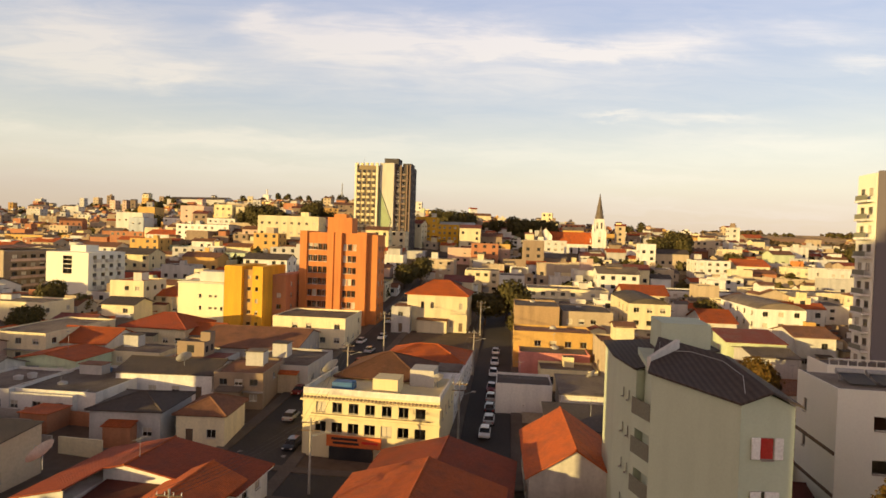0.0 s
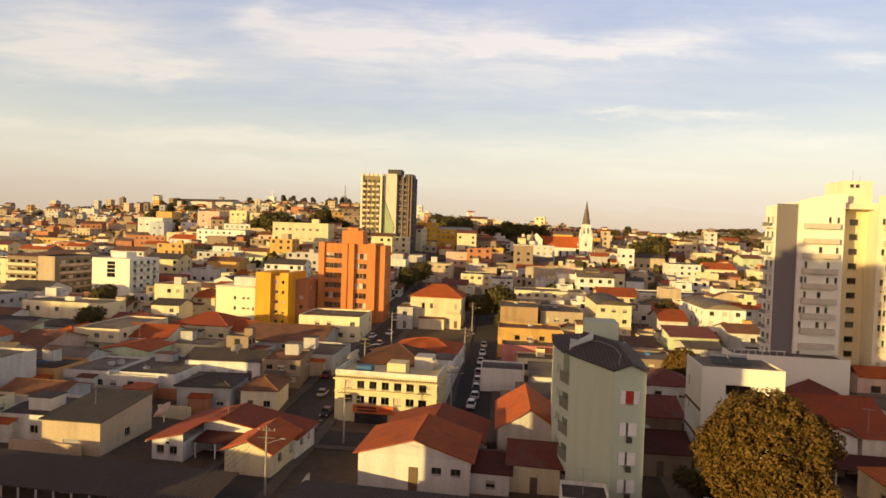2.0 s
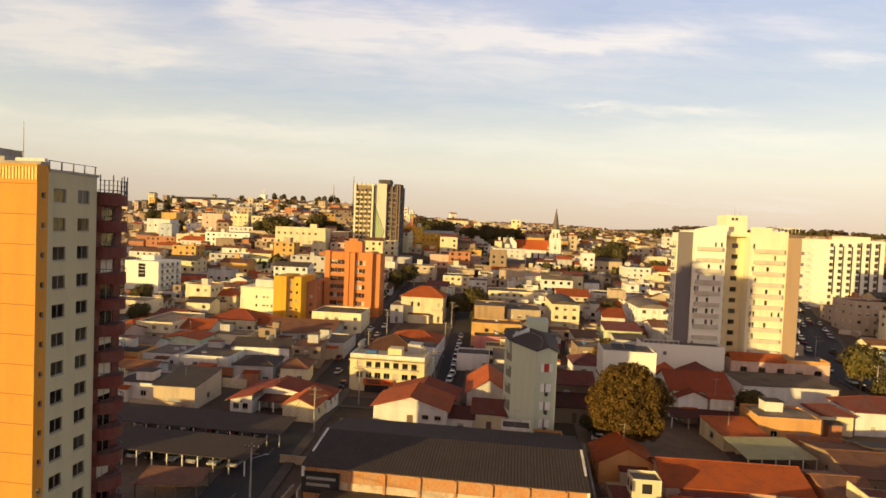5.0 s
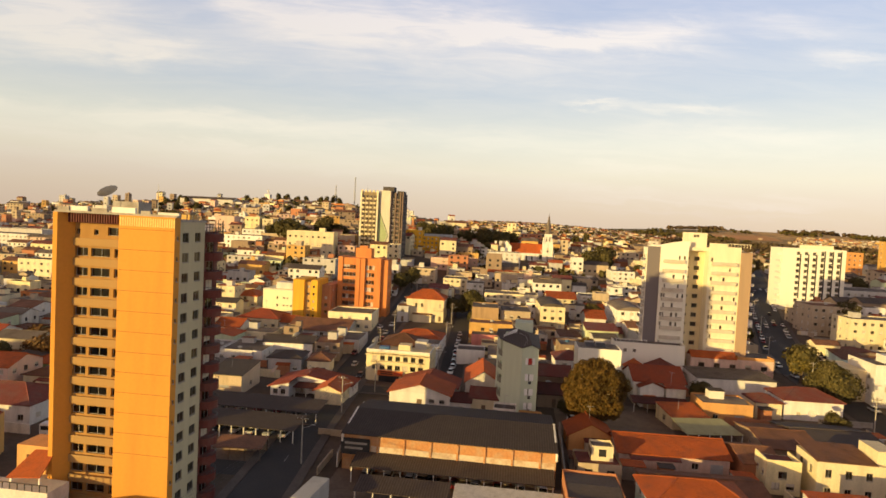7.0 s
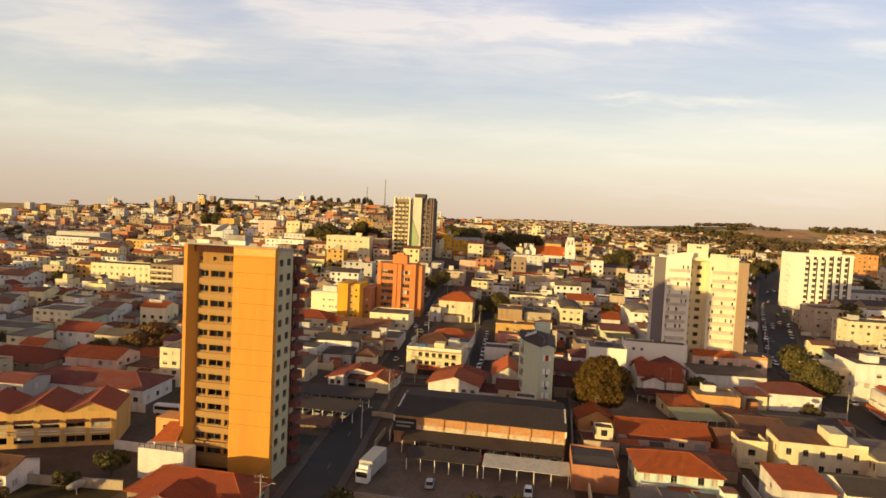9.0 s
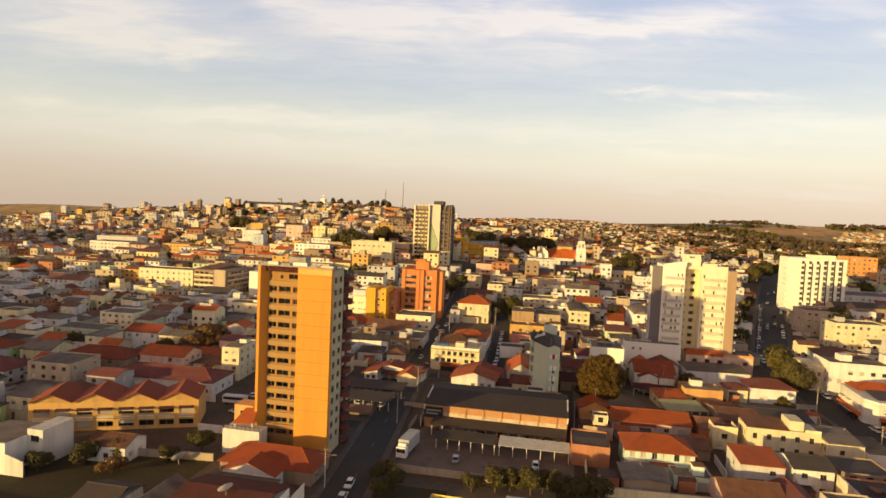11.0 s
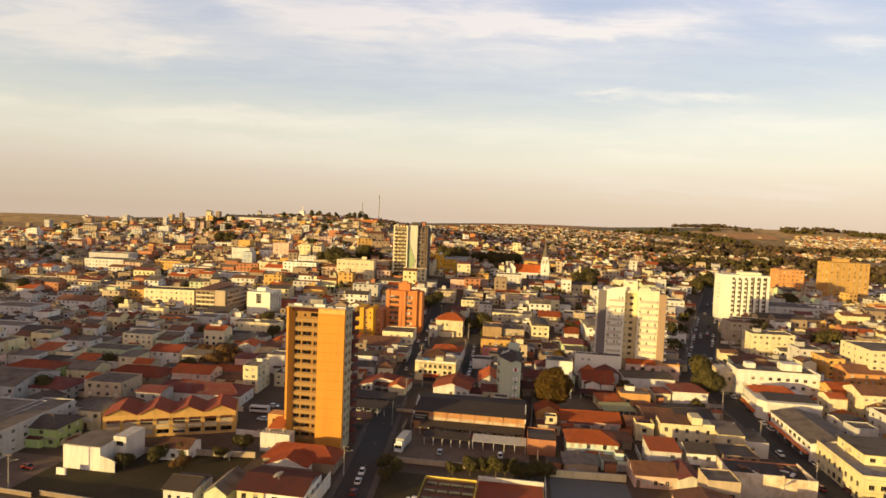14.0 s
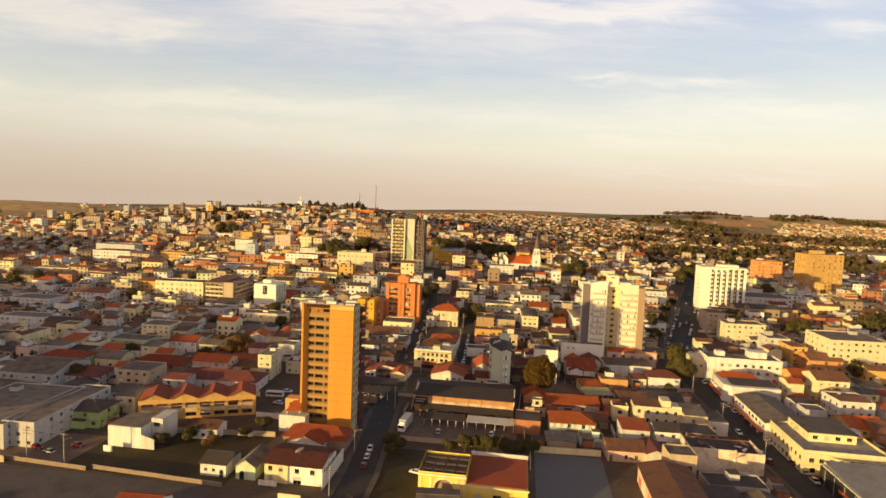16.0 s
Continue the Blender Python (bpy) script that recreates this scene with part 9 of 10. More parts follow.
# ---- the rest of the town, far off: one joined mass of houses ----
def far_town():
    names_w, names_r = ["white", "oldwhite", "cream", "tan", "grey", "pinkish", "ochre", "yellowpale", "orangepaint", "brick", "greenpale", "brown"], ["fibro", "brown", "terracotta", "maroon", "slate", "red"]
    weight_w, weight_r = [10, 6, 10, 4, 3, 1, 1.5, 7, 0.3, 1.2, 1.5, 1.5], [7, 8, 3, 3, 4, 0.6]
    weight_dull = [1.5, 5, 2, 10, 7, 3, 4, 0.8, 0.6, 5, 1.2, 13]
    mats = [WALLS[n] for n in names_w] + [ROOFS[n] for n in names_r] + [GLASS_DARK]
    vs, fs, mi = [], [], []
    r = random.Random(5)

    def add(pts, m):
        i = len(vs)
        vs.extend(pts)
        fs.append(tuple(range(i, i + len(pts))))
        mi.append(m)

    def one(x, y, w, d, h, yaw):
        """A house with, here and there, a lower wing before it and a room on its roof."""
        block(x, y, w, d, h, yaw)
        k = r.random() if y < 520 else 1.0
        if k < 0.45 and h > 4:
            q = r.uniform(0.35, 0.6)
            block(x + r.choice((-1, 1)) * w * (1 - q) / 2, y - d / 2 - 1.2, w * q, 2.6, h * r.uniform(0.35, 0.7), yaw)
        elif k < 0.75:
            q = r.uniform(0.3, 0.55)
            block(x + r.uniform(-0.2, 0.2) * w, y + d * 0.1, w * q, d * 0.5, h + r.uniform(1.6, 2.8), yaw)

    def block(x, y, w, d, h, yaw):
        c, s = math.cos(yaw), math.sin(yaw)
        z = min(land(x + a * w / 2, y + b * d / 2) for a in (-1, 1) for b in (-1, 1))
        zt = land(x, y) + h

        def P(u, v, q):
            return (x + u * c - v * s, y + u * s + v * c, q)
        X, Y = w / 2, d / 2
        # farther walls draw darker paints: hillside shade and dusk haze put into colour
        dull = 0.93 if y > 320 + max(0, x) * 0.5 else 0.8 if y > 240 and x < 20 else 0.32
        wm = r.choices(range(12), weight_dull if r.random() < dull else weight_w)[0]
        rm = 12 + r.choices(range(6), weight_r)[0]
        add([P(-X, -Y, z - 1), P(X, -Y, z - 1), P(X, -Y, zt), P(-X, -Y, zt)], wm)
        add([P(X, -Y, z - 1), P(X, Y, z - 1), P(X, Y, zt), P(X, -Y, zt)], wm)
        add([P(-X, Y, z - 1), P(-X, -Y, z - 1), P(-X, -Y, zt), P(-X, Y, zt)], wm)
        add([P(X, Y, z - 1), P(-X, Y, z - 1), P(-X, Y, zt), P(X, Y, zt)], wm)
        k = r.random() * (0.75 if y > 200 else 1.0)
        if k < 0.45:
            add([P(-X + .2, -Y + .2, zt - 0.35), P(X - .2, -Y + .2, zt - 0.35), P(X - .2, Y - .2, zt - 0.35), P(-X + .2, Y - .2, zt - 0.35)], 12 if r.random() < 0.7 else rm)
            if r.random() < 0.35:
                a, b = r.uniform(-X * .5, X * .3), r.uniform(-Y * .3, Y * .4)
                q = 1.5
                for e, f in (((a, b), (a + 2, b)), ((a + 2, b), (a + 2, b + 2)), ((a, b + 2), (a, b))):
                    add([P(*e, zt - 0.35), P(*f, zt - 0.35), P(*f, zt + q), P(*e, zt + q)], wm)
                add([P(a, b, zt + q), P(a + 2, b, zt + q), P(a + 2, b + 2, zt + q), P(a, b + 2, zt + q)], rm)
        else:
            o, rise = 0.4, min(w, d) * 0.2
            if k < 0.75:
                add([P(-X - o, -Y - o, zt - .15), P(X + o, -Y - o, zt - .15), P(X + o, 0, zt + rise), P(-X - o, 0, zt + rise)], rm)
                add([P(X + o, Y + o, zt - .15), P(-X - o, Y + o, zt - .15), P(-X - o, 0, zt + rise), P(X + o, 0, zt + rise)], rm)
                add([P(X, -Y, zt), P(X, Y, zt), P(X, 0, zt + rise - .1)], wm), add([P(-X, Y, zt), P(-X, -Y, zt), P(-X, 0, zt + rise - .1)], wm)
            else:
                add([P(X + o, -Y - o, zt - .15), P(X + o, Y + o, zt - .15), P(0, Y + o, zt + rise), P(0, -Y - o, zt + rise)], rm)
                add([P(-X - o, Y + o, zt - .15), P(-X - o, -Y - o, zt - .15), P(0, -Y - o, zt + rise), P(0, Y + o, zt + rise)], rm)
                add([P(-X, -Y, zt), P(X, -Y, zt), P(0, -Y, zt + rise - .1)], wm)
        if y < 700:
            for f in range(max(1, int(h / 3)) if w > 3 else 0):
                zz = zt - h + f * 3.0 + 1.0
                n = max(1, int(w / 3.2))
                for i in range(n):
                    u = -X + (i + 0.5) * w / n
                    if r.random() < 0.8:
                        add([P(u - .7, -Y - .03, zz), P(u + .7, -Y - .03, zz), P(u + .7, -Y - .03, zz + 1.4), P(u - .7, -Y - .03, zz + 1.4)], 18)
                sd = X + .03 if x < 0 else -X - .03
                for v in (-Y * .5, Y * .5):
                    q = [P(sd, v - .5, zz), P(sd, v + .5, zz), P(sd, v + .5, zz + 1.2), P(sd, v - .5, zz + 1.2)]
                    add(q if x < 0 else q[::-1], 18)

    y = -140.0
    while y < 1680:
        x = -1150.0 + r.uniform(0, 8)
        while x < 1100:
            w, d = r.uniform(6, 11.5), r.uniform(6.5, 10)
            big = 180 < y < 520 and r.random() < (0.22 if y < 330 else 0.07)
            if y > 330:
                w, d = r.uniform(4.4, 8.2), r.uniform(5.5, 8.5)
            if big:
                w, d = r.uniform(11, 20), r.uniform(9, 12)
            cx, cy = x + w / 2, y + r.uniform(-2, 2)
            x += w + r.uniform(0.2, 2.6) + (6 if r.random() < 0.10 else 0)
            near = -215 < cx < 215 and cy < 152
            if cy < 160 and abs(cx) < 460 and (abs(cx) > 205 or cy > 150) or cy >= 160:
                pass
            elif not near:
                continue
            if cy < -60 and abs(cx) < 215:
                continue
            if not inhabited(cx, cy) and r.random() > 0.015:
                continue
            if r.random() < 0.10 or (int(cy / 11) % 7 == 0 and r.random() < 0.6):
                continue
            if on_road(cx, cy, w * 0.45) or taken(cx, cy, w / 2, d / 2, -0.3):
                continue
            h = r.choice((3.0, 3.2, 3.4, 3.6, 5.8, 6.0, 6.4, 8.6)) + r.uniform(-.3, .4)
            if big:
                h = r.choice((5.8, 6.2, 8.8, 9.2, 12.0))
            if cy > 520:
                h = r.choice((2.8, 3.0, 3.2, 3.4, 5.4, 5.8))
            if r.random() < 0.025 and 200 < cy < 700:
                h = r.uniform(10, 16)
            kept = len(vs), len(fs)
            one(cx, cy, w, d, h, radians(r.choice((3, 3, 2, -6, 10, 20)) if cy > 300 else 3))
            if -6 < cx < 64 and cy < 8:
                del vs[kept[0]:], fs[kept[1]:], mi[kept[1]:]
        y += 9.4
    me = bpy.data.meshes.new("far_houses")
    me.from_pydata(vs, [], fs)
    for m in mats:
        me.materials.append(m)
    me.polygons.foreach_set("material_index", mi)
    me.update()
    tagged(new("far_houses", me), "dense far houses with white walls and tile roofs", "houses", kind="stuff")


GLASS_DARK = surface("far_window_glass", (0.03, 0.03, 0.032), 0.25, grime=0.2)


def wooded_east(x, y):
    """The wooded valley and the fields beyond it, east of the town's hill."""
    return y > 400 and x > 150 + (y - 420) * 0.06


def inhabited(x, y):
    """Where the town stands: the hill and the plain, not the wooded valley to the east nor the fields."""
    if wooded_east(x, y):
        if y < 620:
            return noise.noise(Vector((x * 0.011, y * 0.011, 5))) > 0.02
        if y > 860 and x < 330:
            return noise.noise(Vector((x * 0.012, y * 0.012, 3))) > -0.25
        if y < 1000:
            return noise.noise(Vector((x * 0.009, y * 0.012, 3))) > (0.3 if y < 820 else 0.08)
        near_side = 1000 < y < 1400 and 150 < x < 400
        far_side = 1340 < y < 1680 and x > 560 + (y - 1220) * 0.5
        return (near_side or far_side) and noise.noise(Vector((x * 0.012, y * 0.012, 3))) > -0.2
    if y > 1000 and x < -350:
        return False
    return y < 1350 and x > -1150 + max(0, y - 700) * 0.9


far_town()


# ---- woods of the valley and trees between the far houses ----
def woods():
    r = random.Random(9)
    vs, fs = [], []
    n = 0
    while n < 9000:
        x, y = r.uniform(-900, 1500), r.uniform(190, 1950)
        wooded = wooded_east(x, y) and not inhabited(x, y) and (noise.noise(Vector((x * 0.005, y * 0.007, 1))) > (0.22 if y < 1050 else 0.16 if y < 1350 else 0.34) or abs(y - 1800 - 60 * noise.noise(Vector((x * 0.004, 0, 0)))) < 10 and noise.noise(Vector((x * 0.01, 7, 0))) > 0.0)
        if not wooded and (r.random() > (0.85 if -150 < x < 260 and 400 < y < 1000 or x < -330 else 0.40) or y > 1300):
            continue
        if taken(x, y, 2, 2) or on_road(x, y, 1):
            n += 1
            continue
        s = r.uniform(3.0, 6.5) if wooded else r.uniform(2.0, 4.2)
        z = land(x, y)
        v, f = crown_verts(r, [(x, y, z + s * 1.1, s, s * 0.95), (x + s * 0.6, y, z + s * 0.8, s * 0.7, s * 0.7)], 34, s * 0.5, 0.3)
        k = len(vs)
        vs += v
        fs += [tuple(i + k for i in q) for q in f]
        n += 1
    me = bpy.data.meshes.new("woods")
    me.from_pydata(vs, [], fs)
    me.materials.append(LEAF_DARK)
    tagged(new("woods", me), "dark green trees of the valley and hillside", "trees", kind="stuff")
    vs, fs = [], []
    n = 0
    while n < 3600:
        x, y = r.uniform(150, 1000), r.uniform(560, 1240)
        n += 1
        if n > 3300:
            x, y = r.choice(((r.uniform(690, 900), r.gauss(2230, 12)), (r.gauss(1010, 60), r.gauss(2040, 60)), (r.uniform(520, 700), r.gauss(2030, 8))))
        if not wooded_east(x, y) or inhabited(x, y) or n <= 3300 and noise.noise(Vector((x * 0.010, y * 0.013, 8))) > (0.05 if x < 560 else 0.35) or abs(x - 520) < 36 and abs(y - 742) < 24:
            continue
        s, z = r.uniform(4.0, 7.5), land(x, y)
        v, f = crown_verts(r, [(x, y, z + s * 0.9, s, s * 0.9)], 22, s * 0.55, 0.35)
        k = len(vs)
        vs += v
        fs += [tuple(i + k for i in q) for q in f]
    me = bpy.data.meshes.new("valley_woods")
    me.from_pydata(vs, [], fs)
    me.materials.append(LEAF_VALLEY)
    tagged(new("valley_woods", me), "dense dark brown-green woods on the valley floor", "trees", kind="stuff")


woods()


# ---- on the ridge: masts, the white water tower and tall trees ----
def lattice_mast(x, y, h, label):
    t = thing("radio_mast", pose(x, y, land(x, y)), label, "radio mast", "masts on the hill")
    bm = bmesh.new()
    for a in range(3):
        dx, dy = 0.9 * math.cos(a * 2.094), 0.9 * math.sin(a * 2.094)
        tube(bm, (dx, dy, -1), (dx * 0.4, dy * 0.4, h), 0.34, 0.24, 5)
    part("legs", bm, METAL, t)
    for i in range(12):
        z = h * i / 12
        k = 0.9 - 0.54 * i / 12
        bm = bmesh.new()
        p = [(k * math.cos(a * 2.094), k * math.sin(a * 2.094), z) for a in range(3)]
        for a in range(3):
            tube(bm, p[a], (p[(a + 1) % 3][0], p[(a + 1) % 3][1], z + h / 12), 0.19, 0.19, 4)
        part("brace", bm, METAL, t)


lattice_mast(-214, 711, 45, "tall grey lattice radio mast on the hilltop")
lattice_mast(-236, 695, 30, "shorter grey lattice radio mast on the hilltop")
t_w, at_w = building("monument", -329, 688, "white square tower with a pale figure-like pillar on top", "monument")
z_w = land(-329, 688)
solid(t_w, at_w, "tower", -332.5, -325.5, 684.5, 691.5, z_w - 2, z_w + 11, WALLS["white"])
solid(t_w, at_w, "ledge", -333, -325, 684, 692, z_w + 11, z_w + 11.8, WALLS["white"])
bm_ = bmesh.new()
tube(bm_, (-329, 688, z_w + 11.8), (-329, 688, z_w + 19), 1.0, 0.5, 8), tube(bm_, (-331.4, 688, z_w + 16.6), (-326.6, 688, z_w + 16.6), 0.35, 0.35, 6)
part("pillar", bm_, WALLS["white"], t_w, "", at_w)
house(-374, 616, 76, 16, 8, "gx", "grey", "slate", -8, 1, 10, 2, label="long grey hall with a low dark roof on the hill")
for x_, y_, s_ in ((-310, 678, 1.41), (-299, 682, 1.58), (-350, 669, 1.32), (-246, 686, 1.41), (-255, 692, 1.5), (-239, 697, 1.67), (-229, 691, 1.41), (-273, 683, 1.23), (-286, 686, 1.32), (-400, 607, 1.23), (-414, 616, 1.41), (-427, 607, 1.32), (-440, 616, 1.23), (60, 420, 1.3), (70, 424, 1.4)):
    copy_thing(MEDIUM[int(s_ * 10) % 2], Matrix.LocRotScale((x_, y_, land(x_, y_) - 0.2), Euler((0, 0, x_)), (s_ * 0.62, s_ * 0.62, s_ * 0.95)))
house(520, 742, 60, 26, 9, "gx", "white", "fibro", 0, 1, 8, 2, label="long white hall below the eastern fields")


# ---- cars ----
def car_paint(name, colour):
    m, nt, b = principled("car_paint_" + name)
    b.inputs["Base Color"].default_value = (*colour, 1)
    b.inputs["Roughness"].default_value, b.inputs["Coat Weight"].default_value = 0.35, 0.6
    return m


CARGLASS = surface("car_glass", (0.015, 0.016, 0.018), 0.08, grime=0.1, bump=0.0, spec=0.6)
TYRE = surface("tyre_rubber", (0.018, 0.018, 0.018), 0.9)
LAMP_RED = surface("tail_lamp", (0.35, 0.02, 0.015), 0.3)


def car(name, colour, x, y, yaw):
    """A small family car seen from above: body, glasshouse, wheels and lamps."""
    t = thing("car", pose(x, y, land(x, y) + 0.1, 0, 0, yaw), f"{name} family car parked at the kerb", "car", "parked cars")
    bm = bmesh.new()
    ring = [(-2.0, 0.35), (-2.05, 0.7), (-1.35, 0.88), (1.5, 0.92), (2.0, 0.75), (2.0, 0.35)]
    left = [bm.verts.new((0.82, p[0], p[1])) for p in ring]
    right = [bm.verts.new((-0.82, p[0], p[1])) for p in ring]
    n = len(ring)
    for i in range(n):
        bm.faces.new((left[i], right[i], right[(i + 1) % n], left[(i + 1) % n]))
    bm.faces.new(left), bm.faces.new(right[::-1])
    bmesh.ops.recalc_face_normals(bm, faces=bm.faces[:])
    bmesh.ops.bevel(bm, geom=bm.edges[:], offset=0.07, segments=2, affect="EDGES")
    part("body", bm, car_paint(name, colour), t)
    bm = bmesh.new()
    lo = [bm.verts.new(p) for p in ((-0.74, -1.15, 0.86), (0.74, -1.15, 0.86), (0.74, 1.65, 0.86), (-0.74, 1.65, 0.86))]
    hi = [bm.verts.new(p) for p in ((-0.6, -0.45, 1.36), (0.6, -0.45, 1.36), (0.6, 1.2, 1.36), (-0.6, 1.2, 1.36))]
    for i in range(4):
        bm.faces.new((lo[i], lo[(i + 1) % 4], hi[(i + 1) % 4], hi[i]))
    bm.faces.new(hi)
    part("glasshouse", bm, CARGLASS, t)
    bm = bmesh.new()
    box(bm, -0.6, 0.6, -0.45, 1.2, 1.35, 1.42)
    bmesh.ops.bevel(bm, geom=bm.edges[:], offset=0.03, segments=2, affect="EDGES")
    part("roof", bm, bpy.data.materials["car_paint_" + name], t)
    bm = bmesh.new()
    tube(bm, (-0.09, 0, 0), (0.09, 0, 0), 0.3, 0.3, 12)
    me = mesh_of("wheel", bm, TYRE)
    for wx in (-0.76, 0.76):
        for wy in (-1.25, 1.25):
            piece("wheel", me, t, pose(wx, wy, 0.3))
    for s in (-0.6, 0.6):
        bm = bmesh.new()
        box(bm, s - 0.15, s + 0.15, 1.97, 2.03, 0.55, 0.7)
        part("tail_lamp", bm, LAMP_RED, t)
        bm = bmesh.new()
        box(bm, s - 0.15, s + 0.15, -2.07, -2.0, 0.55, 0.68)
        part("headlamp", bm, WHITE, t)
    return t


CARS = [car("white", (0.75, 0.75, 0.73), -6.6, 86.5, 2), car("silver", (0.42, 0.42, 0.42), -36.8, 87.3, 184), car("black", (0.02, 0.02, 0.022), -32.6, 78, 2), car("dark red", (0.22, 0.015, 0.012), -40.0, 98, 3)]
cr_ = random.Random(4)
CAR_SPOTS = [(-6.4, 91.6, 2), (-6.7, 96.5, 2), (-6.9, 101.5, 2), (-7.2, 106.5, 3), (-7.6, 116, 3), (-7.9, 124, 3), (-8.3, 133, 3), (-24.6, -40.2, 6), (-25.2, -33.5, 6), (-25.8, -27.5, 6), (-22.2, -62, 4), (-35.2, 118, 2), (-36, 128, 2), (-40.3, 136, 2), (-36.6, 141, 2),
             (-39.6, 160, 3), (-40.2, 172, 3), (-41.0, 185, 3), (-8, -41, 80), (27.5, 50, 80), (28.6, 54.2, 82), (13, -6.5, 0), (-6, -8, 5), (-128, -50, 70), (-122, -52, 75), (-117, -46, 80), (-78, 17, 10), (-72, 6, 85), (-74, 20, 95)]
for i in range(9):
    CAR_SPOTS.append((-13.0 + i * 3.9, 9.3, 0))
for i in range(8):
    CAR_SPOTS.append((-59 + i * 3.5 + cr_.uniform(-.2, .2), 24.6, 0))
for i in range(6):
    CAR_SPOTS.append((-60 + i * 4.6, 38.5, 0))
y_ = -20.0
while y_ < 300:
    t_ = 0
    for (xa, ya), (xb, yb) in zip(ROADS[2][0] + ROADS[3][0][1:], ROADS[2][0][1:] + ROADS[3][0][1:]):
        if ya <= y_ <= yb:
            xr = xa + (xb - xa) * (y_ - ya) / (yb - ya)
            yaw_ = -math.degrees(math.atan2(xb - xa, yb - ya))
            for s_ in (-3.9, 3.9) if ya < 100 else (-5.6, -1.8, 1.9, 5.6):
                if cr_.random() < (0.42 if abs(s_) > 3 else 0.1):
                    CAR_SPOTS.append((xr + s_, y_, yaw_))
            break
    y_ += 6.2
for x_, y_, yaw_ in CAR_SPOTS:
    m_ = pose(x_, y_, land(x_, y_) + 0.1, 0, 0, yaw_ + cr_.choice((0, 180)))
    copy_thing(CARS[cr_.choice((0, 0, 0, 1, 1, 2, 3))], m_)


TRUCKGREY = surface("dusty_truck_paint", (0.42, 0.41, 0.39), 0.5, grime=0.4)


def box_truck(x, y, yaw):
    t = thing("truck", pose(x, y, land(x, y) + 0.1, 0, 0, yaw), "dusty white box truck parked in the yard", "truck")
    for nm, b_, mat in (("cargo_box", (-1.4, 1.4, -1.5, 6.4, 1.1, 4.2), TRUCKGREY), ("cab", (-1.25, 1.25, -3.4, -1.6, 0.5, 3.0), WHITE), ("windscreen", (-1.1, 1.1, -3.46, -3.4, 1.7, 2.7), CARGLASS), ("wind_deflector", (-1.0, 1.0, -2.6, -1.7, 3.0, 3.7), WHITE), ("chassis", (-0.5, 0.5, -3.2, 6.3, 0.5, 1.09), DARKMETAL)):
        bm = bmesh.new()
        box(bm, *b_)
        if nm != "windscreen":
            bmesh.ops.bevel(bm, geom=bm.edges[:], offset=0.06, segments=2, affect="EDGES")
        part(nm, bm, mat, t)
    for wx in (-0.95, 0.95):
        for wy in (-2.3, 3.3):
            bm = bmesh.new()
            tube(bm, (wx - 0.14, wy, 0.45), (wx + 0.14, wy, 0.45), 0.45, 0.45, 12)
            part("wheel", bm, TYRE, t)


box_truck(-18.5, -8, -6)


# ---- street poles and wires ----
def utility_pole(x, y, yaw, h=9.0):
    t = thing("utility_pole", pose(x, y, land(x, y), 0, 0, yaw), "grey concrete utility pole with a wooden crossarm", "utility pole", "street poles")
    bm = bmesh.new()
    tube(bm, (0, 0, -0.5), (0, 0, h), 0.17, 0.1, 8)
    part("post", bm, CONCRETE, t)
    for z in (h - 0.6, h - 1.5):
        bm = bmesh.new()
        box(bm, -1.1, 1.1, -0.06, 0.06, z, z + 0.13)
        part("crossarm", bm, WOOD, t)
    for s in (-1, -0.35, 0.35, 1):
        bm = bmesh.new()
        tube(bm, (s, 0, h - 0.47), (s, 0, h - 0.22), 0.05, 0.03, 6)
        part("insulator", bm, WHITE, t)
    bm = bmesh.new()
    tube(bm, (0, 0, h - 2.2), (1.9, 0.4, h - 1.6), 0.04, 0.03, 6)
    part("lamp_arm", bm, METAL, t)
    bm = bmesh.new()
    box(bm, 1.7, 2.3, 0.3, 0.5, -0.06 + h - 1.6, 0.06 + h - 1.6)
    part("lamp_head", bm, METAL, t)
    return t


POLE_LINES = ([(-29.0, -60), (-30.5, -30), (-26.2, 12), (-27.5, 42), (-25.0, 65), (-32.0, 100), (-33.3, 130), (-34.5, 160), (-36, 195)], [(-10.2, 84), (-11.5, 115), (-13.5, 150)], [(103.5, -10), (101, 25), (99.2, 60), (101, 95), (102.5, 130), (115, 170), (127, 210)], [(-126, -56), (-113, -56.5)])
for line_ in POLE_LINES:
    for i, (x_, y_) in enumerate(line_):
        utility_pole(x_, y_, 5)
    wires = new("power_line")
    tagged(wires, "thin black power lines strung between the poles", "power line")
    wires.matrix_basis = pose(line_[0][0], line_[0][1], land(*line_[0]) + 8.7)
    for (xa, ya), (xb, yb) in zip(line_, line_[1:]):
        for s in (-1, -0.35, 0.35, 1):
            bm = bmesh.new()
            za, zb = land(xa, ya) + 8.78, land(xb, yb) + 8.78
            pts = [(xa + s + (xb - xa) * k / 6, ya + (yb - ya) * k / 6, za + (zb - za) * k / 6 - 0.5 * (1 - (k / 3 - 1) ** 2)) for k in range(7)]
            for p, q in zip(pts, pts[1:]):
                tube(bm, p, q, 0.018, 0.018, 3, caps=False)
            bmesh.ops.remove_doubles(bm, verts=bm.verts[:], dist=0.002)
            part("wire", bm, DARKMETAL, wires, "", wires.matrix_basis.inverted())


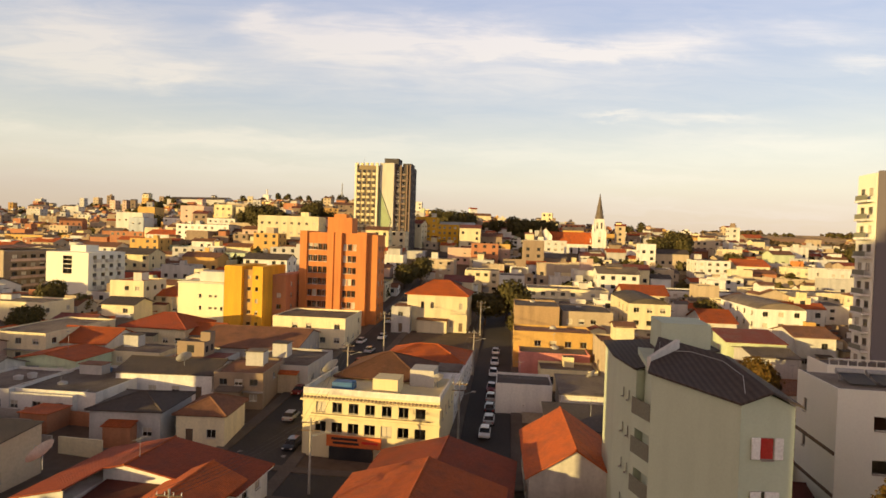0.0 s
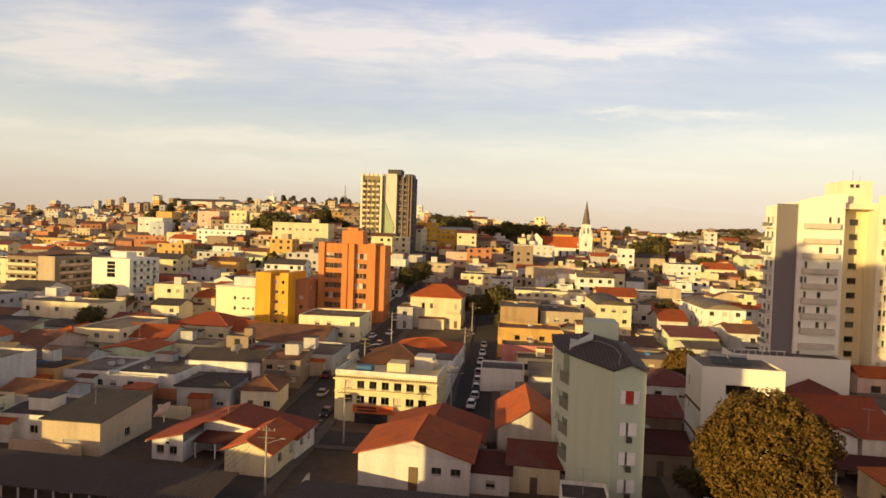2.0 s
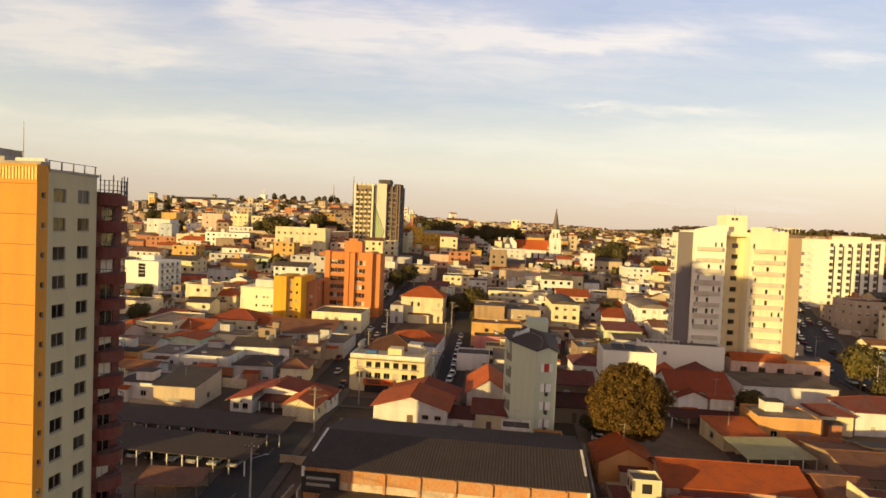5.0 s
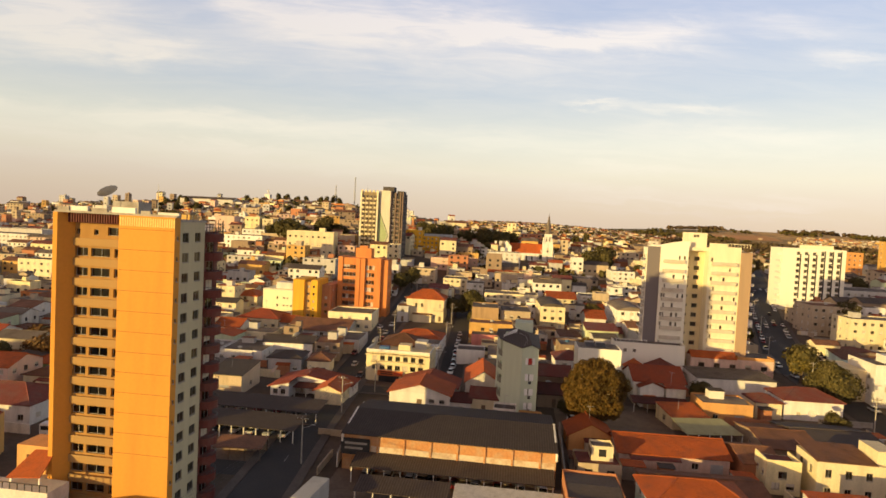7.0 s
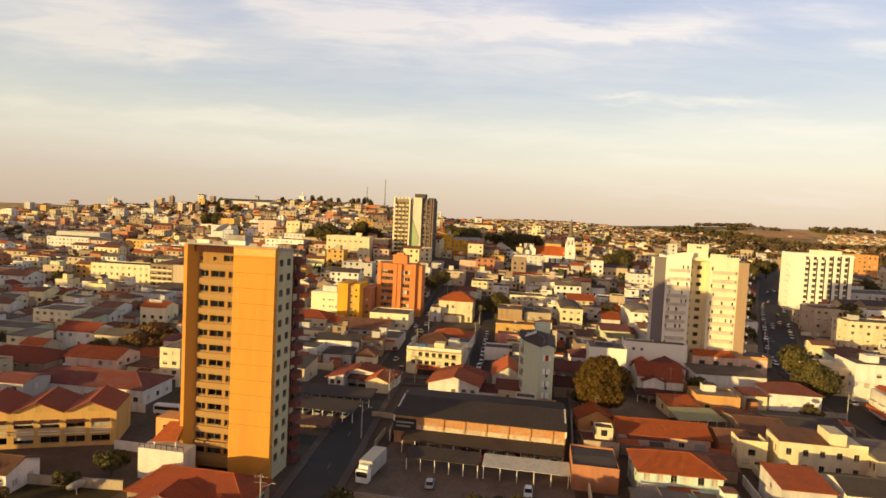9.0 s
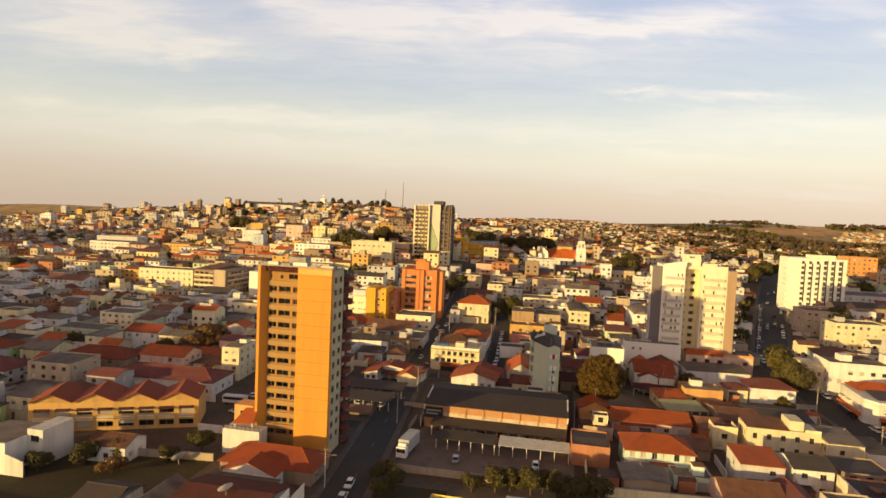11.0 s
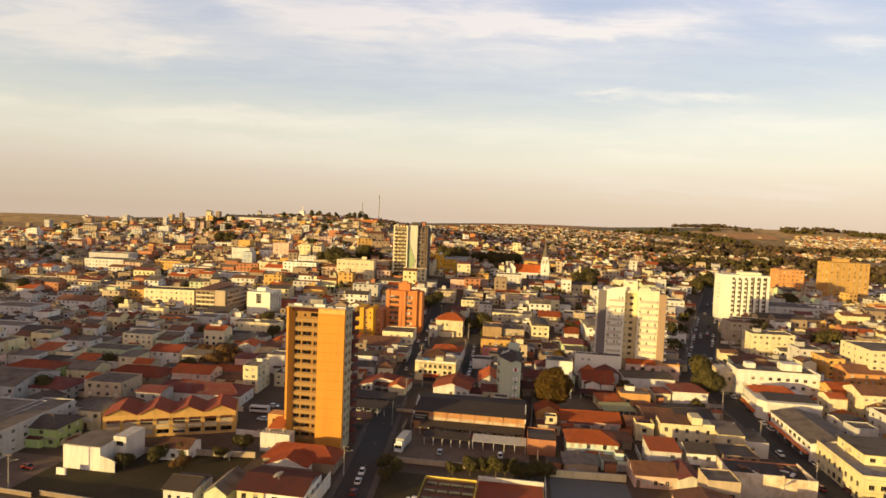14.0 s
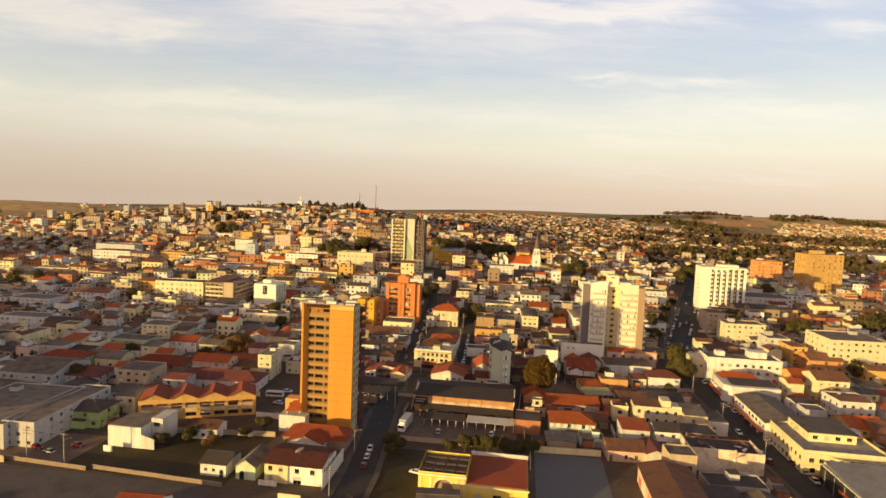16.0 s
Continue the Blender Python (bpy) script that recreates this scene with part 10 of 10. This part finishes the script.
# ---- roof clutter: dishes, tanks and aerials ----
def dish_thing(x, y, z, r, yaw, tilt, label="weathered mesh satellite dish on a roof", post=0.0):
    t = thing("satellite_dish", pose(x, y, z, 0, 0, yaw), label, "satellite dish", "satellite dishes")
    bm = bmesh.new()
    tube(bm, (0, 0, -0.2 - post), (0, 0, r * 0.9), 0.06, 0.05, 6)
    part("mount", bm, METAL, t)
    bm = bmesh.new()
    rings = []
    for k in range(5):
        rr = r * k / 4
        rings.append([bm.verts.new((rr * math.cos(2 * math.pi * i / 16), rr * math.sin(2 * math.pi * i / 16), 0.30 * rr * rr / r)) for i in range(16)] if k else [bm.verts.new((0, 0, 0))])
    for i in range(16):
        bm.faces.new((rings[0][0], rings[1][i], rings[1][(i + 1) % 16]))
        for k in range(1, 4):
            bm.faces.new((rings[k][i], rings[k + 1][i], rings[k + 1][(i + 1) % 16], rings[k][(i + 1) % 16]))
    part("bowl", bm, DISHMAT, t, "", pose(0, 0, r * 0.95, tilt, 0, 0))
    bm = bmesh.new()
    tube(bm, (r * 0.7, 0, 0.18 * r), (0, 0, r * 0.85), 0.025, 0.02, 5), tube(bm, (-r * 0.7, 0, 0.18 * r), (0, 0, r * 0.85), 0.025, 0.02, 5)
    part("feed_arm", bm, METAL, t, "", pose(0, 0, r * 0.95, tilt, 0, 0))
    return t


DISHMAT = surface("dish_mesh", (0.66, 0.62, 0.54), 0.6, grime=0.4)
for x_, y_, z_, r_, yaw_, tilt_ in ((-48.8, 53.0, 4.6, 1.5, 88, -52), (-30.0, 86, 8.0, 1.4, 66, -52), (-13.5, 84.5, 7.9, 1.1, 40, -50), (-58, 92, 5.2, 1.3, 55, -48), (-66.5, -28.0, 0.0, 1.6, 60, -50), (-41, -51, 6.9, 1.4, 55, -50),
                                   (126, 2, 7.6, 1.2, 50, -48), (118, 4, 7.6, 1.0, 40, -50), (91, -22, 5.4, 1.4, 50, -45), (82, 54, 4.6, 0.9, 150, -40), (92, 25, 6.0, 0.9, 50, -50), (133, 6, 7.6, 1.1, 60, -50), (10, 104, 3.8, 1.0, 50, -50)):
    dish_thing(x_, y_, land(x_, y_) * (0 if z_ > 40 or z_ == 0 else 1) + z_ - 0.1, r_, yaw_, tilt_)
dish_thing(-49.0, -11.6, 46.9, 1.45, 82, -36, "pale mesh satellite dish on a tower roof post", 1.4)
t_a = thing("aerial", pose(-41.5, -11, 45.6), "thin metal aerial mast on the tower roof", "aerial")
bm_ = bmesh.new()
tube(bm_, (0, 0, -0.4), (0, 0, 4.4), 0.07, 0.03, 6)
part("rod", bm_, METAL, t_a)


def water_tank(x, y, z, kind):
    t = thing("water_tank", pose(x, y, z), ("blue plastic" if kind else "pale grey") + " round water tank on a flat roof", "water tank", "roof water tanks")
    bm = bmesh.new()
    tube(bm, (0, 0, 0), (0, 0, 0.95), 0.62, 0.72, 14)
    part("tub", bm, TANKBLUE if kind else WALLS["grey"], t)
    bm = bmesh.new()
    tube(bm, (0, 0, 0.95), (0, 0, 1.12), 0.76, 0.35, 14)
    part("lid", bm, TANKBLUE if kind else WALLS["grey"], t)
    return t


TANKS = [water_tank(-79.5, 84, land(-79.5, 84) + 3.3, 0), water_tank(-66, 90, land(-66, 90) + 3.1, 1)]
flat = [o for o in scene.objects if o.name.startswith("house") and "flat" in o.get("label", "") and o.parent is None]
tr = random.Random(8)
for o in flat:
    if -130 < o.location.x < 160 and o.location.y < 200 and tr.random() < 0.4 and not (5 < o.location.x < 28 and o.location.y < 45):
        walls_ = [c for c in o.children if c.name.startswith("wall")][0]
        top_ = max(v.co.z for v in walls_.data.vertices)
        ext = max(v.co.y for v in walls_.data.vertices)
        m_ = o.matrix_basis @ pose(tr.uniform(-1.5, 1.5), ext * tr.uniform(-0.2, 0.6), top_ - 0.62)
        copy_thing(TANKS[tr.random() < 0.35], m_)
# walls round the field and the yards
for x0, y0, x1, y1, h_, mat_, lab in ((-135, -58.2, -103, -60.0, 1.2, "brown", "long stained brown yard wall"), (-102, -58.5, -60, -61.0, 1.2, "brown", "long stained wall round the field"), (-60, -24.5, -100, -29.5, 1.8, "tan", "tan wall behind the field"), (28, -16.8, 50, -15.5, 2.2, "yellowpale", "pale yellow wall beside the court"), (-19, -17.4, 10, -17.0, 1.6, "tan", "low tan wall along the parking yard"), (-19.4, 12.2, -22.6, 44, 2.6, "oldwhite", "long pale street wall beside the warehouse"), (22.2, 12, 23.2, 42, 2.4, "oldwhite", "stained white yard wall")):
    L_ = math.hypot(x1 - x0, y1 - y0)
    cx, cy = (x0 + x1) / 2, (y0 + y1) / 2
    t_ = thing("yard_wall", pose(cx, cy, land(cx, cy), 0, 0, math.degrees(math.atan2(y1 - y0, x1 - x0))), lab, "wall", "yard walls")
    bm = bmesh.new()
    box(bm, -L_ / 2, L_ / 2, -0.1, 0.1, -0.4, h_)
    part("masonry", bm, WALLS[mat_], t_)
    bm = bmesh.new()
    box(bm, -L_ / 2 - 0.05, L_ / 2 + 0.05, -0.16, 0.16, h_, h_ + 0.1)
    part("coping", bm, CONCRETE, t_)

# television aerials on nearer roofs
def roof_aerial(o, r):
    roof_ = [c for c in o.children if c.name.startswith("roof")][0]
    z_ = max(v.co.z for v in roof_.data.vertices)
    t = thing("roof_aerial", o.matrix_basis @ pose(r.uniform(-1, 1), r.uniform(-0.2, 0.2), z_ - 0.3, 0, 0, r.uniform(0, 180)), "thin metal television aerial on a house roof", "aerial", "roof aerials")
    h_ = r.uniform(2.0, 3.6)
    bm = bmesh.new()
    tube(bm, (0, 0, -0.3), (0, 0, h_), 0.035, 0.025, 5)
    part("mast", bm, METAL, t)
    bm = bmesh.new()
    tube(bm, (-0.8, 0, h_ - 0.15), (0.8, 0, h_ - 0.15), 0.02, 0.02, 4)
    for k in range(5):
        x = -0.7 + 0.35 * k
        tube(bm, (x, -0.4 + 0.04 * k, h_ - 0.15), (x, 0.4 - 0.04 * k, h_ - 0.15), 0.015, 0.015, 4)
    part("elements", bm, METAL, t)


near_ = [o for o in scene.objects if o.name.startswith("house") and o.parent is None and -110 < o.location.x < 60 and 30 < o.location.y < 140 and any(c.name.startswith("roof") for c in o.children)]
for k, o in enumerate(near_):
    if k % 3 == 0:
        roof_aerial(o, tr)
